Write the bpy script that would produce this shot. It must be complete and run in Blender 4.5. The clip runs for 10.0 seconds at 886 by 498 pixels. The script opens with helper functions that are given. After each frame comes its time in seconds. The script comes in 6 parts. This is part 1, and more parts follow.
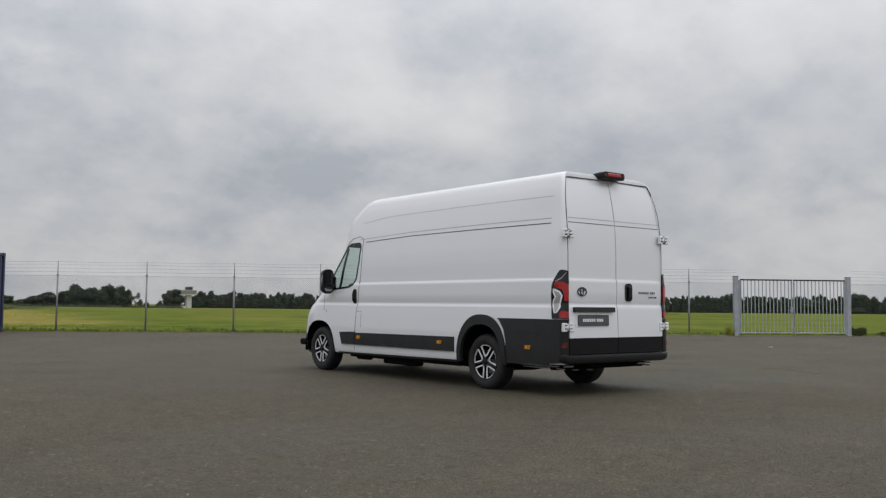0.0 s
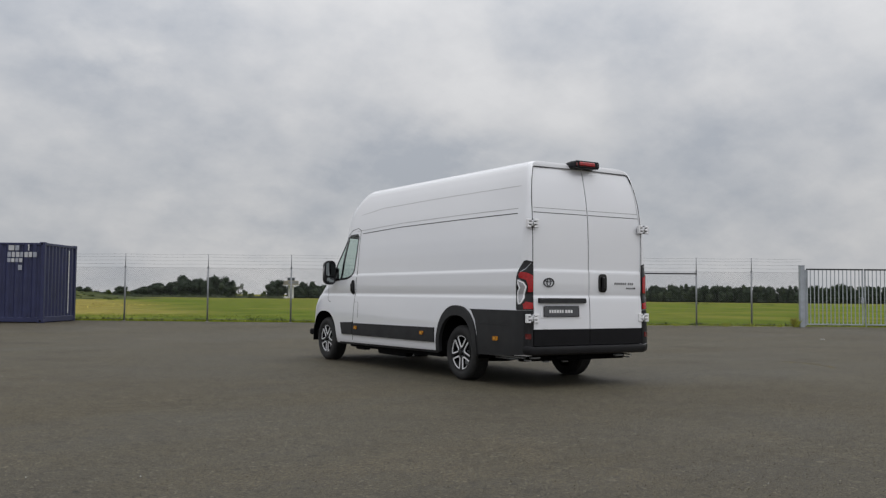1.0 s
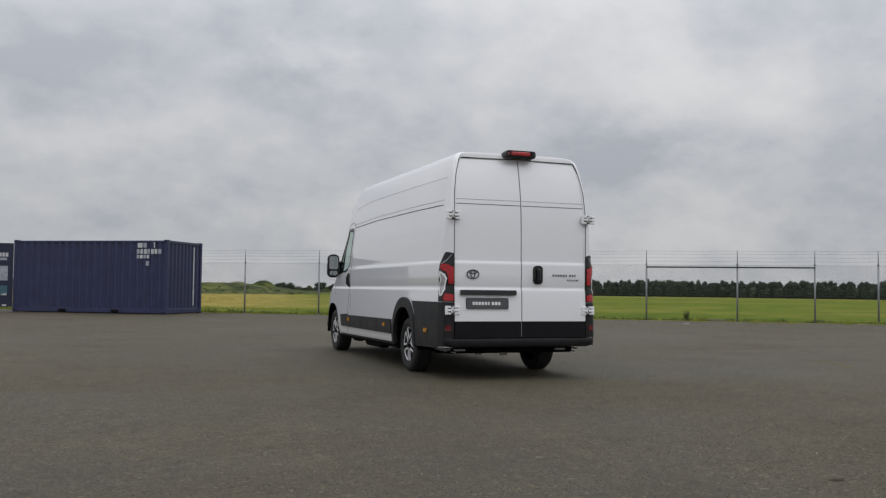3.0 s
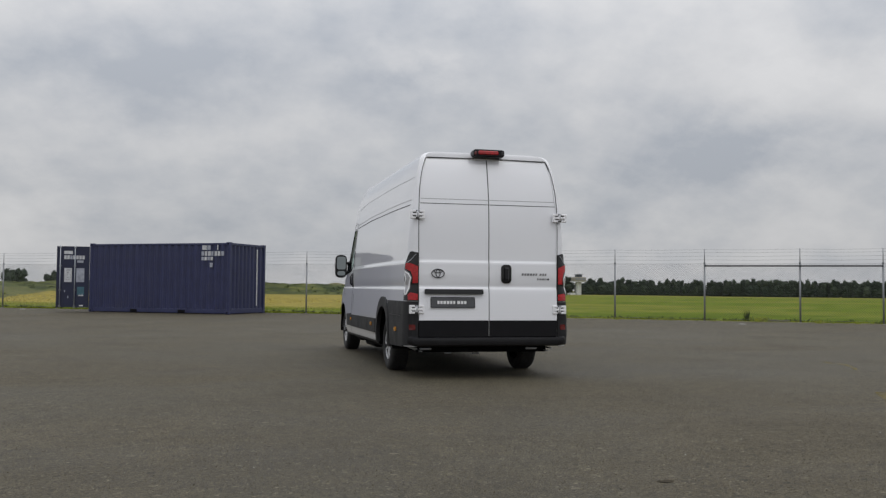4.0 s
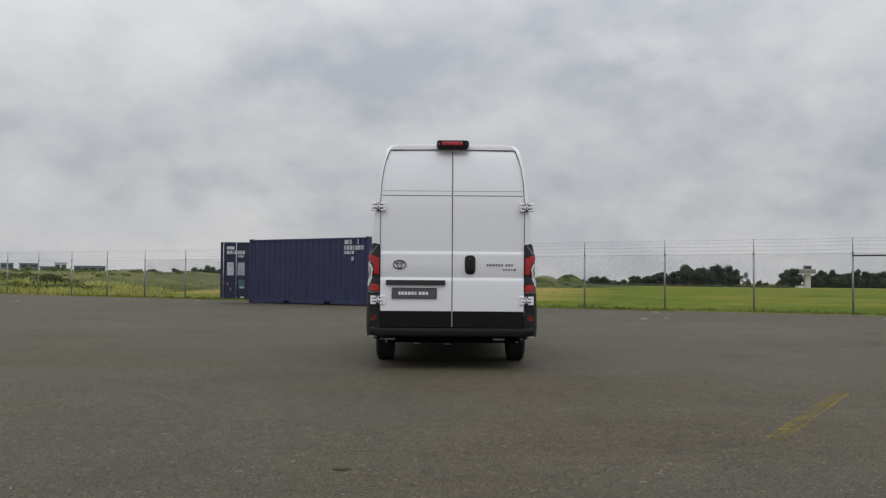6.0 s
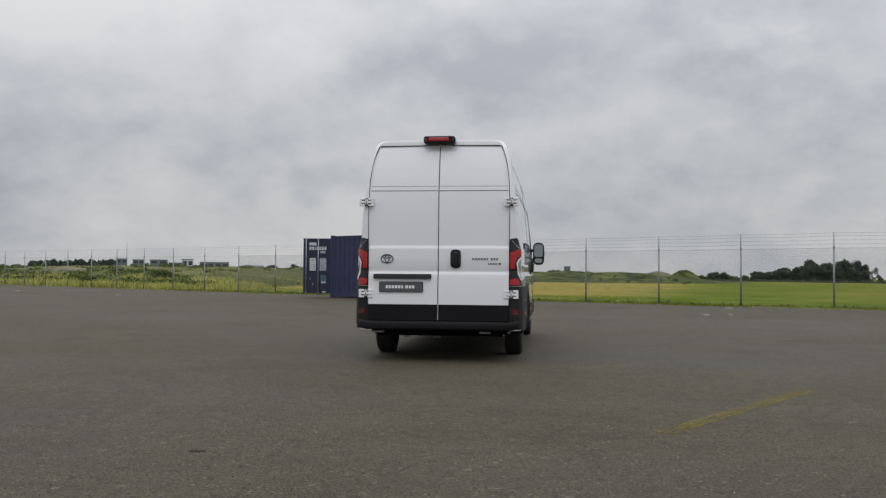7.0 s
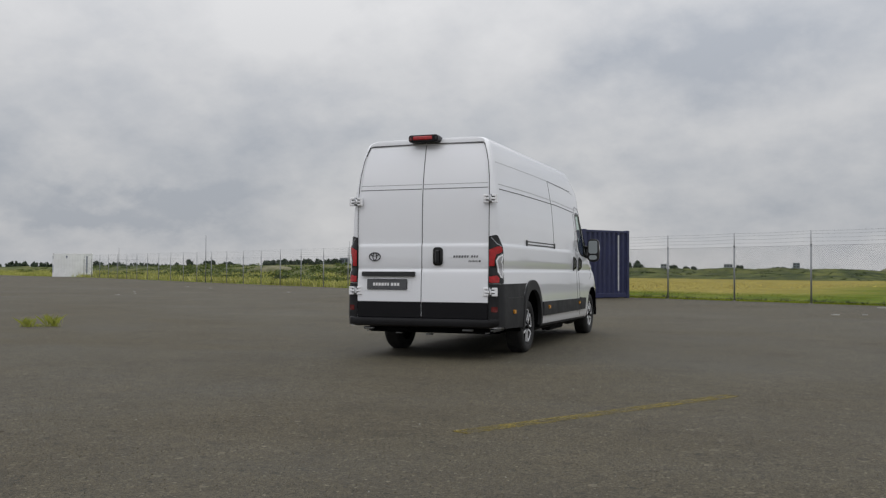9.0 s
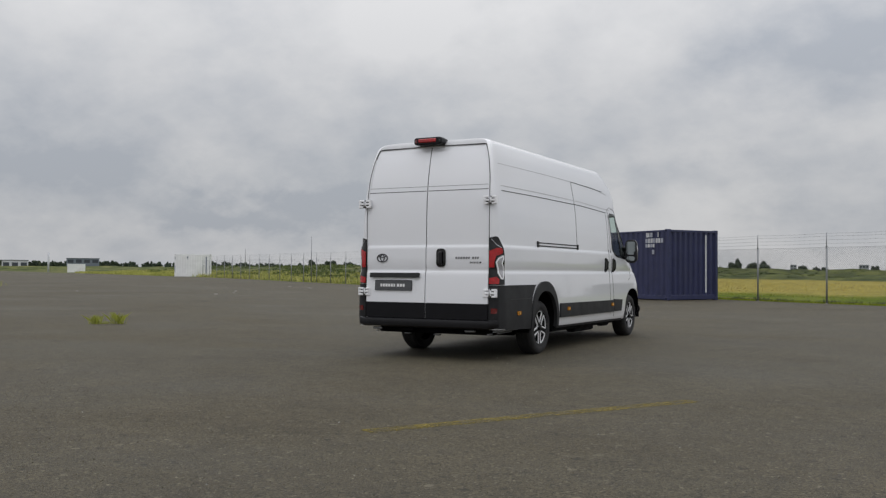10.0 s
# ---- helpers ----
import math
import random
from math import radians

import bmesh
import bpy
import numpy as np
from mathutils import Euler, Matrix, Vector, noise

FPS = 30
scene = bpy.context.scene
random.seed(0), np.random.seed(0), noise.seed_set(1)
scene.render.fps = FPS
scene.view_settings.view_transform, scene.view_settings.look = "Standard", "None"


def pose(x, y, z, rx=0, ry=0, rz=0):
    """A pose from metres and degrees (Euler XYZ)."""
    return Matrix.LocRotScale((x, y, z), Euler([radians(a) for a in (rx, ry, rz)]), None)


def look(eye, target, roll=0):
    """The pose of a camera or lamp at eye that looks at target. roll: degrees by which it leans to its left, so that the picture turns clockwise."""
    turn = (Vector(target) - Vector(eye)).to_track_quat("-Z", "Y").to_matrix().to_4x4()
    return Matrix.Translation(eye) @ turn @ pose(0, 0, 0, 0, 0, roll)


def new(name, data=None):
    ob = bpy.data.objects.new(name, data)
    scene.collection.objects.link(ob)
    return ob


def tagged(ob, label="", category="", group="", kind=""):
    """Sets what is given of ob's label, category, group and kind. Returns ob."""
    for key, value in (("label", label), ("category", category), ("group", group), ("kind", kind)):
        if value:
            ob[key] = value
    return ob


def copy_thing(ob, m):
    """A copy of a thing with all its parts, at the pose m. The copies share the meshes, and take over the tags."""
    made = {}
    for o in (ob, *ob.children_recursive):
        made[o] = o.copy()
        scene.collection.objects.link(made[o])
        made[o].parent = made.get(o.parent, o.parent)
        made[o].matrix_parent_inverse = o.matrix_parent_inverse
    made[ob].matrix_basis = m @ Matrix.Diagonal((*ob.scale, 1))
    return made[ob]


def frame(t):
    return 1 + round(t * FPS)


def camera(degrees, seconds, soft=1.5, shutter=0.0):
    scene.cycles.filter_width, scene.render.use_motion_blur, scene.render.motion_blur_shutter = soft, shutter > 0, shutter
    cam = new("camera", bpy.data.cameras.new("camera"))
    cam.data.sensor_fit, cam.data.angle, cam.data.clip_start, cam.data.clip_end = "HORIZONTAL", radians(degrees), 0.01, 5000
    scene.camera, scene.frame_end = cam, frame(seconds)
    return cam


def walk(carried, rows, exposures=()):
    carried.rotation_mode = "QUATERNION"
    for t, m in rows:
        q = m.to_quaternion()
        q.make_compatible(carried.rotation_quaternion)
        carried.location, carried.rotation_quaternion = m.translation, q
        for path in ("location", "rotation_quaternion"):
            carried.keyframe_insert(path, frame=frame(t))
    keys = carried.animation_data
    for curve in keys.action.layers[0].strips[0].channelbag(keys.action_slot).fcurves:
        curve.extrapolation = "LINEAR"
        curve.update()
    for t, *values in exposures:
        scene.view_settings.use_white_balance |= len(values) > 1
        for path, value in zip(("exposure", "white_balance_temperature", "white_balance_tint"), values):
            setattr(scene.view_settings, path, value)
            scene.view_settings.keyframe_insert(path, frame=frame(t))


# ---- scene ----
from mathutils.geometry import delaunay_2d_cdt

cam = camera(51.7, 10.0, soft=1.3)
PATH = [
    (0, (-8.628, -7.499, 1.062), (-7.392, -5.93, 1.184), 0.5),
    (0.5, (-8.036, -7.982, 1.072), (-6.885, -6.35, 1.183), 0.5),
    (1, (-7.356, -8.433, 1.083), (-6.297, -6.739, 1.182), 0.5),
    (1.5, (-6.707, -8.822, 1.093), (-5.737, -7.075, 1.183), 0.6),
    (2, (-5.99, -9.219, 1.066), (-5.12, -7.421, 1.156), 0.5),
    (2.5, (-5.303, -9.548, 1.06), (-4.523, -7.709, 1.148), 0.6),
    (4, (-3.105, -10.386, 1.058), (-2.63, -8.445, 1.144), 0.5),
    (4.5, (-2.377, -10.537, 1.056), (-2.007, -8.574, 1.14), 0.4),
    (5, (-1.622, -10.712, 1.059), (-1.37, -8.73, 1.139), 0.4),
    (5.5, (-0.912, -10.778, 1.06), (-0.779, -8.784, 1.133), 0.4),
    (7, (1.396, -10.886, 1.044), (1.152, -8.902, 1.1), 0.4),
    (7.5, (2.084, -10.844, 1.054), (1.723, -8.878, 1.106), 0.4),
    (8, (2.798, -10.687, 1.051), (2.311, -8.748, 1.102), 0.4),
    (8.5, (3.437, -10.504, 1.05), (2.849, -8.593, 1.1), 0.3),
    (9, (4.123, -10.291, 1.053), (3.423, -8.419, 1.102), 0.2),
    (9.5, (4.758, -10.085, 1.065), (3.941, -8.26, 1.114), 0.2),
    (10, (5.434, -9.796, 1.068), (4.497, -8.03, 1.117), 0.3),
]
walk(cam, [(t, look(eye, target, roll)) for t, eye, target, roll in PATH])

# ---------------------------------------------------------------- world and light
SUN_EL, SUN_ROT = 58.0, 165.0
world = bpy.data.worlds.new("overcast_sky")
scene.world = world
world.use_nodes = True


def link_world():
    nt = world.node_tree
    nt.nodes.clear()
    N, L = nt.nodes.new, nt.links.new

    def math_node(op, a, b=None, clamp=False):
        n = N("ShaderNodeMath")
        n.operation, n.use_clamp = op, clamp
        for i, s in enumerate((a, b)):
            if s is None:
                continue
            if isinstance(s, (int, float)):
                n.inputs[i].default_value = s
            else:
                L(s, n.inputs[i])
        return n.outputs[0]

    def ramp(fac, *stops):
        r = N("ShaderNodeValToRGB")
        while len(r.color_ramp.elements) < len(stops):
            r.color_ramp.elements.new(0.5)
        for e, (p, c) in zip(r.color_ramp.elements, stops):
            e.position, e.color = p, (*c, 1)
        L(fac, r.inputs[0])
        return r.outputs[0]

    tc = N("ShaderNodeTexCoord")
    sep = N("ShaderNodeSeparateXYZ")
    L(tc.outputs["Generated"], sep.inputs[0])
    up = math_node("MAXIMUM", sep.outputs[2], 0.0)
    # a deck of cloud seen in perspective: the direction laid out on a level plane
    far = math_node("ADD", up, 0.55)
    deck = N("ShaderNodeCombineXYZ")
    L(math_node("DIVIDE", sep.outputs[0], far), deck.inputs[0])
    L(math_node("DIVIDE", sep.outputs[1], far), deck.inputs[1])

    def cloud(scale, detail, rough, offset, warp):
        m = N("ShaderNodeMapping")
        m.inputs["Location"].default_value = offset
        L(deck.outputs[0], m.inputs[0])
        n = N("ShaderNodeTexNoise")
        n.inputs["Scale"].default_value = scale
        n.inputs["Detail"].default_value = detail
        n.inputs["Roughness"].default_value = rough
        n.inputs["Distortion"].default_value = warp
        L(m.outputs[0], n.inputs["Vector"])
        return n.outputs[0]

    big = cloud(1.3, 4.0, 0.5, (3.1, 1.7, 0), 0.0)
    mid = cloud(3.6, 10.0, 0.52, (0.4, 5.2, 0), 0.0)
    fine = cloud(11.0, 8.0, 0.58, (7.4, 2.2, 0), 0.0)

    # heavy bellies of cloud: bearing, height, half width, half height in degrees, and weight
    wob = N("ShaderNodeTexNoise")
    wob.inputs["Scale"].default_value, wob.inputs["Detail"].default_value, wob.inputs["Roughness"].default_value = 4.5, 9.0, 0.6
    L(deck.outputs[0], wob.inputs["Vector"])
    wsep = N("ShaderNodeSeparateXYZ")
    L(wob.outputs["Color"], wsep.inputs[0])
    bearing = math_node("ADD", math_node("MULTIPLY", math_node("ARCTAN2", sep.outputs[0], sep.outputs[1]), 57.3), math_node("MULTIPLY", math_node("SUBTRACT", wsep.outputs[0], 0.5), 22.0))
    height = math_node("ADD", math_node("MULTIPLY", math_node("ARCSINE", sep.outputs[2]), 57.3), math_node("MULTIPLY", math_node("SUBTRACT", wsep.outputs[1], 0.5), 9.0))
    mass = None
    for a, e, w, h, k in ((30, 7.8, 6.5, 2.3, 1.0), (21, 4.6, 7, 1.5, 0.6), (42, 15, 7, 2.6, 0.5), (15, 11.5, 8, 3.0, 0.75), (60, 6.3, 4, 1.5, 0.7), (50, 9.5, 5, 1.6, 0.3), (-12, 5.6, 6, 1.8, 0.7),
                          (3, 15.5, 9, 2.6, 0.5), (13, 16, 5, 2.0, 0.35), (-41, 3.8, 8, 1.3, 1.0), (-52, 6.5, 7, 1.8, 0.6), (-5, 12, 7, 3.0, 0.8), (-27, 9, 7, 1.6, 0.4), (4, 6.5, 5, 1.6, 0.4),
                          (12, 13, 3, 1.6, -0.7), (36, 12, 6, 2.0, -0.5), (-30, 16, 12, 3.5, -0.6), (56, 15, 10, 4.0, -0.5), (-20, 5.0, 5, 1.5, -0.3)):
        u = math_node("POWER", math_node("ABSOLUTE", math_node("DIVIDE", math_node("SUBTRACT", bearing, a), w)), 2.0)
        v = math_node("POWER", math_node("ABSOLUTE", math_node("DIVIDE", math_node("SUBTRACT", height, e), h)), 2.0)
        blob = math_node("MULTIPLY", math_node("EXPONENT", math_node("MULTIPLY", math_node("ADD", u, v), -1.0)), k * 0.145)
        mass = blob if mass is None else math_node("ADD", mass, blob)
    grain = math_node("ADD", math_node("MULTIPLY", mid, 0.44), math_node("MULTIPLY", fine, 0.20))
    mix = math_node("SUBTRACT", math_node("ADD", math_node("ADD", math_node("MULTIPLY", big, 0.26), grain), 0.065), mass)
    belly = ramp(mix, (0.38, (0.400, 0.424, 0.466)), (0.46, (0.490, 0.504, 0.532)), (0.54, (0.576, 0.580, 0.594)), (0.62, (0.640, 0.640, 0.648)))
    # an overcast sky is brighter overhead than at its rim
    lift = math_node("ADD", 0.90, math_node("MULTIPLY", math_node("POWER", up, 2.2), math_node("SUBTRACT", 5.6, math_node("MULTIPLY", up, 4.2))))
    scaled = N("ShaderNodeVectorMath")
    scaled.operation = "SCALE"
    L(belly, scaled.inputs[0])
    L(lift, scaled.inputs["Scale"])
    sky = N("ShaderNodeTexSky")
    sky.sky_type, sky.sun_disc = "NISHITA", False
    sky.sun_elevation, sky.sun_rotation = radians(SUN_EL), radians(SUN_ROT)
    sky.air_density, sky.dust_density = 1.0, 3.0
    b1, b2, add, out = N("ShaderNodeBackground"), N("ShaderNodeBackground"), N("ShaderNodeAddShader"), N("ShaderNodeOutputWorld")
    L(scaled.outputs[0], b1.inputs[0])
    b1.inputs[1].default_value = 0.98
    L(sky.outputs[0], b2.inputs[0])
    b2.inputs[1].default_value = 0.006
    L(b1.outputs[0], add.inputs[0])
    L(b2.outputs[0], add.inputs[1])
    L(add.outputs[0], out.inputs[0])


link_world()
sun = new("sun", bpy.data.lights.new("sun", "SUN"))
sun.data.energy, sun.data.angle, sun.data.color = 0.22, radians(40), (1.0, 0.98, 0.95)
_a = radians(SUN_ROT)
sun.matrix_world = look((math.sin(_a) * 50, math.cos(_a) * 50, math.tan(radians(SUN_EL)) * 50), (0, 0, 0))

# ---------------------------------------------------------------- materials


def material(name, build):
    m = bpy.data.materials.new(name)
    m.use_nodes = True
    nt = m.node_tree
    nt.nodes.clear()
    out = nt.nodes.new("ShaderNodeOutputMaterial")
    b = nt.nodes.new("ShaderNodeBsdfPrincipled")
    nt.links.new(b.outputs[0], out.inputs[0])
    build(nt, b, out)
    return m


def tex_coord(nt, kind="Object", scale=(1, 1, 1), loc=(0, 0, 0)):
    tc, mp = nt.nodes.new("ShaderNodeTexCoord"), nt.nodes.new("ShaderNodeMapping")
    mp.inputs["Scale"].default_value, mp.inputs["Location"].default_value = scale, loc
    nt.links.new(tc.outputs[kind], mp.inputs[0])
    return mp.outputs[0]


def noise_tex(nt, vec, scale, detail=4.0, rough=0.55, warp=0.0):
    n = nt.nodes.new("ShaderNodeTexNoise")
    n.inputs["Scale"].default_value, n.inputs["Detail"].default_value = scale, detail
    n.inputs["Roughness"].default_value, n.inputs["Distortion"].default_value = rough, warp
    nt.links.new(vec, n.inputs["Vector"])
    return n.outputs[0]


def ramp_tex(nt, fac, *stops):
    r = nt.nodes.new("ShaderNodeValToRGB")
    while len(r.color_ramp.elements) < len(stops):
        r.color_ramp.elements.new(0.5)
    for e, (p, c) in zip(r.color_ramp.elements, stops):
        c = (c, c, c) if isinstance(c, (int, float)) else c
        e.position, e.color = p, (*c, 1)
    nt.links.new(fac, r.inputs[0])
    return r.outputs[0]


def mix_col(nt, fac, a, b, how="MIX"):
    m = nt.nodes.new("ShaderNodeMix")
    m.data_type, m.blend_type = "RGBA", how
    for sock, s in ((m.inputs[0], fac), (m.inputs[6], a), (m.inputs[7], b)):
        if isinstance(s, (int, float)):
            sock.default_value = s
        elif isinstance(s, tuple):
            sock.default_value = (*s, 1)
        else:
            nt.links.new(s, sock)
    return m.outputs[2]


def bump(nt, b, height, strength, dist):
    n = nt.nodes.new("ShaderNodeBump")
    n.inputs["Strength"].default_value, n.inputs["Distance"].default_value = strength, dist
    nt.links.new(height, n.inputs["Height"])
    nt.links.new(n.outputs[0], b.inputs["Normal"])


def simple(name, col, rough=0.5, metal=0.0, vary=0.12, scale=6.0, relief=0.0, coat=0.0, dirt=None, spec=0.5):
    """One surface with a fine grain and broad wear."""
    def build(nt, b, out):
        v = tex_coord(nt)
        fine, broad = noise_tex(nt, v, scale * 9, 3), noise_tex(nt, v, scale, 5)
        lo, hi = tuple(c * (1 - vary) for c in col), tuple(min(1, c * (1 + vary)) for c in col)
        c = ramp_tex(nt, broad, (0.35, lo), (0.65, hi))
        c = mix_col(nt, ramp_tex(nt, fine, (0.3, 0.0), (0.8, 0.25)), c, lo)
        if dirt:
            c = mix_col(nt, ramp_tex(nt, noise_tex(nt, v, scale * 0.5, 7, 0.65), (0.52, 0.0), (0.75, 0.7)), c, dirt)
        nt.links.new(c, b.inputs["Base Color"])
        r = ramp_tex(nt, broad, (0.3, max(0.02, rough * 0.85)), (0.7, min(1, rough * 1.15)))
        nt.links.new(r, b.inputs["Roughness"])
        b.inputs["Metallic"].default_value = metal
        b.inputs["Specular IOR Level"].default_value = spec
        b.inputs["Coat Weight"].default_value = coat
        b.inputs["Coat Roughness"].default_value = 0.06
        if relief:
            bump(nt, b, fine, 0.4, relief)
    return material(name, build)


def asphalt_build(nt, b, out):
    v = tex_coord(nt)
    streak = noise_tex(nt, tex_coord(nt, scale=(0.3, 0.9, 1)), 0.5, 7, 0.62, 0.4)
    patch = noise_tex(nt, v, 0.16, 6, 0.65, 0.3)
    stain = noise_tex(nt, v, 0.75, 8, 0.7, 0.6)
    mottle = noise_tex(nt, v, 7, 6, 0.75, 0.3)
    grain, fine = noise_tex(nt, v, 44, 4, 0.8), noise_tex(nt, v, 150, 3, 0.75)
    c = ramp_tex(nt, streak, (0.33, (0.0428, 0.0359, 0.0200)), (0.5, (0.0687, 0.0586, 0.0347)), (0.68, (0.0968, 0.0829, 0.0511)))
    c = mix_col(nt, ramp_tex(nt, patch, (0.42, 0.0), (0.62, 0.65)), c, (0.0856, 0.0674, 0.0358))
    c = mix_col(nt, ramp_tex(nt, stain, (0.33, 0.75), (0.49, 0.0)), c, (0.0338, 0.0260, 0.0138))
    c = mix_col(nt, ramp_tex(nt, stain, (0.54, 0.0), (0.68, 0.65)), c, (0.1103, 0.0874, 0.0481))
    c = mix_col(nt, ramp_tex(nt, mottle, (0.38, 0.6), (0.5, 0.0)), c, (0.0304, 0.0243, 0.0143))
    c = mix_col(nt, ramp_tex(nt, mottle, (0.53, 0.0), (0.66, 0.5)), c, (0.1181, 0.0973, 0.0563))
    c = mix_col(nt, ramp_tex(nt, grain, (0.43, 0.95), (0.53, 0.0)), c, (0.0124, 0.0111, 0.0082))
    c = mix_col(nt, ramp_tex(nt, fine, (0.53, 0.0), (0.64, 0.9)), c, (0.1857, 0.1614, 0.1074))
    vo = nt.nodes.new("ShaderNodeTexVoronoi")
    vo.inputs["Scale"].default_value = 75
    nt.links.new(v, vo.inputs["Vector"])
    c = mix_col(nt, ramp_tex(nt, vo.outputs["Color"], (0.84, 0.0), (0.96, 0.8)), c, (0.2250, 0.1990, 0.1432))
    grit = nt.nodes.new("ShaderNodeTexVoronoi")
    grit.inputs["Scale"].default_value = 26
    nt.links.new(v, grit.inputs["Vector"])
    c = mix_col(nt, ramp_tex(nt, grit.outputs["Color"], (0.90, 0.0), (0.97, 0.55)), c, (0.1843, 0.1600, 0.1158))
    c = mix_col(nt, ramp_tex(nt, grit.outputs["Color"], (0.08, 0.6), (0.15, 0.0)), c, (0.0155, 0.0136, 0.0097))
    nt.links.new(c, b.inputs["Base Color"])
    sheen = mix_col(nt, 0.5, patch, streak)
    nt.links.new(ramp_tex(nt, sheen, (0.38, 0.68), (0.6, 0.88)), b.inputs["Roughness"])
    b.inputs["Specular IOR Level"].default_value = 0.38
    bump(nt, b, mix_col(nt, 0.45, grain, fine), 0.8, 0.010)


def paint_build(nt, b, out):
    v = tex_coord(nt)
    broad = noise_tex(nt, v, 0.9, 3)
    nt.links.new(ramp_tex(nt, broad, (0.3, (0.775, 0.785, 0.82)), (0.7, (0.79, 0.80, 0.835))), b.inputs["Base Color"])
    b.inputs["Roughness"].default_value = 0.3
    b.inputs["Coat Weight"].default_value, b.inputs["Coat Roughness"].default_value = 1.0, 0.02
    b.inputs["Coat IOR"].default_value = 1.75


def grass_ground(name, lo, mid, hi, dry, size=0.9, gap=0.2):
    def build(nt, b, out):
        v = tex_coord(nt)
        broad = noise_tex(nt, v, 0.035, 5, 0.6, 0.4)
        clump, fine = noise_tex(nt, v, size, 6, 0.65), noise_tex(nt, v, 14, 4, 0.7)
        c = ramp_tex(nt, clump, (0.5 - gap, lo), (0.5, mid), (0.5 + gap, hi))
        c = mix_col(nt, ramp_tex(nt, broad, (0.45, 0.0), (0.65, 0.6)), c, dry)
        c = mix_col(nt, ramp_tex(nt, fine, (0.35, 0.5), (0.55, 0.0)), c, lo)
        nt.links.new(c, b.inputs["Base Color"])
        b.inputs["Roughness"].default_value = 0.9
        b.inputs["Specular IOR Level"].default_value = 0.1
        bump(nt, b, clump, 1.0, 0.15)
    return material(name, build)


def leaf_mat(name, lo, mid, hi):
    """Blades or leaves, each of them a little different."""
    def build(nt, b, out):
        g = nt.nodes.new("ShaderNodeNewGeometry")
        c = ramp_tex(nt, g.outputs["Random Per Island"], (0.0, lo), (0.5, mid), (1.0, hi))
        v = tex_coord(nt)
        c = mix_col(nt, ramp_tex(nt, noise_tex(nt, v, 0.25, 3), (0.35, 0.55), (0.65, 0.0)), c, lo)
        nt.links.new(c, b.inputs["Base Color"])
        b.inputs["Roughness"].default_value = 0.75
        b.inputs["Specular IOR Level"].default_value = 0.15
    return material(name, build)


def glass_mat(name, tint, gloss=0.02):
    def build(nt, b, out):
        nt.nodes.remove(b)
        tr, gl, mx, fr = (nt.nodes.new("ShaderNode" + k) for k in ("BsdfTransparent", "BsdfGlossy", "MixShader", "LayerWeight"))
        tr.inputs[0].default_value = (*tint, 1)
        gl.inputs["Roughness"].default_value = gloss
        fr.inputs[0].default_value = 0.2
        gain = ramp_tex(nt, fr.outputs["Facing"], (0.0, 0.05), (0.6, 0.10), (1.0, 0.8))
        for a, s in ((gain, mx.inputs[0]), (tr.outputs[0], mx.inputs[1]), (gl.outputs[0], mx.inputs[2]), (mx.outputs[0], out.inputs[0])):
            nt.links.new(a, s)
    return material(name, build)


def yellow_build(nt, b, out, lo=0.45):
    """Road paint worn through to the asphalt, which shows between the flakes."""
    v = tex_coord(nt)
    wear = mix_col(nt, 0.55, noise_tex(nt, v, 7, 6, 0.7), noise_tex(nt, v, 75, 3, 0.7))
    nt.links.new(ramp_tex(nt, noise_tex(nt, v, 30, 3), (0.3, (0.19, 0.145, 0.015)), (0.7, (0.28, 0.215, 0.028))), b.inputs["Base Color"])
    b.inputs["Roughness"].default_value = 0.85
    nt.links.new(ramp_tex(nt, wear, (lo, 0.0), (lo + 0.12, 0.75)), b.inputs["Alpha"])
    bump(nt, b, wear, 0.5, 0.01)


ASPHALT = material("asphalt", asphalt_build)
PAINT = material("white_paint", paint_build)
YELLOW = material("worn_yellow_paint", yellow_build)
YELLOW_FAINT = material("faint_yellow_paint", lambda nt, b, out: yellow_build(nt, b, out, 0.47))
# the white roof's rear edge, greyed: its shade is put into the colour
ROOF_CAP = simple("shaded_roof_cap", (0.53, 0.535, 0.55), 0.5, vary=0.06, scale=3)
GREY_PLASTIC = simple("dark_grey_plastic", (0.013, 0.0135, 0.015), 0.65, vary=0.1, scale=5, relief=0.0006, spec=0.45)
BLACK_PLASTIC = simple("black_plastic", (0.010, 0.010, 0.012), 0.35, vary=0.15, scale=6, spec=0.35)
BLACK_TRIM = simple("satin_black_trim", (0.006, 0.006, 0.008), 0.35, vary=0.1, spec=0.22)
GLOSS_BLACK = simple("gloss_black", (0.005, 0.005, 0.006), 0.15, coat=0.0)
SEAL = simple("rubber_seal", (0.02, 0.02, 0.022), 0.8)
RUBBER = simple("tyre_rubber", (0.013, 0.013, 0.014), 0.75, vary=0.2, scale=14, relief=0.002, dirt=(0.045, 0.042, 0.038))
UNDER = simple("underbody_black", (0.005, 0.005, 0.006), 0.8, vary=0.3, scale=7, spec=0.1)
ALLOY = simple("machined_alloy", (0.80, 0.80, 0.82), 0.38, 0.0, vary=0.05)
RIM_DARK = simple("dark_wheel_paint", (0.009, 0.009, 0.010), 0.4, spec=0.3)
STEEL = simple("grey_steel", (0.34, 0.35, 0.37), 0.4, 0.9, dirt=(0.15, 0.13, 0.11))
RED_LENS = simple("red_lens", (0.40, 0.006, 0.010), 0.22, vary=0.25, scale=30, coat=0.35)
DARK_RED = simple("dark_red_reflector", (0.11, 0.006, 0.006), 0.2, coat=0.6)
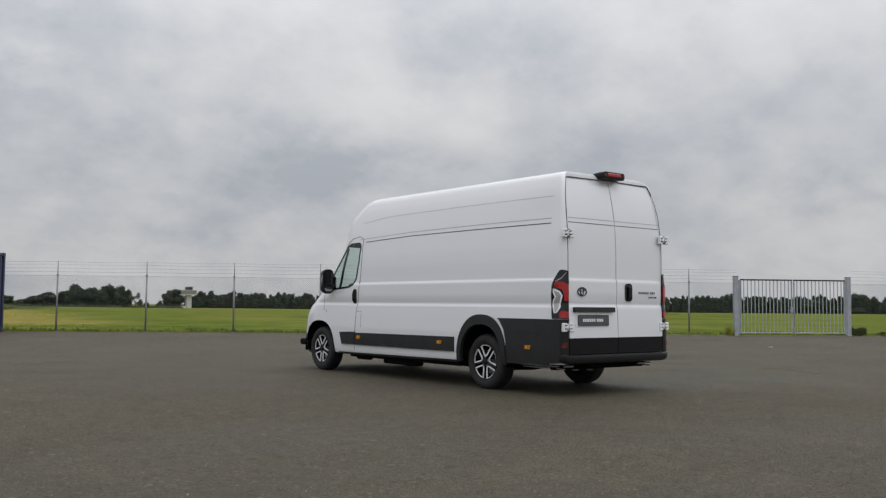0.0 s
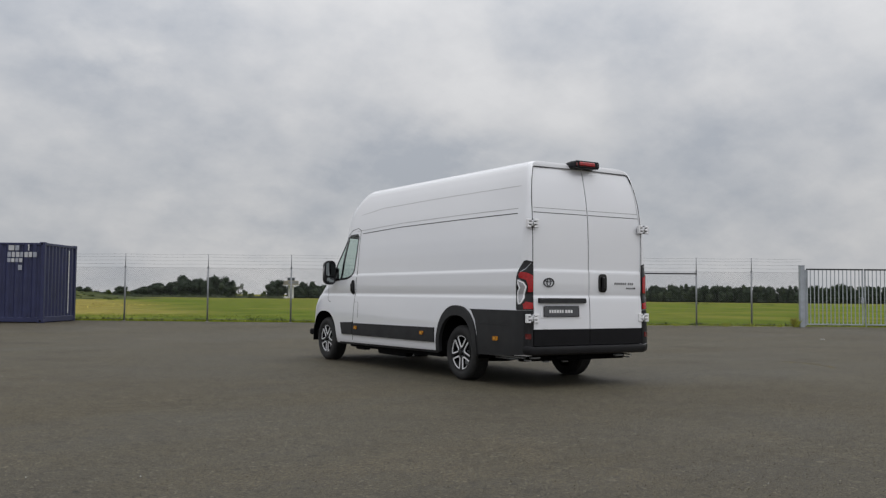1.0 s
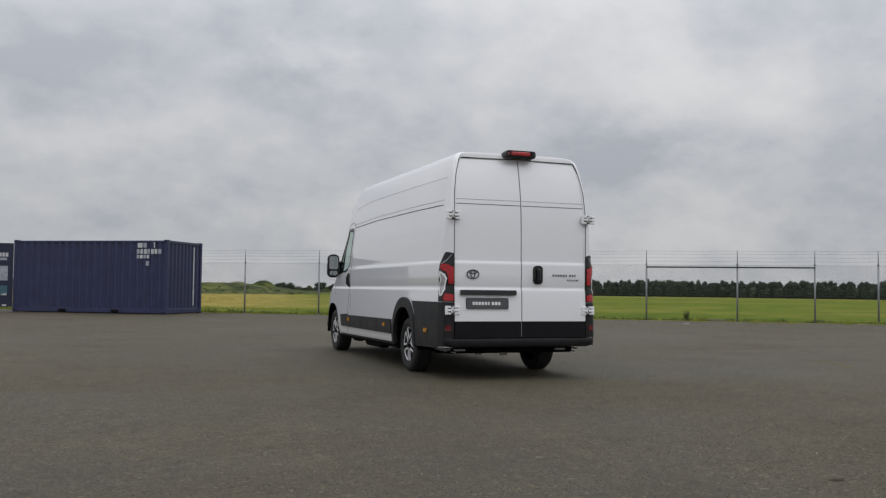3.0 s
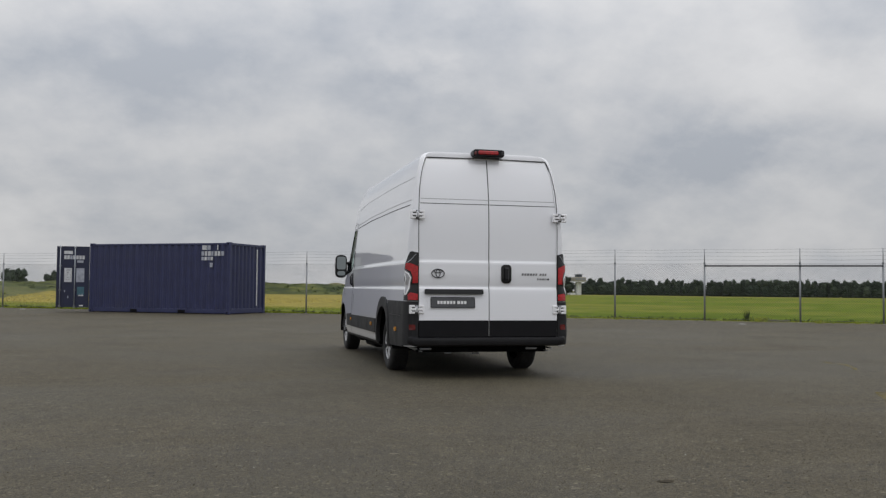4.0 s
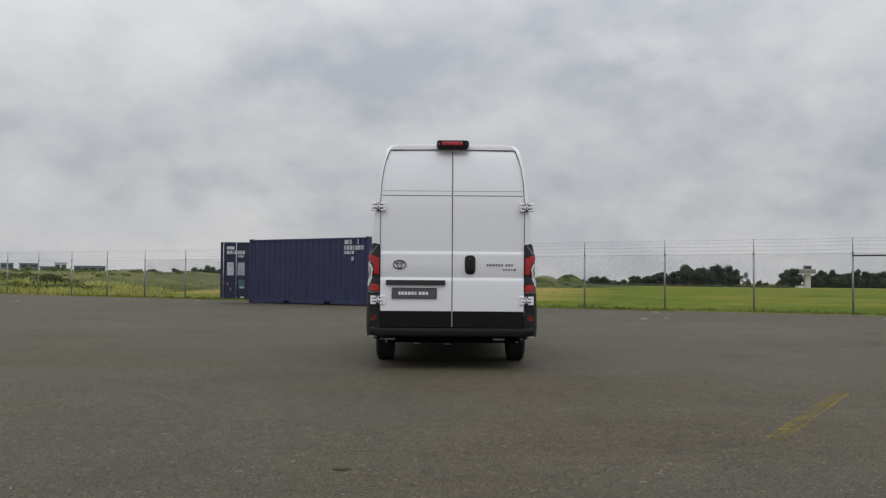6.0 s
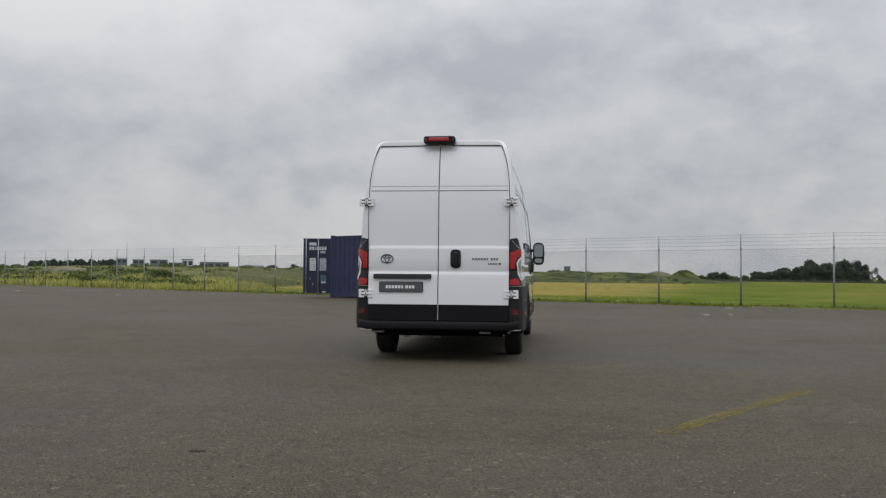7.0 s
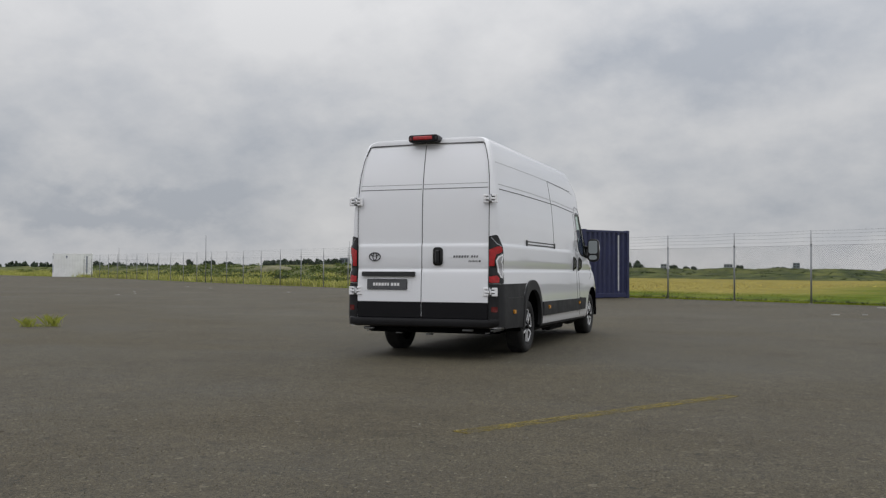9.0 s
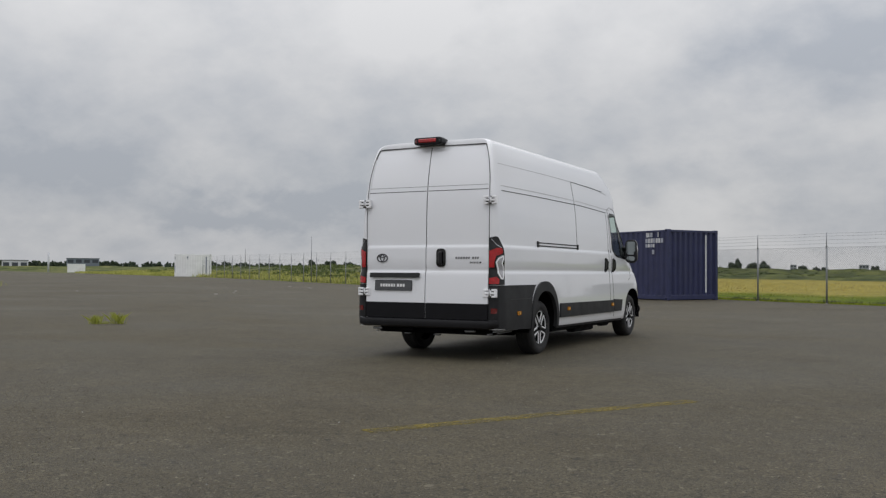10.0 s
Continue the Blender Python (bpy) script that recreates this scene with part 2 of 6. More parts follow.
CLEAR_LENS = simple("clear_lens", (0.42, 0.42, 0.44), 0.12, 0.3, vary=0.1, scale=30, coat=0.9)
AMBER = simple("amber_reflector", (0.46, 0.18, 0.008), 0.25, vary=0.25, scale=40, coat=0.5)
BADGE_AMBER = simple("amber_bulb", (0.62, 0.30, 0.02), 0.3)
HINGE_WHITE = simple("hinge_white", (0.82, 0.82, 0.84), 0.35, vary=0.06)
CHROME = simple("dark_chrome", (0.10, 0.10, 0.11), 0.15, 1.0)
PLATE_GREY = simple("plate_grey", (0.075, 0.078, 0.085), 0.4)
PLATE_WHITE = simple("plate_white", (0.78, 0.78, 0.79), 0.5)
BADGE_GREY = simple("badge_grey", (0.13, 0.13, 0.14), 0.4, 0.2)
FAINT = simple("roof_joint_grey", (0.30, 0.30, 0.31), 0.6)
GLASS = glass_mat("cab_glass", (0.76, 0.84, 0.81))
MIRROR = simple("mirror_glass", (0.25, 0.275, 0.28), 0.02, 1.0, vary=0.02)
CABIN = simple("cabin_black", (0.02, 0.02, 0.022), 0.8)
NAVY = simple("navy_container_paint", (0.025, 0.030, 0.087), 0.4, vary=0.16, scale=2.5, dirt=(0.03, 0.032, 0.06))
NAVY_DARK = simple("navy_door_paint", (0.012, 0.016, 0.045), 0.5, vary=0.15, scale=3)
DECAL = simple("worn_white_decal", (0.55, 0.56, 0.58), 0.6, vary=0.15, scale=9, dirt=(0.25, 0.26, 0.32))
DECAL_GREY = simple("faded_decal", (0.34, 0.36, 0.42), 0.6, vary=0.2, scale=9)
FADED_BLUE = simple("faded_blue_decal", (0.14, 0.17, 0.25), 0.6, vary=0.3, scale=9)
TEAL = simple("teal_decal", (0.05, 0.13, 0.17), 0.6)
WHITE_STEEL = simple("white_container_paint", (0.80, 0.81, 0.82), 0.5, vary=0.07, scale=1.2, dirt=(0.5, 0.5, 0.49))
GALV = simple("galvanised_steel", (0.27, 0.28, 0.295), 0.5, 0.55, vary=0.15, scale=7, dirt=(0.10, 0.10, 0.10))
GALV_GATE = simple("galvanised_gate_steel", (0.40, 0.43, 0.47), 0.45, 0.4, vary=0.12, scale=5)
WIRE = simple("fence_wire", (0.13, 0.135, 0.145), 0.5, 0.6)
RAIL_DARK = simple("dark_rail", (0.035, 0.037, 0.04), 0.6)
SANDY = simple("sandy_edge", (0.22, 0.20, 0.13), 0.95, vary=0.25, scale=3, relief=0.006, dirt=(0.12, 0.12, 0.05))
CONCRETE = simple("concrete", (0.22, 0.205, 0.175), 0.9, vary=0.2, scale=3, relief=0.004)
ORANGE = simple("orange_cone", (0.72, 0.12, 0.02), 0.5)
TOWER_WHITE = simple("tower_render", (0.62, 0.63, 0.62), 0.8, vary=0.1)
TOWER_TAN = simple("tower_cladding", (0.27, 0.25, 0.20), 0.8)
FAR_GREY = simple("far_building_grey", (0.22, 0.24, 0.27), 0.8)
FAR_BLUE = simple("far_building_blue", (0.15, 0.18, 0.215), 0.7)
FAR_WHITE = simple("far_building_white", (0.55, 0.57, 0.60), 0.8)
FAR_GLASS = simple("far_window", (0.05, 0.06, 0.075), 0.2)
CHIP_WHITE = simple("white_debris", (0.36, 0.36, 0.34), 0.8)


def meadow_build(nt, b, out):
    """Green meadow that turns dry and golden over one broad stretch of it."""
    v = tex_coord(nt)

    def along(direction, origin):
        d = nt.nodes.new("ShaderNodeVectorMath")
        d.operation = "DOT_PRODUCT"
        sh = nt.nodes.new("ShaderNodeVectorMath")
        sh.operation = "SUBTRACT"
        nt.links.new(v, sh.inputs[0])
        sh.inputs[1].default_value, d.inputs[1].default_value = origin, direction
        nt.links.new(sh.outputs[0], d.inputs[0])
        return d.outputs["Value"]

    def span(value, lo, hi, wob, amount):
        m = nt.nodes.new("ShaderNodeMath")
        m.operation = "MULTIPLY_ADD"
        nt.links.new(wob, m.inputs[0])
        m.inputs[1].default_value = amount
        nt.links.new(value, m.inputs[2])
        r = nt.nodes.new("ShaderNodeMapRange")
        r.interpolation_type = "SMOOTHSTEP"
        r.inputs[1].default_value, r.inputs[2].default_value = lo + amount * 0.5, hi + amount * 0.5
        nt.links.new(m.outputs[0], r.inputs[0])
        return r.outputs[0]

    wob = noise_tex(nt, v, 0.22, 6, 0.65)
    away = along((0.547, 0.837, 0), (0.09, 24.15, 0))
    side = along((-0.98, 0.19, 0), (5.8, 40.0, 0))
    dry = mix_col(nt, 1.0, mix_col(nt, 1.0, span(away, 6.0, 14.0, wob, 9.0), span(side, -5.0, 5.0, wob, 10.0), "MULTIPLY"), span(along((-0.547, -0.837, 0), (0.09, 24.15, 0)), -86.0, -78.0, wob, 6.0), "MULTIPLY")
    clump, fine, broad = noise_tex(nt, v, 0.55, 8, 0.72), noise_tex(nt, v, 14, 4, 0.7), noise_tex(nt, v, 0.07, 6, 0.65, 0.4)
    green = ramp_tex(nt, clump, (0.36, (0.068, 0.102, 0.017)), (0.5, (0.135, 0.180, 0.030)), (0.64, (0.195, 0.230, 0.046)))
    green = mix_col(nt, ramp_tex(nt, broad, (0.44, 0.0), (0.58, 0.75)), green, (0.225, 0.215, 0.055))
    green = mix_col(nt, ramp_tex(nt, noise_tex(nt, v, 0.16, 6, 0.7, 0.5), (0.40, 0.6), (0.52, 0.0)), green, (0.085, 0.122, 0.020))
    green = mix_col(nt, ramp_tex(nt, span(away, 90.0, 190.0, wob, 60.0), (0.0, 0.0), (1.0, 0.6)), green, (0.235, 0.205, 0.070))
    green = mix_col(nt, ramp_tex(nt, fine, (0.35, 0.5), (0.55, 0.0)), green, (0.085, 0.120, 0.018))
    gold = ramp_tex(nt, clump, (0.34, (0.20, 0.168, 0.045)), (0.5, (0.31, 0.262, 0.080)), (0.66, (0.40, 0.342, 0.115)))
    gold = mix_col(nt, ramp_tex(nt, fine, (0.35, 0.45), (0.55, 0.0)), gold, (0.17, 0.145, 0.03))
    nt.links.new(mix_col(nt, dry, green, gold), b.inputs["Base Color"])
    b.inputs["Roughness"].default_value = 0.9
    b.inputs["Specular IOR Level"].default_value = 0.0
    bump(nt, b, clump, 1.0, 0.12)


MEADOW = material("meadow", meadow_build)
ROUGH = grass_ground("rough_grass", (0.036, 0.052, 0.016), (0.085, 0.102, 0.028), (0.19, 0.185, 0.066), (0.19, 0.175, 0.068), 0.22, 0.13)
SAND = grass_ground("sandy_mound", (0.09, 0.10, 0.04), (0.19, 0.18, 0.11), (0.27, 0.25, 0.17), (0.11, 0.12, 0.05))
BLADES = leaf_mat("meadow_blades", (0.16, 0.20, 0.016), (0.25, 0.30, 0.024), (0.32, 0.36, 0.04))
BLADES_DRY = leaf_mat("dry_blades", (0.36, 0.30, 0.06), (0.58, 0.48, 0.11), (0.7, 0.57, 0.17))
BLADES_WEED = leaf_mat("weed_blades", (0.24, 0.27, 0.04), (0.38, 0.40, 0.08), (0.55, 0.50, 0.16))
LEAVES = leaf_mat("dark_leaves", (0.026, 0.039, 0.026), (0.043, 0.060, 0.037), (0.066, 0.085, 0.050))
LEAVES_PALE = leaf_mat("pale_leaves", (0.05, 0.07, 0.04), (0.09, 0.11, 0.065), (0.15, 0.16, 0.11))
ROUGH_BLADES = leaf_mat("bank_blades", (0.10, 0.13, 0.026), (0.23, 0.26, 0.055), (0.42, 0.41, 0.13))
MOUND = grass_ground("mound_scrub", (0.022, 0.034, 0.010), (0.056, 0.074, 0.018), (0.14, 0.148, 0.038), (0.10, 0.105, 0.03), 0.32, 0.10)
STRAW = leaf_mat("straw_blades", (0.22, 0.25, 0.045), (0.46, 0.45, 0.12), (0.68, 0.62, 0.24))
DOCK = leaf_mat("brown_dock", (0.13, 0.07, 0.02), (0.24, 0.13, 0.04), (0.34, 0.20, 0.07))
BUSH = leaf_mat("bush_leaves", (0.035, 0.055, 0.014), (0.07, 0.095, 0.024), (0.12, 0.14, 0.04))
WEEDS = leaf_mat("weed_leaves", (0.055, 0.085, 0.018), (0.10, 0.135, 0.030), (0.17, 0.20, 0.05))
BARK = simple("bark", (0.06, 0.045, 0.035), 0.9, relief=0.02)
GRIT = leaf_mat("stone_chips", (0.060, 0.052, 0.036), (0.105, 0.093, 0.066), (0.26, 0.235, 0.18))
TAR = simple("tar_patch", (0.050, 0.042, 0.030), 1.0, vary=0.3, scale=40, spec=0.1)

# ---------------------------------------------------------------- builders


class Geo:
    """Collects faces for one mesh."""

    def __init__(self):
        self.v, self.f = [], []

    def add(self, verts, faces):
        n = len(self.v)
        self.v.extend(tuple(p) for p in verts)
        self.f.extend(tuple(n + i for i in q) for q in faces)
        return self

    def box(self, at, size, m=None, bev=0.0):
        """A box about at; its edges chamfered by bev."""
        hx, hy, hz = (s / 2 for s in size)
        b = min(bev, hx * 0.9, hy * 0.9, hz * 0.9)
        c = Vector(at)
        m = m or Matrix()
        if b <= 0:
            vs = [Vector((sx * hx, sy * hy, sz * hz)) for sx in (-1, 1) for sy in (-1, 1) for sz in (-1, 1)]
            fs = [(0, 1, 3, 2), (4, 6, 7, 5), (0, 4, 5, 1), (2, 3, 7, 6), (0, 2, 6, 4), (1, 5, 7, 3)]
            return self.add([c + m @ v for v in vs], fs)
        vs, idx = [], {}
        for sx in (-1, 1):
            for sy in (-1, 1):
                for sz in (-1, 1):
                    for a in range(3):
                        p = [sx * (hx - b), sy * (hy - b), sz * (hz - b)]
                        p[a] = (sx * hx, sy * hy, sz * hz)[a]
                        idx[sx, sy, sz, a] = len(vs)
                        vs.append(Vector(p))
        fs = []
        for a in range(3):
            o, q = (a + 1) % 3, (a + 2) % 3
            for s in (-1, 1):
                loop = []
                for so, sq in ((-1, -1), (1, -1), (1, 1), (-1, 1)):
                    k = [0, 0, 0]
                    k[a], k[o], k[q] = s, so, sq
                    loop.append(idx[(*k, a)])
                fs.append(tuple(loop if s > 0 else loop[::-1]))
            for so in (-1, 1):
                for sq in (-1, 1):
                    e = []
                    for s in (-1, 1):
                        k = [0, 0, 0]
                        k[a], k[o], k[q] = s, so, sq
                        e.append((idx[(*k, o)], idx[(*k, q)]))
                    loop = [e[0][0], e[1][0], e[1][1], e[0][1]]
                    fs.append(tuple(loop if so * sq > 0 else loop[::-1]))
        for sx in (-1, 1):
            for sy in (-1, 1):
                for sz in (-1, 1):
                    loop = [idx[sx, sy, sz, a] for a in range(3)]
                    fs.append(tuple(loop if sx * sy * sz > 0 else loop[::-1]))
        return self.add([c + m @ v for v in vs], fs)

    def tube(self, pts, r, n=8, cap=True):
        """A round bar along points; r is one radius or one for each point."""
        pts = [Vector(p) for p in pts]
        rs = [r] * len(pts) if isinstance(r, (int, float)) else list(r)
        vs, fs = [], []
        for i, p in enumerate(pts):
            d = (pts[min(i + 1, len(pts) - 1)] - pts[max(i - 1, 0)]).normalized()
            a = d.orthogonal().normalized() if abs(d.z) > 0.95 else d.cross(Vector((0, 0, 1))).normalized()
            b = d.cross(a)
            for k in range(n):
                t = 2 * math.pi * k / n
                vs.append(p + rs[i] * (math.cos(t) * a + math.sin(t) * b))
        for i in range(len(pts) - 1):
            for k in range(n):
                q = (k + 1) % n
                fs.append((i * n + k, i * n + q, (i + 1) * n + q, (i + 1) * n + k))
        if cap:
            fs.append(tuple(range(n))[::-1])
            fs.append(tuple((len(pts) - 1) * n + k for k in range(n)))
        return self.add(vs, fs)

    def lathe(self, profile, n=32, m=None):
        """Profile of (radius, along) turned about the local x axis."""
        m = m or Matrix()
        vs, fs = [], []
        for r, h in profile:
            for k in range(n):
                t = 2 * math.pi * k / n
                vs.append(m @ Vector((h, r * math.cos(t), r * math.sin(t))))
        for i in range(len(profile) - 1):
            for k in range(n):
                q = (k + 1) % n
                fs.append((i * n + k, (i + 1) * n + k, (i + 1) * n + q, i * n + q))
        return self.add(vs, fs)

    def prism(self, outline, fn, depth):
        """A flat outline given thickness; fn(u, v, off) places it."""
        n = len(outline)
        vs = [fn(u, v, 0.0) for u, v in outline] + [fn(u, v, -depth) for u, v in outline]
        fs = [tuple(range(n)), tuple(range(2 * n - 1, n - 1, -1))]
        fs += [((i + 1) % n, i, n + i, n + (i + 1) % n) for i in range(n)]
        return self.add(vs, fs)

    def mesh(self, name, mat, smooth=False, fix=True, weld=0.0):
        me = bpy.data.meshes.new(name)
        me.from_pydata([tuple(p) for p in self.v], [], self.f)
        if fix or weld:
            bm = bmesh.new()
            bm.from_mesh(me)
            if weld:
                bmesh.ops.remove_doubles(bm, verts=bm.verts, dist=weld)
            if fix:
                bmesh.ops.recalc_face_normals(bm, faces=bm.faces)
            bm.to_mesh(me)
            bm.free()
        me.materials.append(mat)
        if smooth is True:
            me.shade_smooth()
        elif smooth:
            me.shade_smooth()
            me.set_sharp_from_angle(angle=radians(smooth))
        me.update()
        return me


def part(name, geo, mat, parent, label="", smooth=35, fix=True, weld=0.0, kind=""):
    ob = new(name, geo.mesh(name, mat, smooth, fix, weld))
    ob.parent = parent
    if label or kind:
        tagged(ob, label, kind=kind)
    return ob


def thing(name, at, label, category, group="", turn=0.0, kind=""):
    ob = new(name)
    ob.matrix_world = pose(*at, 0, 0, turn)
    ob.empty_display_size = 0.2
    return tagged(ob, label, category, group, kind)


def solid(name, geo, mat, label, category="", group="", kind="", smooth=35, fix=True, at=(0, 0, 0), turn=0.0):
    ob = new(name, geo.mesh(name, mat, smooth, fix))
    ob.matrix_world = pose(*at, 0, 0, turn)
    return tagged(ob, label, category, group, kind)


def inside(poly, x, y):
    """Which of the points lie in the polygon."""
    p = np.asarray(poly, float)
    q = np.roll(p, -1, axis=0)
    hit = np.zeros(len(x), bool)
    for (x1, y1), (x2, y2) in zip(p, q):
        if y1 == y2:
            continue
        cross = ((y1 > y) != (y2 > y)) & (x < (x2 - x1) * (y - y1) / (y2 - y1) + x1)
        hit ^= cross
    return hit


def dense(poly, h, closed=True):
    out = []
    n = len(poly)
    for i in range(n if closed else n - 1):
        a, b = Vector(poly[i]), Vector(poly[(i + 1) % n])
        k = max(1, math.ceil((b - a).length / h))
        out.extend(tuple(a.lerp(b, j / k)) for j in range(k))
    if not closed:
        out.append(tuple(poly[-1]))
    return out


def fill(outline, holes, us, vs, gap):
    """Triangles that fill an outline with holes, with a grid of points inside."""
    loops = [outline, *holes]
    pts, edges = [], []
    for loop in loops:
        n = len(pts)
        pts.extend(Vector((p[0], p[1])) for p in loop)
        edges.extend((n + i, n + (i + 1) % len(loop)) for i in range(len(loop)))
    uu, vv = (a.ravel() for a in np.meshgrid(us, vs))
    ok = inside(outline, uu, vv)
    for h in holes:
        ok &= ~inside(h, uu, vv)
    rim = np.array([(p[0], p[1]) for p in pts])
    uu, vv = uu[ok], vv[ok]
    keep = [i for i in range(len(uu)) if np.min(np.hypot(rim[:, 0] - uu[i], rim[:, 1] - vv[i])) > gap]
    pts.extend(Vector((uu[i], vv[i])) for i in keep)
    v, e, f, *_ = delaunay_2d_cdt(pts, edges, [], 0, 1e-6)
    c = np.array([sum((v[i] for i in t), Vector((0, 0))) / 3 for t in f])
    ok = inside(outline, c[:, 0], c[:, 1])
    for h in holes:
        ok &= ~inside(h, c[:, 0], c[:, 1])
    return v, [t for t, good in zip(f, ok) if good]


def skin(geo, outline, holes, fn, off=0.0, thick=0.0, us=None, vs=None, h=0.08):
    """A sheet over the outline, laid on the surface fn(u, v, off), with a rim of that thickness."""
    a = np.asarray(outline, float)
    if us is None:
        us = np.arange(a[:, 0].min() + h * 0.5, a[:, 0].max(), h)
    if vs is None:
        vs = np.arange(a[:, 1].min() + h * 0.5, a[:, 1].max(), h)
    gap = 0.35 * min(abs(us[1] - us[0]) if len(us) > 1 else h, h)
    v, f = fill(outline, holes, us, vs, min(gap, 0.02))
    top = [fn(p.x, p.y, off) for p in v]
    t = f[len(f) // 2]
    n = (top[t[1]] - top[t[0]]).cross(top[t[2]] - top[t[0]])
    out = fn(*(sum((v[i] for i in t), Vector((0, 0))) / 3), off + 0.01) - fn(*(sum((v[i] for i in t), Vector((0, 0))) / 3), off)
    if n.dot(out) < 0:
        f = [tuple(reversed(q)) for q in f]
    geo.add(top, f)
    if thick:
        count = {}
        for q in f:
            for i in range(3):
                a, b = q[i], q[(i + 1) % 3]
                count[a, b] = 1
        rim = [(a, b) for a, b in count if (b, a) not in count]
        low = {}
        vs2, fs2 = [], []
        for a, b in rim:
            for k in (a, b):
                if k not in low:
                    low[k] = len(vs2)
                    vs2.append(top[k])
                    vs2.append(fn(v[k].x, v[k].y, off - thick))
            fs2.append((low[b], low[a], low[a] + 1, low[b] + 1))
        geo.add(vs2, fs2)
    return geo


def stroke(geo, line, fn, width, off=0.002, thick=0.004):
    """A thin raised strip along a line on the surface fn."""
    n = len(line)
    vs, fs = [], []
    for i, (u, v) in enumerate(line):
        a, b = line[max(i - 1, 0)], line[min(i + 1, n - 1)]
        d = Vector((b[0] - a[0], b[1] - a[1])).normalized()
        s = Vector((-d.y, d.x)) * width / 2
        vs += [fn(u + s.x, v + s.y, off - thick), fn(u + s.x, v + s.y, off), fn(u - s.x, v - s.y, off), fn(u - s.x, v - s.y, off - thick)]
    for i in range(n - 1):
        o = 4 * i
        fs += [(o + k, o + k + 1, o + k + 5, o + k + 4) for k in range(3)]
    fs += [(0, 1, 2, 3), (4 * n - 1, 4 * n - 2, 4 * n - 3, 4 * n - 4)]
    return geo.add(vs, fs)


def rounded(cx, cy, w, h, r, n=5):
    """A rounded rectangle."""
    r = min(r, w / 2, h / 2)
    out = []
    for k, (sx, sy) in enumerate(((1, 1), (-1, 1), (-1, -1), (1, -1))):
        for i in range(n + 1):
            t = math.pi / 2 * (k + i / n)
            out.append((cx + sx * (w / 2 - r) + r * math.cos(t), cy + sy * (h / 2 - r) + r * math.sin(t)))
    return out


def arch(cx, cz, a, b, z0, n=22, power=2.3):
    """An arch from its left foot, at height z0, over the top to its right foot."""
    out = [(cx - a, z0)]
    for i in range(n + 1):
        t = math.pi * (1 - i / n)
        c, s = math.cos(t), math.sin(t)
        out.append((cx + a * math.copysign(abs(c) ** (2 / power), c), cz + b * abs(s) ** (2 / power)))
    out.append((cx + a, z0))
    return out

# ---------------------------------------------------------------- the van
# Its own axes are the world's: the rear doors stand at y = 0, the nose points to +y.
CURVE_P = np.arange(0.28, 3.36, 0.005)


def curve(table, soft):
    """A smoothed curve through (p, value) pairs, as a function."""
    t = np.array(table, float)
    y = np.interp(CURVE_P, t[:, 0], t[:, 1])
    for _ in range(2):
        y = np.convolve(np.pad(y, soft, mode="edge"), np.ones(2 * soft + 1) / (2 * soft + 1), "valid")
    return lambda p: float(np.interp(p, CURVE_P, y))


HALF = curve([(0.28, 0.975), (0.36, 1.012), (0.5, 1.024), (0.7, 1.022), (0.9, 1.014), (1.045, 1.004), (1.06, 0.998), (1.075, 0.990), (1.10, 0.994), (1.16, 1.0), (1.362, 0.999),
              (1.372, 0.994), (1.385, 0.986), (1.40, 0.985), (1.6, 0.978), (1.8, 0.962), (2.0, 0.938), (2.2, 0.908), (2.38, 0.876), (2.5, 0.846), (2.6, 0.814),
              (2.64, 0.792), (2.67, 0.755), (2.70, 0.70), (2.74, 0.62), (2.85, 0.49), (3.05, 0.29), (3.35, 0.0)], 1)
HIGH = curve([(0.28, 0.28), (2.6, 2.60), (2.64, 2.64), (2.67, 2.667), (2.70, 2.685), (2.74, 2.698), (2.85, 2.715), (3.05, 2.73), (3.35, 2.738)], 1)
TAIL = curve([(0.28, 0.0), (1.7, 0.0), (2.0, 0.014), (2.2, 0.04), (2.4, 0.08), (2.58, 0.125), (2.64, 0.15), (2.68, 0.18), (2.74, 0.24), (2.85, 0.34), (3.05, 0.55), (3.35, 0.95)], 6)
NOSE = curve([(0.28, 6.27), (0.55, 6.31), (0.85, 6.27), (1.0, 6.18), (1.12, 6.02), (1.22, 5.86), (1.32, 5.74), (1.5, 5.58), (1.75, 5.36), (2.0, 5.18), (2.15, 5.09), (2.3, 5.0),
              (2.45, 4.85), (2.56, 4.70), (2.64, 4.56), (2.70, 4.46), (2.85, 4.30), (3.05, 4.1), (3.35, 3.7)], 9)
REAR_R = 0.12
NOSE_LEN = curve([(0.28, 0.92), (1.9, 0.92), (2.1, 0.7), (2.3, 0.48), (3.35, 0.42)], 8)
CORNER = curve([(0.28, 0.12), (1.5, 0.12), (2.0, 0.075), (2.4, 0.052), (2.6, 0.045), (3.35, 0.04)], 6)
DOOR_EDGE = curve([(0.28, 0.845), (0.685, 0.845), (1.5, 0.848), (1.9, 0.850), (2.2, 0.838), (2.42, 0.806), (2.605, 0.752), (3.35, 0.3)], 4)


def tail_w(p):
    return HALF(p) - 0.022 * min(1.0, max(0.0, (2.7 - p) / 0.5))


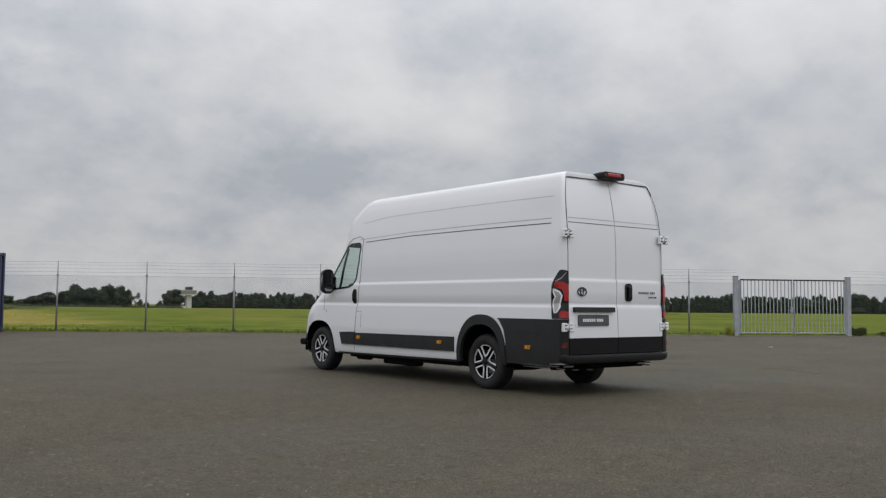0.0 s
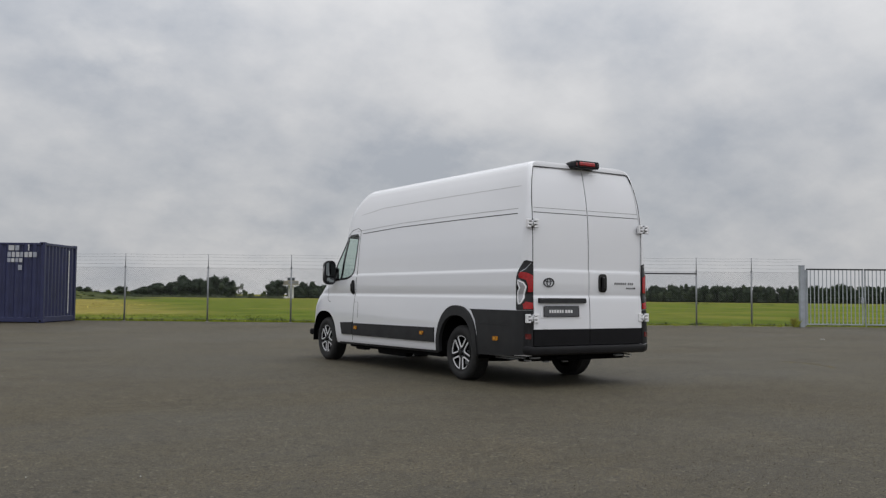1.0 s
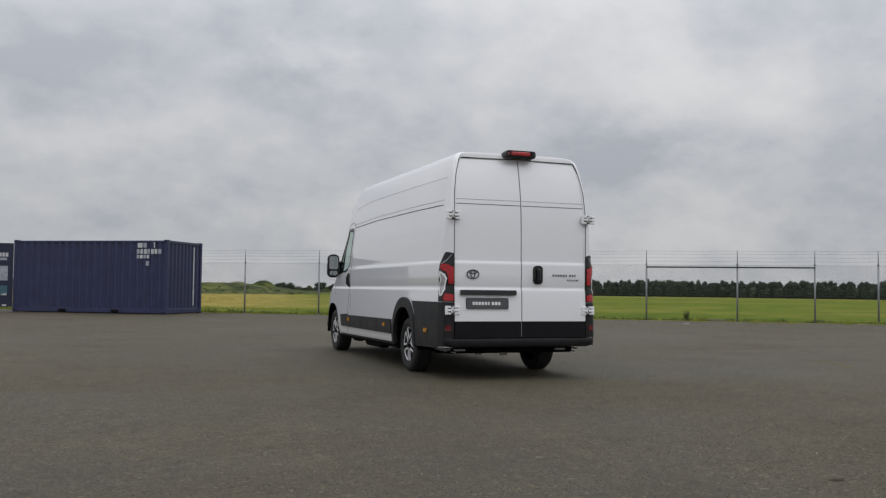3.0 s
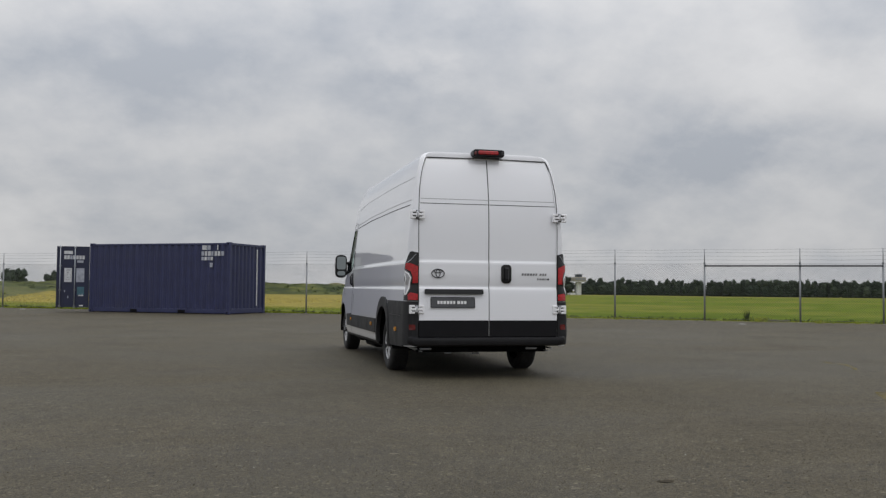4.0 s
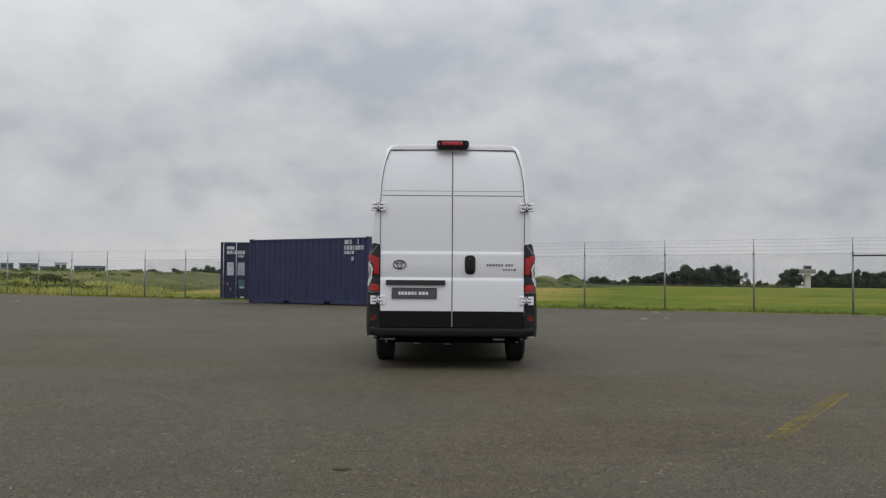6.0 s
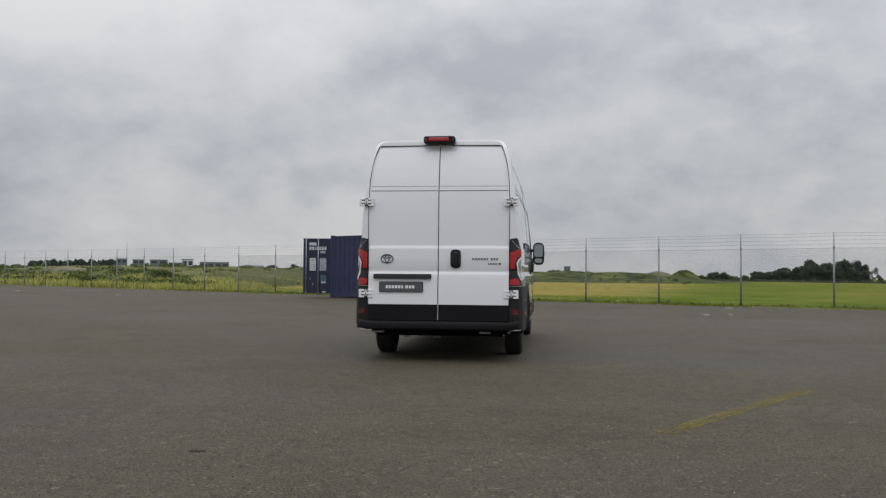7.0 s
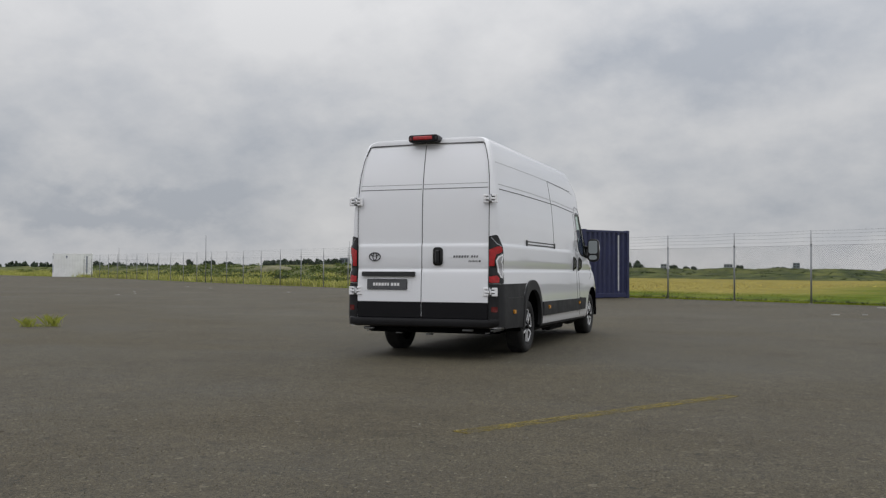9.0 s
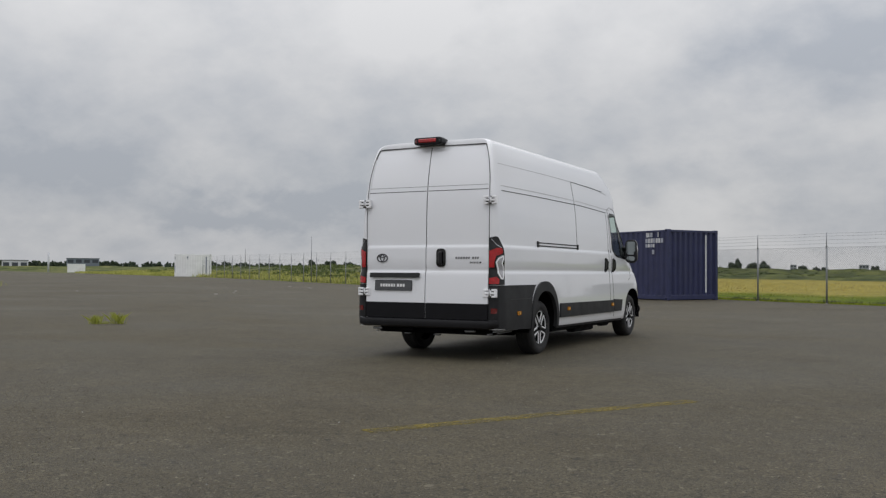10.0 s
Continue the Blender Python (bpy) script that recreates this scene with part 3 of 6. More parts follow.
def half_width(y, p):
    b, r, f = HALF(p), TAIL(p), NOSE(p)
    d = y - r
    k = min(1.0, max(0.0, d / 1.1))
    b -= 0.022 * (1 - k * k * (3 - 2 * k)) * min(1.0, max(0.0, (2.7 - p) / 0.5))
    rr = min(CORNER(p), b)
    if d < rr:
        b -= rr - math.sqrt(max(0.0, rr * rr - (rr - max(d, 0.0)) ** 2))
    nl = NOSE_LEN(p)
    u = (y - (f - nl)) / nl
    if u > 0:
        b *= max(0.0, 1 - min(u, 1.0) ** 3.2) ** (1 / 2.4)
    return b


def side_fn(sg):
    def fn(y, p, off):
        e = 0.004
        w = half_width(y, p)
        n = Vector((1, 0, 0))
        if off:
            tz = Vector(((half_width(y, p + e) - half_width(y, p - e)), 0, HIGH(p + e) - HIGH(p - e)))
            ty = Vector(((half_width(y + e, p) - half_width(y - e, p)), 2 * e, 0))
            n = ty.cross(tz)
            n = n.normalized() if n.length > 1e-12 else Vector((1, 0, 0))
        q = Vector((w, y, HIGH(p))) + n * off
        return Vector((sg * q.x, q.y, q.z))
    return fn


def rear_fn(x, z, off):
    return Vector((x, TAIL(z) - off, z))


def corner_fn(sg):
    """Round the rear corner: s runs outwards from 0.845 m off the middle."""
    def fn(s, z, off):
        b, r = tail_w(z), TAIL(z)
        flat = b - REAR_R - 0.845
        if s < flat:
            x, y, n = 0.845 + s, r, Vector((0, -1, 0))
        elif s < flat + REAR_R * math.pi / 2:
            t = (s - flat) / REAR_R
            x, y = b - REAR_R + REAR_R * math.sin(t), r + REAR_R * (1 - math.cos(t))
            n = Vector((math.sin(t), -math.cos(t), 0))
        else:
            y = r + REAR_R + s - flat - REAR_R * math.pi / 2
            x, n = half_width(y, z), Vector((1, 0, 0))
        q = Vector((x, y, z)) + n * off
        return Vector((sg * q.x, q.y, q.z))
    return fn


HUB_Y, HUB_Z = (1.357, 5.392), 0.345
ROWS_P = sorted({*(round(0.31 + 0.07 * i, 3) for i in range(10)), 1.0, 1.03, 1.045, 1.06, 1.075, 1.10, 1.13, 1.16, 1.2, 1.28, 1.335, 1.362, 1.372, 1.386, 1.40, 1.43,
                 *(round(1.5 + 0.08 * i, 3) for i in range(13)), 2.52, 2.56, 2.6, 2.62, 2.64, 2.655, 2.67, 2.685, 2.70, 2.72, 2.74, 2.8, 2.87, 2.96, 3.05, 3.2, 3.35})
WINDOW = [(4.285, 1.955), (4.30, 1.70), (4.345, 1.46), (4.42, 1.36), (4.55, 1.325), (5.12, 1.285), (5.19, 1.30), (5.17, 1.37), (4.98, 1.62), (4.74, 1.90), (4.66, 1.965), (4.56, 1.99), (4.33, 1.995)]


def HIGH_P(z):
    """The curve's place at a height."""
    return float(np.interp(z, [HIGH(p) for p in CURVE_P], CURVE_P))


def nose_start(p):
    return NOSE(p) - (0.34 if p < 1.15 else 0.34 + min(1, (p - 1.15) / 0.2) * 0.08)


def van_body(van):
    geo, screen, cap = Geo(), Geo(), Geo()
    us = list(np.arange(0.2, 5.9, 0.11))
    rear_arch = arch(HUB_Y[0], 0.36, 0.415, 0.475, 0.36)
    front_arch = arch(HUB_Y[1] - 0.02, 0.33, 0.47, 0.47, 0.31)
    for sg in (1, -1):
        fn = side_fn(sg)
        out = [(TAIL(0.38) + CORNER(0.38), 0.38), *dense([(0.3, 0.37), (HUB_Y[0] - 0.42, 0.36)], 0.1, False), *rear_arch, (1.80, 0.335),
               *dense([(1.86, 0.33), (4.82, 0.31)], 0.1, False), *front_arch]
        out = [q for i, q in enumerate(out) if i == 0 or (Vector(q) - Vector(out[i - 1])).length > 0.004]
        rows = [p for p in ROWS_P if p > 0.32]
        out += [(nose_start(p), p) for p in [0.31] + rows if nose_start(p) > out[-1][0] or p > 0.4]
        top = ROWS_P[-1]
        out += [(y, top) for y in np.arange(nose_start(top) - 0.15, TAIL(top) + CORNER(top) + 0.05, -0.15)]
        out += [(TAIL(p) + CORNER(p), p) for p in reversed(rows) if p > 0.39]
        skin(geo, out, [dense(WINDOW, 0.07)], fn, us=us, vs=ROWS_P)
        # nose
        cols = [1 - (1 - i / 9) ** 1.8 for i in range(10)]
        grid = []
        for p in [0.31] + rows:
            s = nose_start(p)
            grid.append([fn(s + (NOSE(p) - s) * c, p, 0) for c in cols])
        for i in range(len(grid) - 1):
            p = ([0.31] + rows)[i]
            for j in range(9):
                q = [grid[i][j], grid[i][j + 1], grid[i + 1][j + 1], grid[i + 1][j]]
                (screen if 1.33 < p < 1.97 and j > 0 else geo).add(q, [(0, 1, 2, 3)])
        # round the rear corner to the middle
        grid = []
        for p in rows:
            if p < 0.38:
                continue
            b, r = tail_w(p), TAIL(p)
            rr = min(CORNER(p), b)
            line = [fn(r + CORNER(p), p, 0)]
            for k in range(1, 7):
                t = math.pi / 2 * (1 - k / 6)
                line.append(Vector((sg * (b - rr + rr * math.sin(t)), r + rr * (1 - math.cos(t)), HIGH(p))))
            sunk = 0.03 if p <= 2.6 else 0.0
            xe = min(b - rr - 0.004, DOOR_EDGE(p) + 0.008) if sunk else (b - rr) * 0.9
            for x, q in ((xe + 0.002, 0.0), (xe, sunk), (xe * 0.5, sunk), (0.0, sunk)):
                line.append(Vector((sg * x, r + q, HIGH(p))))
            grid.append(line)
        for i in range(len(grid) - 1):
            for j in range(len(grid[0]) - 1):
                q = [grid[i][j], grid[i][j + 1], grid[i + 1][j + 1], grid[i + 1][j]]
                (cap if j > 5 and 2.6 < HIGH_P(grid[i][j].z) < 2.86 else geo).add(q, [(0, 1, 2, 3)])
    # same white roof as the body, coloured greyer to stand for shade
    part("roof_cap", cap, ROOF_CAP, van, "white rear edge of the roof, with pale grey shade in its colour", smooth=True, weld=0.0015)
    body = part("body", geo, PAINT, van, "glossy white steel body shell", smooth=40, weld=0.0015)
    # shade the sides by the true curve of the panels
    zs, norms = np.array([HIGH(p) for p in CURVE_P]), []
    for v in body.data.vertices:
        x, y, z = v.co
        p = float(np.interp(z, zs, CURVE_P))
        if TAIL(p) + CORNER(p) + 0.002 < y < nose_start(p) - 0.01 and abs(x) > 0.005:
            a, b = side_fn(1 if x > 0 else -1)(y, p, 0.01), side_fn(1 if x > 0 else -1)(y, p, 0.0001)
            norms.append((a - b).normalized())
        else:
            norms.append(Vector((0, 0, 0)))
    body.data.normals_split_custom_set_from_vertices(norms)
    part("windscreen", screen, GLASS, van, "tinted windscreen", smooth=True, weld=0.001)


def van_sides(van):
    for sg in (1, -1):
        fn = side_fn(sg)
        # cab window
        part("side_window", skin(Geo(), dense(WINDOW, 0.1), [], fn, off=-0.008, h=0.12), GLASS, van, "tinted cab side window", smooth=True)
        frame_g = Geo()
        stroke(frame_g, dense([*WINDOW, WINDOW[0]], 0.06, False), fn, 0.030, 0.003, 0.012)
        part("window_frame", frame_g, GLOSS_BLACK, van, smooth=False)
        part("quarter_bar", stroke(Geo(), dense([(4.80, 1.315), (4.66, 1.93)], 0.08, False), fn, 0.05, 0.003, 0.012), GLOSS_BLACK, van, smooth=False)
        # cab door outline, roof seams
        seams = Geo()
        stroke(seams, dense([(4.235, 2.06), (4.225, 1.6), (4.255, 1.2), (4.30, 0.9), (4.31, 0.66), (4.315, 0.44), (4.33, 0.37)], 0.06, False), fn, 0.008)
        stroke(seams, dense([(4.235, 2.06), (4.35, 2.10), (4.55, 2.07), (4.68, 1.99), (4.98, 1.66), (5.24, 1.34), (5.27, 1.24)], 0.06, False), fn, 0.008)
        stroke(seams, dense([(5.27, 1.24), (5.25, 0.98), (5.14, 0.94)], 0.06, False), fn, 0.006)
        part("door_seam", seams, SEAL, van, smooth=False)
        drip = Geo()
        stroke(drip, dense([(0.22, 2.045), (1.6, 2.045), (3.0, 2.04), (4.16, 2.005)], 0.1, False), fn, 0.010)
        part("drip_rail", drip, SEAL, van, smooth=False)
        lip = Geo()
        stroke(lip, dense([(0.22, 2.105), (1.6, 2.105), (3.0, 2.095), (4.35, 2.05)], 0.1, False), fn, 0.006)
        part("roof_joint", lip, FAINT, van, smooth=False)
        upper = Geo()
        stroke(upper, dense([(0.02 + TAIL(2.37) + REAR_R, 2.375), (2.0, 2.375), (3.6, 2.36), (4.3, 2.30)], 0.1, False), fn, 0.004, 0.0015)
        part("roof_crease", upper, FAINT, van, smooth=False)
        # handles
        for y in (4.355,) if sg < 0 else (4.355, 3.97):
            h = skin(Geo(), dense(rounded(y, 1.18, 0.095, 0.225, 0.045), 0.04), [], fn, 0.012, 0.014, h=0.05)
            hd = part("door_handle", h, BLACK_PLASTIC, van, "black recessed door handle")
            part("grip", Geo().tube([fn(y + 0.01, 1.27, 0.016), fn(y + 0.01, 1.23, 0.034), fn(y + 0.01, 1.13, 0.034), fn(y + 0.01, 1.10, 0.016)], 0.013, 6), GLOSS_BLACK, hd, smooth=True)
        if sg < 0:
            flap = Geo()
            stroke(flap, dense([(4.285, 0.955), (4.16, 0.95), (4.155, 0.715)], 0.04, False), fn, 0.004)
            part("charge_flap_seam", flap, SEAL, van, smooth=False)
        else:
            door = Geo()
            stroke(door, dense([(4.13, 2.335), (2.70, 2.37), (2.72, 2.0), (2.69, 1.6), (2.69, 1.47)], 0.08, False), fn, 0.008)
            stroke(door, dense([(4.13, 1.98), (4.14, 1.2), (4.14, 0.42)], 0.08, False), fn, 0.007)
            part("sliding_door_seam", door, SEAL, van, smooth=False)
            rail = Geo()
            skin(rail, dense(rounded(1.955, 1.425, 1.56, 0.055, 0.01, 2), 0.2), [dense(rounded(1.955, 1.425, 1.44, 0.022, 0.004, 1), 0.2)], fn, 0.006, 0.008, h=0.2)
            part("slide_rail_frame", rail, BLACK_TRIM, van, "black frame of the sliding-door rail", smooth=False)
            inner = skin(Geo(), dense(rounded(1.955, 1.425, 1.44, 0.022, 0.004, 1), 0.2), [], fn, 0.004, 0.0, h=0.2)
            part("slide_rail", inner, PAINT, van, smooth=False)
            for y in (1.20, 2.71):
                part("rail_end", Geo().box(fn(y, 1.425, 0.006), (0.014, 0.06, 0.075), bev=0.005), BLACK_TRIM, van)
        # lower side moulding in two lengths
        for a, b, front in ((1.90, 4.285, 0), (4.30, 4.72, 1)):
            o = [(a, 0.455), (b - (0.06 if front else 0), 0.450), (b, 0.63), (a, 0.645)]
            part("side_moulding", skin(Geo(), dense(o, 0.1), [], fn, 0.022, 0.024, h=0.09), GREY_PLASTIC, van, "dark grey plastic side moulding")
        # wheel-arch flare and rear quarter panel
        outer, inner = arch(HUB_Y[0], 0.36, 0.475, 0.585, 0.34), arch(HUB_Y[0], 0.36, 0.40, 0.46, 0.34)
        part("arch_flare", skin(Geo(), dense(outer + inner[::-1], 0.06), [], fn, 0.026, 0.05, h=0.05), GREY_PLASTIC, van, "dark grey plastic wheel-arch flare")
        q = [(0.165, 0.375), (0.885, 0.36), (0.885, 0.62), (0.93, 0.77), (1.02, 0.885), (1.06, 0.905), (0.165, 0.905)]
        part("quarter_panel", skin(Geo(), dense(q, 0.06), [], fn, 0.014, 0.02, h=0.07), GREY_PLASTIC, van, "dark grey plastic rear quarter panel")
        part("panel_groove", stroke(Geo(), [(0.25, 0.735), (0.87, 0.735)], fn, 0.008, 0.0155, 0.004), BLACK_PLASTIC, van, smooth=False)
        for cy, a, b in ((HUB_Y[0], 0.44, 0.50), (HUB_Y[1] - 0.02, 0.49, 0.49)):
            liner = Geo()
            ring = arch(cy, 0.35, a, b, 0.30)
            n = len(ring)
            vs = [Vector((sg * x, y, z)) for x in (0.985, 0.62) for y, z in ring]
            liner.add(vs, [(i, i + 1, n + i + 1, n + i) for i in range(n - 1)])
            liner.add([Vector((sg * 0.62, y, z)) for y, z in ring], [tuple(range(n))])
            part("wheel_liner", liner, UNDER, van, "black wheel-arch liner")
        for y, off in ((0.50, 0.014), (2.19, 0.022), (4.17, 0.022)):
            am = part("side_marker", skin(Geo(), dense(rounded(y, 0.565, 0.092, 0.05, 0.01, 2), 0.1), [], fn, off + 0.012, 0.014, h=0.05), AMBER, van, "amber side marker lamp")
            part("bulb_mark", skin(Geo(), dense(rounded(y + 0.012, 0.565, 0.03, 0.026, 0.006, 2), 0.1), [], fn, off + 0.014, 0.004, h=0.05), BADGE_AMBER, am)
        part("sill_seal", skin(Geo(), dense([(1.84, 0.315), (4.80, 0.295), (4.80, 0.325), (1.84, 0.345)], 0.15), [], fn, 0.003, 0.01, h=0.15), GREY_PLASTIC, van)
        # mirror
        mir = part("mirror_housing", mirror_shell(sg), BLACK_PLASTIC, van, "black twin-lens wing mirror housing", smooth=45)
        for z, h, w in ((1.468, 0.215, 0.146), (1.297, 0.075, 0.130)):
            face = lambda x, zz, o: Vector((sg * x, 4.947 - o + 0.10 * (x - 1.0), zz))
            part("mirror_glass", skin(Geo(), dense(rounded(1.108, z, w, h, 0.034), 0.1), [], face, 0.004, 0.006, h=0.1), MIRROR, mir, "mirror glass", smooth=False)
        part("indicator", Geo().tube([(sg * 1.196, 4.995, 1.52), (sg * 1.204, 5.005, 1.43), (sg * 1.196, 5.005, 1.34)], [0.008, 0.014, 0.007], 8), CLEAR_LENS, mir, "clear side indicator strip", smooth=True)
        for z in (1.47, 1.31):
            part("mirror_arm", Geo().box((sg * 1.0, 5.03, z), (0.14, 0.06, 0.05), bev=0.02), BLACK_PLASTIC, mir)
        part("arm_foot", Geo().box((sg * 0.955, 5.05, 1.385), (0.07, 0.10, 0.24), bev=0.03), BLACK_PLASTIC, mir)


def mirror_shell(sg):
    """A rounded shell, deeper to the front, with a rim round the two lenses."""
    g = Geo()
    levels = ((4.955, 0.94), (4.962, 1.0), (5.00, 1.0), (5.035, 0.95), (5.06, 0.80), (5.075, 0.5), (5.08, 0.05))
    rings = []
    for y, k in levels:
        rings.append([Vector((sg * (x + 0.04 * (1.6 - z) * (x - 1.11)), y + 0.10 * (x - 1.0), z)) for x, z in rounded(1.108, 1.415, 0.190 * k, 0.385 * k, 0.076 * k, 6)])
    n = len(rings[0])
    for i in range(len(rings) - 1):
        g.add(rings[i] + rings[i + 1], [(j, (j + 1) % n, n + (j + 1) % n, n + j) for j in range(n)])
    g.add(rings[0], [tuple(range(n))])
    g.add(rings[-1], [tuple(range(n))])
    return g


def letters(fn, x0, z0, h, widths, gap, off, lean=0.0):
    """A row of plain bars the size of a word's letters."""
    g, x = Geo(), x0
    for w in widths:
        if w > 0:
            o = [(x, z0), (x + w, z0), (x + w + lean, z0 + h), (x + lean, z0 + h)]
            g.prism(o, lambda u, v, d: fn(u, v, off + d), 0.003)
        x += abs(w) + gap
    return g


def van_rear(van):
    fn = rear_fn
    part("door_gap", skin(Geo(), dense([(-0.86, 0.47), (0.86, 0.47), (0.862, 1.9), (0.85, 2.2), (0.80, 2.5), (0.765, 2.625), (-0.765, 2.625), (-0.80, 2.5), (-0.85, 2.2), (-0.862, 1.9)], 0.1), [], fn, -0.022, h=0.2),
         SEAL, van, "black door seal")
    for sg in (1, -1):
        edge = [(0.006, 0.685), (0.845, 0.685), (0.848, 1.5), (0.850, 1.9), (0.838, 2.2), (0.806, 2.42), (0.752, 2.605), (0.006, 2.618)]
        d_fn = lambda x, z, o: fn(sg * x, z, o + press(z))
        vs = [0.76, 0.85, 0.95, 1.0, 1.04, 1.05, 1.06, 1.07, 1.08, 1.10, 1.12, 1.16, 1.25, 1.335, 1.36, 1.372, 1.386, 1.40, 1.43, 1.5, 1.6, 1.75, 1.9, 2.0, 2.1, 2.2, 2.3, 2.4, 2.5]
        side = [(0.847, z) for z in vs if 0.72 < z < 1.45]
        mid = [(0.006, z) for z in reversed(vs)]
        loop = [edge[0], edge[1], *side, *edge[2:], *mid]
        door = part("rear_door", skin(Geo(), dense(loop, 0.09), [], d_fn, 0.0, 0.028, us=np.arange(0.07, 0.84, 0.085), vs=vs), PAINT, van, "white rear cargo door", smooth=30)
        rim = [(0.852, z) for z in (0.495, 0.9, 1.3)] + [(DOOR_EDGE(z) + 0.006, z) for z in np.arange(1.5, 2.61, 0.08)] + [(0.748, 2.612), (0.005, 2.622)]
        part("edge_seal", stroke(Geo(), dense(rim, 0.07, False), lambda x, z, o: fn(sg * x, z, o), 0.008, 0.0015, 0.012), SEAL, door, "black door edge seal", smooth=False)
        lower = [(0.006, 0.495), (0.845, 0.495), (0.845, 0.68), (0.006, 0.68)]
        part("door_lower_trim", skin(Geo(), dense(lower, 0.12), [], d_fn, -0.002, 0.026, h=0.12), BLACK_TRIM, door, "black lower door trim")
        gr = Geo()
        stroke(gr, [(0.012, 2.055), (0.842, 2.055)], d_fn, 0.008, 0.001)
        part("panel_groove", gr, SEAL, door, smooth=False)
        gr = Geo()
        stroke(gr, [(0.012, 2.11), (0.84, 2.11)], d_fn, 0.005, 0.001)
        part("panel_groove", gr, BADGE_GREY, door, smooth=False)
        for z in (1.915, 0.812):
            hinge(van, sg, z)
        tail_lamp(van, sg)
    part("door_edge", stroke(Geo(), [(0.0, 0.50), (0.0, 0.69)], fn, 0.012, 0.004), PAINT, van, smooth=False)
    # what is fixed to the doors
    fn = lambda x, z, o: rear_fn(x, z, o + press(z))
    bar = part("door_pull", skin(Geo(), dense(rounded(-0.43, 1.02, 0.70, 0.058, 0.01, 3), 0.1), [], fn, 0.038, 0.05, h=0.1), GREY_PLASTIC, van, "dark grey pull bar over the plate")
    part("plate_recess", skin(Geo(), dense(rounded(-0.44, 0.89, 0.62, 0.155, 0.03), 0.1), [], fn, 0.004, 0.004, h=0.1), PAINT, van)
    plate = part("registration_plate", skin(Geo(), dense(rounded(-0.445, 0.893, 0.522, 0.116, 0.012, 3), 0.1), [], fn, 0.013, 0.008, h=0.1), PLATE_GREY, van, "dark grey plate with pale bars")
    part("plate_bars", letters(fn, -0.632, 0.876, 0.036, [0.026, 0.027, 0.032, 0.030, 0.027, 0.024, -0.006, 0.034, 0.030, 0.028], 0.0095, 0.015), PLATE_WHITE, plate, smooth=False, kind="stuff")
    part("plate_frame", stroke(Geo(), [*rounded(-0.445, 0.893, 0.53, 0.124, 0.012, 3), (-0.18, 0.94)], fn, 0.006, 0.014), BLACK_TRIM, plate, smooth=False)
    ring = lambda a, b, x, z: [(x + a * math.cos(t), z + b * math.sin(t)) for t in (2 * math.pi * i / 28 for i in range(29))]
    badge = part("badge", stroke(Geo(), ring(0.074, 0.05, -0.622, 1.232), fn, 0.010, 0.012, 0.012), CHROME, van, "dark oval badge")
    part("badge_ring", stroke(Geo(), ring(0.026, 0.043, -0.622, 1.234), fn, 0.008, 0.012, 0.012), CHROME, badge, smooth=False)
    part("badge_bar", stroke(Geo(), ring(0.050, 0.018, -0.622, 1.258), fn, 0.008, 0.011, 0.011), CHROME, badge, smooth=False)
    hd = part("door_handle", skin(Geo(), dense(rounded(0.212, 1.235, 0.125, 0.222, 0.045), 0.05), [], fn, 0.014, 0.02, h=0.05), GLOSS_BLACK, van, "black rear door handle")
    part("grip", Geo().box((0.212, -0.030, 1.235), (0.05, 0.03, 0.15), bev=0.012), BLACK_PLASTIC, hd)
    part("key_cover", Geo().box((0.212, -0.018, 1.16), (0.045, 0.012, 0.03), bev=0.004), BLACK_PLASTIC, hd)
    part("model_badge", letters(fn, 0.405, 1.219, 0.026, [0.022, 0.022, 0.026, 0.024, 0.023, 0.020, -0.010, 0.024, 0.020, 0.020], 0.011, 0.004, 0.006), BADGE_GREY, van, "grey raised badge bars", smooth=False, kind="stuff")
    part("model_badge", letters(fn, 0.60, 1.166, 0.02, [0.010, 0.008, 0.009, 0.010, 0.008, 0.008, 0.004, 0.022], 0.010, 0.004, 0.004), BLACK_TRIM, van, "black raised badge bars", smooth=False, kind="stuff")
    fn = rear_fn
    # bumper
    for sg in (1, -1):
        cf = corner_fn(sg)
        o = [(0.012, 0.40), (0.30, 0.385), (0.335, 0.42), (0.335, 0.905), (0.012, 0.905), (0.012, 0.53)]
        cor = part("bumper_corner", skin(Geo(), dense(o, 0.04), [], cf, 0.017, 0.02, h=0.04), GREY_PLASTIC, van, "dark grey bumper corner")
        part("corner_inset", skin(Geo(), dense([(0.016, 0.50), (0.12, 0.50), (0.12, 0.898), (0.016, 0.898)], 0.06), [], cf, 0.019, 0.004, h=0.05), BLACK_PLASTIC, cor)
        part("reflector", skin(Geo(), dense(rounded(0.075, 0.605, 0.062, 0.062, 0.008, 2), 0.1), [], cf, 0.026, 0.01, h=0.05), DARK_RED, cor, "dark red reflector")
    step = Geo()
    prof = [(-0.035, 0.485), (-0.05, 0.475), (-0.055, 0.44), (-0.045, 0.40), (-0.02, 0.382), (0.10, 0.382)]
    xs = [-0.975, -0.93, -0.86, -0.4, 0, 0.4, 0.86, 0.93, 0.975]
    bend = [0.075, 0.02, 0, 0, 0, 0, 0, 0.02, 0.075]
    vs = [Vector((x, y + b, z + (0.012 if abs(x) > 0.9 else 0))) for x, b in zip(xs, bend) for y, z in prof]
    n = len(prof)
    step.add(vs, [(i * n + j, i * n + j + 1, (i + 1) * n + j + 1, (i + 1) * n + j) for i in range(len(xs) - 1) for j in range(n - 1)])
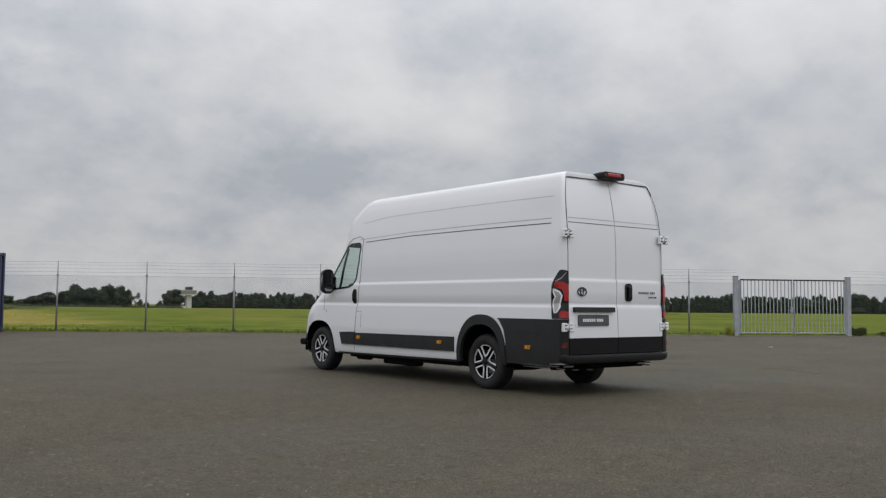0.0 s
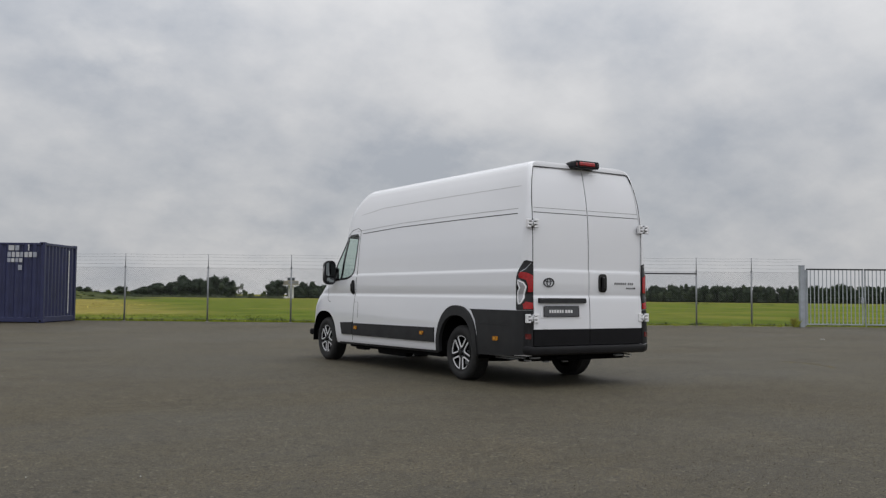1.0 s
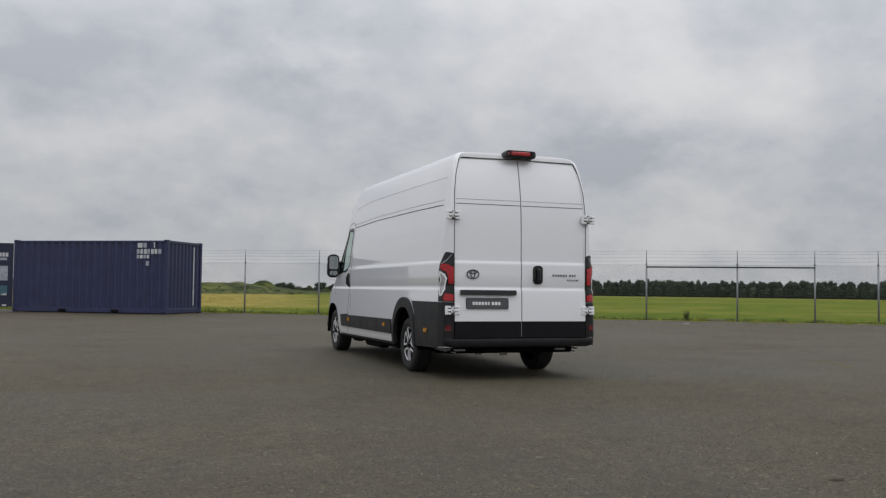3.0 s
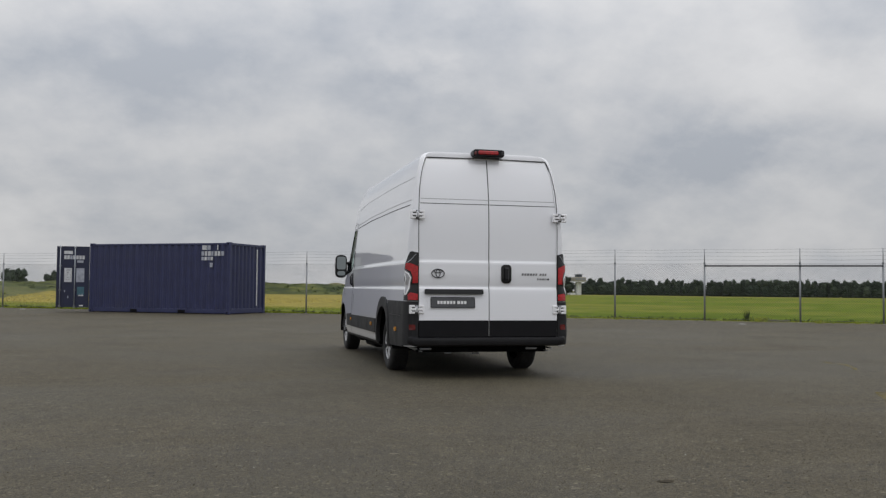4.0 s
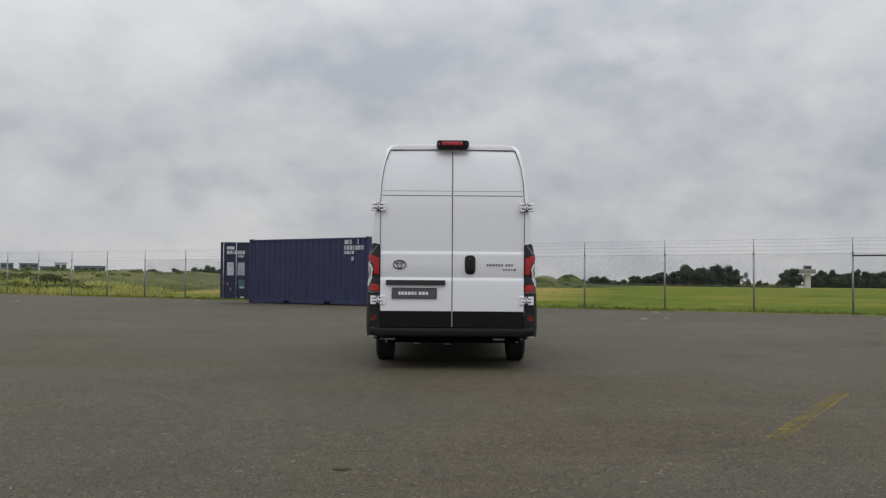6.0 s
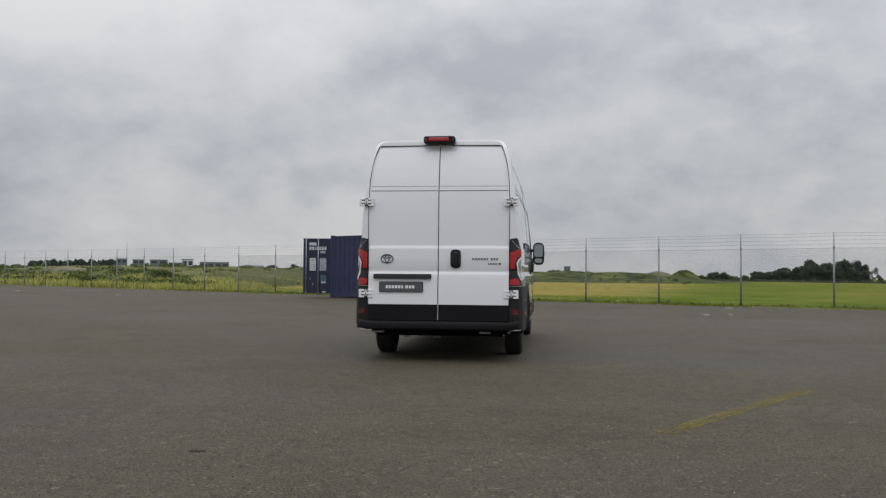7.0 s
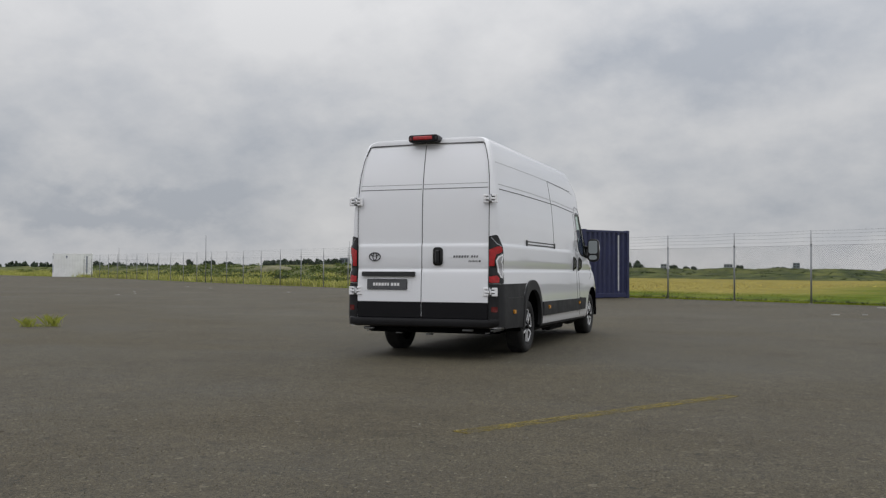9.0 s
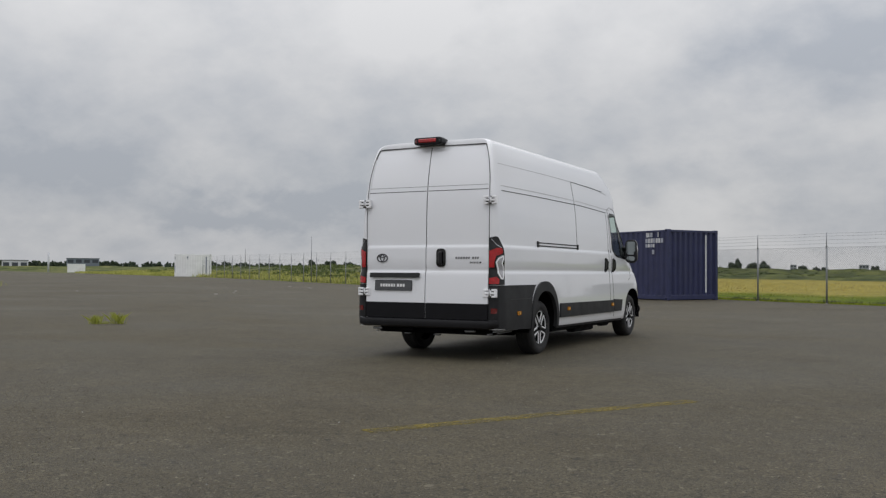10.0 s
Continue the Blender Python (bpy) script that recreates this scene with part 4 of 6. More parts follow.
    step.add([Vector((x, y, z)) for x in (-0.86, 0.86) for y, z in ((-0.035, 0.485), (0.03, 0.492))], [(0, 2, 3, 1)])
    part("rear_bumper", step, BLACK_PLASTIC, van, "black plastic rear step bumper")
    # high brake lamp
    lamp = Geo()
    rings = []
    for y, k, kz in ((0.03, 0.93, 0.8), (0.035, 1.0, 1.0), (0.12, 1.0, 1.0), (0.20, 0.96, 0.85), (0.30, 0.85, 0.4)):
        rings.append([Vector((x, y, z)) for x, z in rounded(0, 2.674, 0.385 * k, 0.088 * kz, 0.030 * kz, 4)])
    m = len(rings[0])
    for i in range(len(rings) - 1):
        lamp.add(rings[i] + rings[i + 1], [(j, (j + 1) % m, m + (j + 1) % m, m + j) for j in range(m)])
    lamp.add(rings[0], [tuple(range(m))])
    bl = part("brake_lamp", lamp, BLACK_TRIM, van, "high-level brake lamp with a black housing")
    part("lens", Geo().box((-0.008, 0.027, 2.678), (0.25, 0.02, 0.046), bev=0.009), RED_LENS, bl, "red lens")
    for x in (-0.165, 0.165):
        part("side_lens", Geo().box((x, 0.030, 2.670), (0.03, 0.014, 0.04), bev=0.006), DARK_RED if x < 0 else GLOSS_BLACK, bl)


def press(z):
    """The doors' pressed band: a step in at its top and its foot."""
    z1 = (0.5, 0.68, 0.9, 1.04, 1.06, 1.078, 1.10, 1.16, 1.36, 1.372, 1.386, 1.40)
    d = (0.024, 0.024, 0.018, 0.008, 0.003, -0.006, -0.003, 0.002, 0.001, -0.003, -0.010, -0.011)
    return float(np.interp(z, z1, d)) - 0.002


def hinge(van, sg, z):
    """A folding hinge: two forked plates on a dark seat with a knuckle between them."""
    x0 = 0.876
    part("hinge_seat", Geo().box((sg * x0, -0.006, z), (0.17, 0.014, 0.098), bev=0.004), SEAL, van)
    g = Geo()
    for k in (-1, 1):
        g.box((sg * (x0 + k * 0.072), -0.016, z), (0.030, 0.036, 0.102), bev=0.006)
        for dz in (0.038, -0.038):
            g.box((sg * (x0 + k * 0.046), -0.018, z + dz), (0.050, 0.036, 0.025), bev=0.005)
        g.box((sg * (x0 + k * 0.038), -0.024, z), (0.058, 0.032, 0.026), bev=0.005)
    g.box((sg * x0, -0.026, z), (0.030, 0.032, 0.070), bev=0.007)
    h = part("hinge", g, HINGE_WHITE, van, "white painted door hinge")
    part("hinge_pin", Geo().tube([(sg * x0, -0.036, z - 0.052), (sg * x0, -0.036, z + 0.052)], 0.009, 8), STEEL, h, smooth=True)


def tail_lamp(van, sg):
    cf = corner_fn(sg)
    house = [(0.0096, 0.912), (0.212, 0.912), (0.222, 1.18), (0.216, 1.29), (0.196, 1.345), (0.112, 1.478), (0.085, 1.487), (0.0096, 1.470)]
    lamp = part("tail_lamp", skin(Geo(), dense(house, 0.04), [], cf, 0.014, 0.02, h=0.035), GLOSS_BLACK, van, "tall tail lamp in a black housing", smooth=40)
    up = [(0.0176, 1.118), (0.070, 1.118), (0.072, 1.19), (0.092, 1.255), (0.165, 1.285), (0.176, 1.320), (0.150, 1.352), (0.088, 1.345), (0.0176, 1.31)]
    part("lens", skin(Geo(), dense(up, 0.03), [], cf, 0.021, 0.006, h=0.03), RED_LENS, lamp, "red stop lens")
    cl = [(0.104, 1.05), (0.146, 0.978), (0.182, 0.972), (0.194, 1.05), (0.190, 1.12), (0.168, 1.165), (0.192, 1.215), (0.194, 1.262), (0.168, 1.268), (0.108, 1.232), (0.084, 1.18), (0.098, 1.11)]
    part("lens", skin(Geo(), dense(cl, 0.03), [], cf, 0.020, 0.006, h=0.03), CLEAR_LENS, lamp, "clear reversing lens")
    part("light_guide", stroke(Geo(), dense([(0.114, 1.055), (0.150, 0.990), (0.176, 0.985), (0.184, 1.05), (0.180, 1.12), (0.160, 1.165), (0.182, 1.22), (0.182, 1.252), (0.120, 1.226), (0.094, 1.18), (0.108, 1.11), (0.114, 1.055)], 0.03, False), cf, 0.015, 0.0215, 0.004), HINGE_WHITE, lamp, "pale light guide", smooth=False)
    lo = [(0.0176, 0.922), (0.122, 0.922), (0.128, 0.975), (0.098, 1.008), (0.0176, 0.992)]
    part("lens", skin(Geo(), dense(lo, 0.03), [], cf, 0.021, 0.006, h=0.03), RED_LENS, lamp, "red tail lens")
    part("seam_line", stroke(Geo(), dense([(0.036, 1.455), (0.096, 1.385), (0.16, 1.35)], 0.04, False), cf, 0.008, 0.0165), STEEL, lamp, smooth=False)


def wheel(van, sg, y, dual=False):
    m = pose(sg * 0.955, y, HUB_Z) @ Matrix.Diagonal((sg, 1, 1, 1))
    g = Geo()
    w = 0.205
    prof = [(0.225, -0.035), (0.232, 0.0), (0.25, 0.012), (0.29, 0.014), (0.325, 0.004), (0.343, -0.018), (0.347, -0.05), (0.347, -w + 0.04), (0.335, -w), (0.29, -w - 0.01), (0.225, -w)]
    g.lathe(prof, 48, m)
    tyre = part("tyre", g, RUBBER, van, "black rubber van tyre", smooth=40)
    tread = Geo()
    for k in range(60):
        t = 2 * math.pi * k / 60
        for h0, h1 in ((-0.03, -0.075), (-0.085, -0.125), (-0.135, -0.18)):
            a, b = t, t + 0.075
            vs = [m @ Vector((h, r * math.cos(q), r * math.sin(q))) for q in (a, b) for h in (h0, h1) for r in (0.345, 0.351)]
            tread.add(vs, [(0, 1, 3, 2), (4, 6, 7, 5), (0, 4, 5, 1), (2, 3, 7, 6), (1, 5, 7, 3)])
    part("tread", tread, RUBBER, tyre, smooth=False)
    rim = Geo()
    rim.lathe([(0.230, -0.012), (0.233, 0.004), (0.224, 0.006), (0.214, -0.006), (0.205, -0.05), (0.20, -0.12), (0.0, -0.12)], 40, m)
    wh = part("rim", rim, RIM_DARK, van, "two-tone alloy wheel rim with five twin spokes", smooth=40)
    part("rim_lip", Geo().lathe([(0.232, 0.002), (0.231, 0.0075), (0.222, 0.0075), (0.220, 0.001)], 40, m), RIM_DARK, wh, smooth=40)
    part("brake_disc", Geo().lathe([(0.15, -0.10), (0.15, -0.085), (0.07, -0.085), (0.0, -0.07)], 28, m), STEEL, wh, smooth=40)
    for k in range(5):
        t = 2 * math.pi * k / 5 + 0.35
        rad = lambda r, s, h: m @ Vector((h, r * math.cos(t) - s * math.sin(t), r * math.sin(t) + s * math.cos(t)))
        web = Geo()
        o = [(0.04, 0.0), (0.062, -0.030), (0.10, -0.052), (0.165, -0.105), (0.200, -0.115), (0.205, -0.088), (0.17, -0.078), (0.115, -0.042), (0.085, -0.022), (0.078, 0.0),
             (0.085, 0.022), (0.115, 0.042), (0.17, 0.078), (0.205, 0.088), (0.200, 0.115), (0.165, 0.105), (0.10, 0.052), (0.062, 0.030)]
        web.prism(o, lambda r, s, d: rad(r, s, -0.014 + d), 0.035)
        sp = part("spoke", web, RIM_DARK, wh)
        loop = [(0.070, 0.0), (0.082, 0.022), (0.118, 0.046), (0.172, 0.082), (0.200, 0.096), (0.216, 0.108), (0.218, 0.0)]
        loop = loop + [(r, -s) for r, s in loop[-2:0:-1]] + loop[:2]
        part("spoke_face", stroke(Geo(), dense(loop[:6], 0.03, False), lambda r, s, o: rad(r, s, -0.010 + o), 0.0165, 0.004, 0.012), ALLOY, sp, "machined silver face", smooth=False)
        part("spoke_face", stroke(Geo(), dense([(r, -s) for r, s in loop[:6]], 0.03, False), lambda r, s, o: rad(r, s, -0.010 + o), 0.0165, 0.004, 0.012), ALLOY, sp, "machined silver face", smooth=False)
        arc = [(0.212 * math.cos(q), 0.212 * math.sin(q)) for q in (-0.43 + 0.86 * k2 / 10 for k2 in range(11))]
        part("spoke_face", stroke(Geo(), arc, lambda r, s, o: rad(r, s, -0.008 + o), 0.012, 0.004, 0.012), ALLOY, sp, "machined silver face", smooth=False)
        part("wheel_bolt", Geo().tube([rad(0.055, 0.0, -0.02), rad(0.055, 0.0, 0.004)], 0.010, 6), STEEL, wh)
    part("hub_cap", Geo().lathe([(0.036, -0.02), (0.036, 0.006), (0.028, 0.014), (0.0, 0.016)], 20, m), RIM_DARK, wh, smooth=40)


def van_under(van):
    part("floor_pan", Geo().box((0, 3.2, 0.43), (1.86, 5.9, 0.10), bev=0.02), UNDER, van, "black underbody")
    part("battery_tray", Geo().box((0, 3.1, 0.31), (1.30, 2.3, 0.16), bev=0.03), UNDER, van)
    part("front_cradle", Geo().box((0, 5.35, 0.33), (1.16, 1.0, 0.16), bev=0.04), UNDER, van)
    part("front_valance", Geo().box((0, 6.03, 0.30), (1.5, 0.36, 0.12), bev=0.04), BLACK_PLASTIC, van)
    for sg in (1, -1):
        part("sill_rail", Geo().box((sg * 0.88, 3.25, 0.285), (0.07, 2.7, 0.06), bev=0.012), UNDER, van)
        part("jack_mount", Geo().box((sg * 0.84, 4.3, 0.255), (0.10, 0.34, 0.07), bev=0.02), UNDER, van)
        part("side_tray", Geo().box((sg * 0.80, 3.35, 0.235), (0.14, 0.85, 0.09), bev=0.025), UNDER, van)
        part("leaf_spring", Geo().tube([(sg * 0.56, 0.42, 0.36), (sg * 0.56, 0.9, 0.28), (sg * 0.56, 1.36, 0.25), (sg * 0.56, 2.0, 0.34)], 0.03, 6), UNDER, van, smooth=True)
        part("damper", Geo().tube([(sg * 0.60, 1.20, 0.30), (sg * 0.62, 1.05, 0.55)], 0.03, 8), UNDER, van, smooth=True)
        part("side_bracket", Geo().box((sg * 0.84, 0.52, 0.345), (0.03, 0.70, 0.014)), STEEL, van, "bare steel bracket")
        part("side_brace", Geo().box((sg * 0.78, 0.48, 0.315), (0.02, 0.7, 0.012)), STEEL, van)
    part("rear_axle", Geo().tube([(-0.72, 1.357, 0.30), (0.72, 1.357, 0.30)], 0.055, 10), UNDER, van, smooth=True)
    part("cross_beam", Geo().box((0.0, 0.30, 0.335), (1.62, 0.10, 0.08), bev=0.015), UNDER, van)
    part("tow_plate", Geo().box((-0.33, 0.12, 0.345), (0.20, 0.06, 0.03), bev=0.006), UNDER, van)
    for x in (-0.74, 0.56):
        part("mount_bracket", Geo().box((x, 0.10, 0.35), (0.14, 0.05, 0.03), bev=0.01), STEEL, van)
    part("sensor", Geo().box((-0.42, 0.30, 0.285), (0.08, 0.05, 0.02), bev=0.006), STEEL, van)
    part("sensor", Geo().box((-0.05, 0.40, 0.27), (0.09, 0.05, 0.02), bev=0.006), STEEL, van)


def van_cab(van):
    part("bulkhead", Geo().box((0, 4.06, 1.25), (1.80, 0.04, 1.70), bev=0.01), CABIN, van, "dark cab bulkhead")
    part("cab_floor", Geo().box((0, 4.8, 0.62), (1.84, 1.5, 0.05)), CABIN, van)
    part("dashboard", Geo().box((0, 5.33, 1.08), (1.72, 0.42, 0.34), bev=0.08), CABIN, van)
    part("headlining", Geo().box((0, 4.45, 2.06), (1.62, 0.80, 0.03), bev=0.01), CABIN, van)
    for x in (-0.55, 0.0, 0.52):
        part("seat_base", Geo().box((x, 4.55, 0.95), (0.46, 0.50, 0.16), bev=0.05), CABIN, van)
        part("seat_back", Geo().box((x, 4.27, 1.28), (0.44, 0.14, 0.62), bev=0.05), CABIN, van)
        part("headrest", Geo().box((x, 4.25, 1.68), (0.26, 0.10, 0.18), bev=0.04), CABIN, van)
    wheel_pts = [(-0.55 + 0.19 * math.cos(t), 4.98 + 0.09 * math.sin(t), 1.22 + 0.17 * math.sin(t)) for t in (2 * math.pi * i / 20 for i in range(21))]
    part("steering_wheel", Geo().tube(wheel_pts, 0.016, 6, cap=False), CABIN, van, smooth=True)


def build_van():
    van = thing("cargo_van", (0, 0, 0), "long white high-roof cargo van with dark grey lower trim", "van")
    van_body(van)
    van_sides(van)
    van_rear(van)
    for y in HUB_Y:
        for sg in (1, -1):
            wheel(van, sg, y)
    van_under(van)
    van_cab(van)
    return van


build_van()

# ---------------------------------------------------------------- ground
FENCE_O, FENCE_D = Vector((0.09, 24.15)), Vector((2.407, -1.572))
STEP = FENCE_D.length
ALONG = FENCE_D.normalized()
OUTWARD = Vector((-ALONG.y, ALONG.x))


def smooth01(t):
    t = min(1.0, max(0.0, t))
    return t * t * (3 - 2 * t)


def rise(n, s=0.0):
    """The apron climbs a little towards the fence, and along it away from the gate."""
    return (0.075 + 0.22 * smooth01((-s - 15) / 70)) * smooth01((n + 13) / 11)


def by_fence(s, n, z=None):
    """A place s metres along the fence line and n metres beyond it; on the apron where no height is given."""
    p = FENCE_O + ALONG * s + OUTWARD * n
    return Vector((p.x, p.y, rise(n, s) if z is None else z))


def fence_sn(x, y):
    d = Vector((x, y)) - FENCE_O
    return d.dot(ALONG), d.dot(OUTWARD)


def on_apron(x, y):
    s, n = fence_sn(x, y)
    return (x, y, rise(n, s))


def land(x, y):
    """The land's height: level by the apron, falling gently away beyond it."""
    s, n = fence_sn(x, y)
    return -0.03 + rise(n, s) - 0.3 * smooth01(-n / 2) - 3.0 * smooth01((n - 60) / 560) - 1.6 * smooth01((n - 620) / 400)


def ground_sheet():
    ss = [-3000, -1500, -800, -500, -350, -250, -180, -130, -100, -75, -50, -30, -10, 10, 30, 50, 75, 100, 140, 200, 280, 400, 600, 1000, 1800, 3000]
    ns = [-2500, -1000, -400, -100, -30, -12, -6, -2, 0.0, 6, 15, 30, 45, 60, 80, 100, 125, 150, 175, 200, 240, 290, 350, 420, 500, 580, 660, 760, 880, 1000, 1600, 2800]
    g = Geo()
    vs = []
    for n in ns:
        for s in ss:
            p = by_fence(s, n)
            vs.append((p.x, p.y, land(p.x, p.y)))
    w = len(ss)
    g.add(vs, [(j * w + i, j * w + i + 1, (j + 1) * w + i + 1, (j + 1) * w + i) for j in range(len(ns) - 1) for i in range(w - 1)])
    solid("ground", g, MEADOW, "flat green meadow with a dry golden stretch, reaching the horizon", kind="structure", smooth=True)


def apron_sheet():
    rnd = random.Random(4)
    ss = [-420, -380, -340, -300, -260, -220, -190, -160, -130] + [-110 + 6 * i for i in range(26)] + [60, 80, 110, 140]
    ns = [-260, -120, -60, -30, -14, -12, -10, -8, -6, -4, -2.5, -1, 0.0]
    vs = []
    for n in ns:
        for q in ss:
            vs.append(by_fence(q, n + (rnd.uniform(-0.12, 0.12) if n == 0 else 0), rise(n, q)))
    w, k = len(ss), len(ns) - 1
    g = Geo().add(vs, [(j * w + i, j * w + i + 1, (j + 1) * w + i + 1, (j + 1) * w + i) for j in range(k) for i in range(w - 1)])
    rim = vs[k * w:]
    g.add(rim + [p - Vector((0, 0, 0.12)) for p in rim], [(i, i + 1, w + i + 1, w + i) for i in range(w - 1)])
    solid("road", g, ASPHALT, "wide worn grey asphalt apron with faint stains", kind="structure", smooth=25)


ground_sheet()
apron_sheet()

def hills(name, s0, s1, n0, n1, ds, dn, height, mat, label, seed):
    """A rough bank: height(s, n) over its base."""
    g = Geo()
    ss, ns = np.arange(s0, s1 + ds, ds), np.arange(n0, n1 + dn, dn)
    vs = []
    for j, n in enumerate(ns):
        for i, s in enumerate(ss):
            p = by_fence(float(s), float(n))
            edge = min(1, min(i, len(ss) - 1 - i) / 4) * min(1, min(j, len(ns) - 1 - j) / 2)
            lump = noise.noise(Vector((s * 0.09 + seed, n * 0.11, seed))) + 0.5 * noise.noise(Vector((s * 0.3, n * 0.3, seed)))
            vs.append((p.x, p.y, land(p.x, p.y) - 0.05 + edge * height(float(s), float(n), lump)))
    w = len(ss)
    g.add(vs, [(j * w + i, j * w + i + 1, (j + 1) * w + i + 1, (j + 1) * w + i) for j in range(len(ns) - 1) for i in range(w - 1)])
    return solid(name, g, mat, label, "bank", kind="stuff", smooth=True)


def left_bank(s, n, lump):
    here = smooth01((-17 - 0.85 * n - s) / 14)
    rise = 1.38 * smooth01((n - 2) / 26) + 0.9 * smooth01((n - 35) / 120)
    return max(0.0, (0.1 + rise * (1 + 0.25 * lump)) * here)


def end_bank(s, n, lump):
    return max(0.0, 2.3 * (1 + 0.3 * lump) * smooth01((-424 - s) / 40))


def far_mounds(s, n, lump):
    return max(0.0, (0.30 + (1.05 + 0.55 * lump + 0.7 * noise.noise(Vector((s * 0.16, n * 0.05, 2.0))) + 0.25 * noise.noise(Vector((s * 0.7, n * 0.4, 6.0)))) * smooth01(1 - abs(n - 98) / 26)) * smooth01((-34 - s) / 14))


hills("grass_bank", -420, -3, 0.6, 78, 2.6, 2.2, left_bank, ROUGH, "rough grassy bank behind the wire fence", 3.0)
hills("grass_bank", -560, -422, -300, 90, 5.0, 8.0, end_bank, ROUGH, "far grassy bank at the apron's end", 5.0)
hills("grass_bank", -140, -12, 72, 126, 0.8, 1.6, far_mounds, MOUND, "low green mounds beyond the dry field", 9.0)


def mound(at, size, mat, label):
    g = Geo()
    n, m = 26, 9
    vs = [(0, 0, size[2])]
    for j in range(1, m + 1):
        for i in range(n):
            t = 2 * math.pi * i / n
            r = j / m * (1 + 0.12 * noise.noise(Vector((math.cos(t) * 2 + at[0], math.sin(t) * 2, at[1]))))
            z = size[2] * (1 - (j / m) ** 2.2) ** 0.9 * (1 + 0.07 * noise.noise(Vector((r * 4, t * 2, at[0]))))
            vs.append((r * size[0] * math.cos(t), r * size[1] * math.sin(t), z - (0.3 if j == m else 0)))
    g.add(vs, [(0, 1 + i, 1 + (i + 1) % n) for i in range(n)])
    g.f += [(1 + (j - 1) * n + i, 1 + j * n + i, 1 + j * n + (i + 1) % n, 1 + (j - 1) * n + (i + 1) % n) for j in range(1, m) for i in range(n)]
    return solid("mound", g, mat, label, "mound", smooth=True, at=at)


def afar(az, dist, z=None):
    """A place that far off, at a bearing in degrees clockwise from +y."""
    x, y = -2 + dist * math.sin(radians(az)), -9 + dist * math.cos(radians(az))
    return (x, y, land(x, y) if z is None else z)


mound(afar(-28.24, 95, 1.05), (3.0, 2.4, 0.55), SAND, "sandy mound with sparse grass")
mound(afar(6.93, 296, -0.95), (6.4, 6.0, 3.5), SAND, "low pale sandy mound")
mound(afar(8.45, 300, -1.0), (5.8, 6.0, 4.0), MOUND, "rounded green grassy mound")

# ---------------------------------------------------------------- plants


def blades(name, count, place, height, width, mat, label, seed, lean=0.28, root=False):
    """Grass: count single blades, each a bent sliver."""
    r = np.random.RandomState(seed)
    v, f = ([(0.0, 0.0, -0.03)], []) if root else ([], [])
    for i in range(count):
        x, y, z = place(r)
        h, a = height * r.uniform(0.5, 1.25), r.uniform(0, 2 * math.pi)
        w = width * r.uniform(0.6, 1.4)
        lx, ly = r.normal(0, lean) * h, r.normal(0, lean) * h
        cx, cy = math.cos(a) * w, math.sin(a) * w
        n = len(v)
        v += [(x - cx, y - cy, z), (x + cx, y + cy, z), (x + lx * 0.4 - cx * 0.6, y + ly * 0.4 - cy * 0.6, z + h * 0.6), (x + lx, y + ly, z + h)]
        f += [(n, n + 1, n + 2), (n + 2, n + 1, n + 3)]
        if root:
            f.append((0, n + 1, n))
    me = bpy.data.meshes.new(name)
    me.from_pydata(v, [], f)
    me.materials.append(mat)
    return tagged(new(name, me), label, "grass", kind="stuff")


def strip(s0, s1, n0, n1, lift=0.0, clump=0.0):
    def place(r):
        s, n = r.uniform(s0, s1), n0 + (n1 - n0) * r.uniform() ** 1.7
        if clump and noise.noise(Vector((s * 0.5, n * 0.8, 4.0))) < clump * r.uniform(-1, 1):
            n = n0 + (n1 - n0) * r.uniform() * 0.5
        p = by_fence(s, n)
        return p.x, p.y, land(p.x, p.y) + lift
    return place


def tufts(r):
    """Clumps of coarse weeds, gathered round spots a step apart."""
    k = r.randint(0, 150)
    s, n = -22 + 80 * ((k * 0.618034) % 1.0), 0.15 + 0.9 * ((k * 0.4142) % 1.0) ** 2
    p = by_fence(s + r.normal(0, 0.16), n + abs(r.normal(0, 0.10)))
    return p.x, p.y, land(p.x, p.y)


def on_bank(r):
    n = 0.4 + 34 * r.uniform() ** 1.4
    s = -19 - 0.85 * n - 170 * r.uniform() ** 1.5
    p = by_fence(s, n)
    return p.x, p.y, land(p.x, p.y) - 0.05 + left_bank(s, n, 0.0) * 0.9


def bank_foot(r):
    n = 0.3 + 13 * r.uniform() ** 1.5
    s = -18 - 0.85 * n - 170 * r.uniform() ** 1.5
    if noise.noise(Vector((s * 0.16, n * 0.25, 12.0))) < -0.12:
        n *= 0.3
    p = by_fence(s, n)
    return p.x, p.y, land(p.x, p.y) - 0.05 + left_bank(s, n, 0.0) * 0.9


def dock_place(r):
    s, n = r.uniform(-50, -9), 12 + 26 * r.uniform()
    if noise.noise(Vector((s * 0.35, n * 0.2, 7.0))) < 0.12:
        s, n = r.uniform(-50, -9), 18 + 34 * r.uniform()
    p = by_fence(s, n)
    return p.x, p.y, land(p.x, p.y) + 0.03


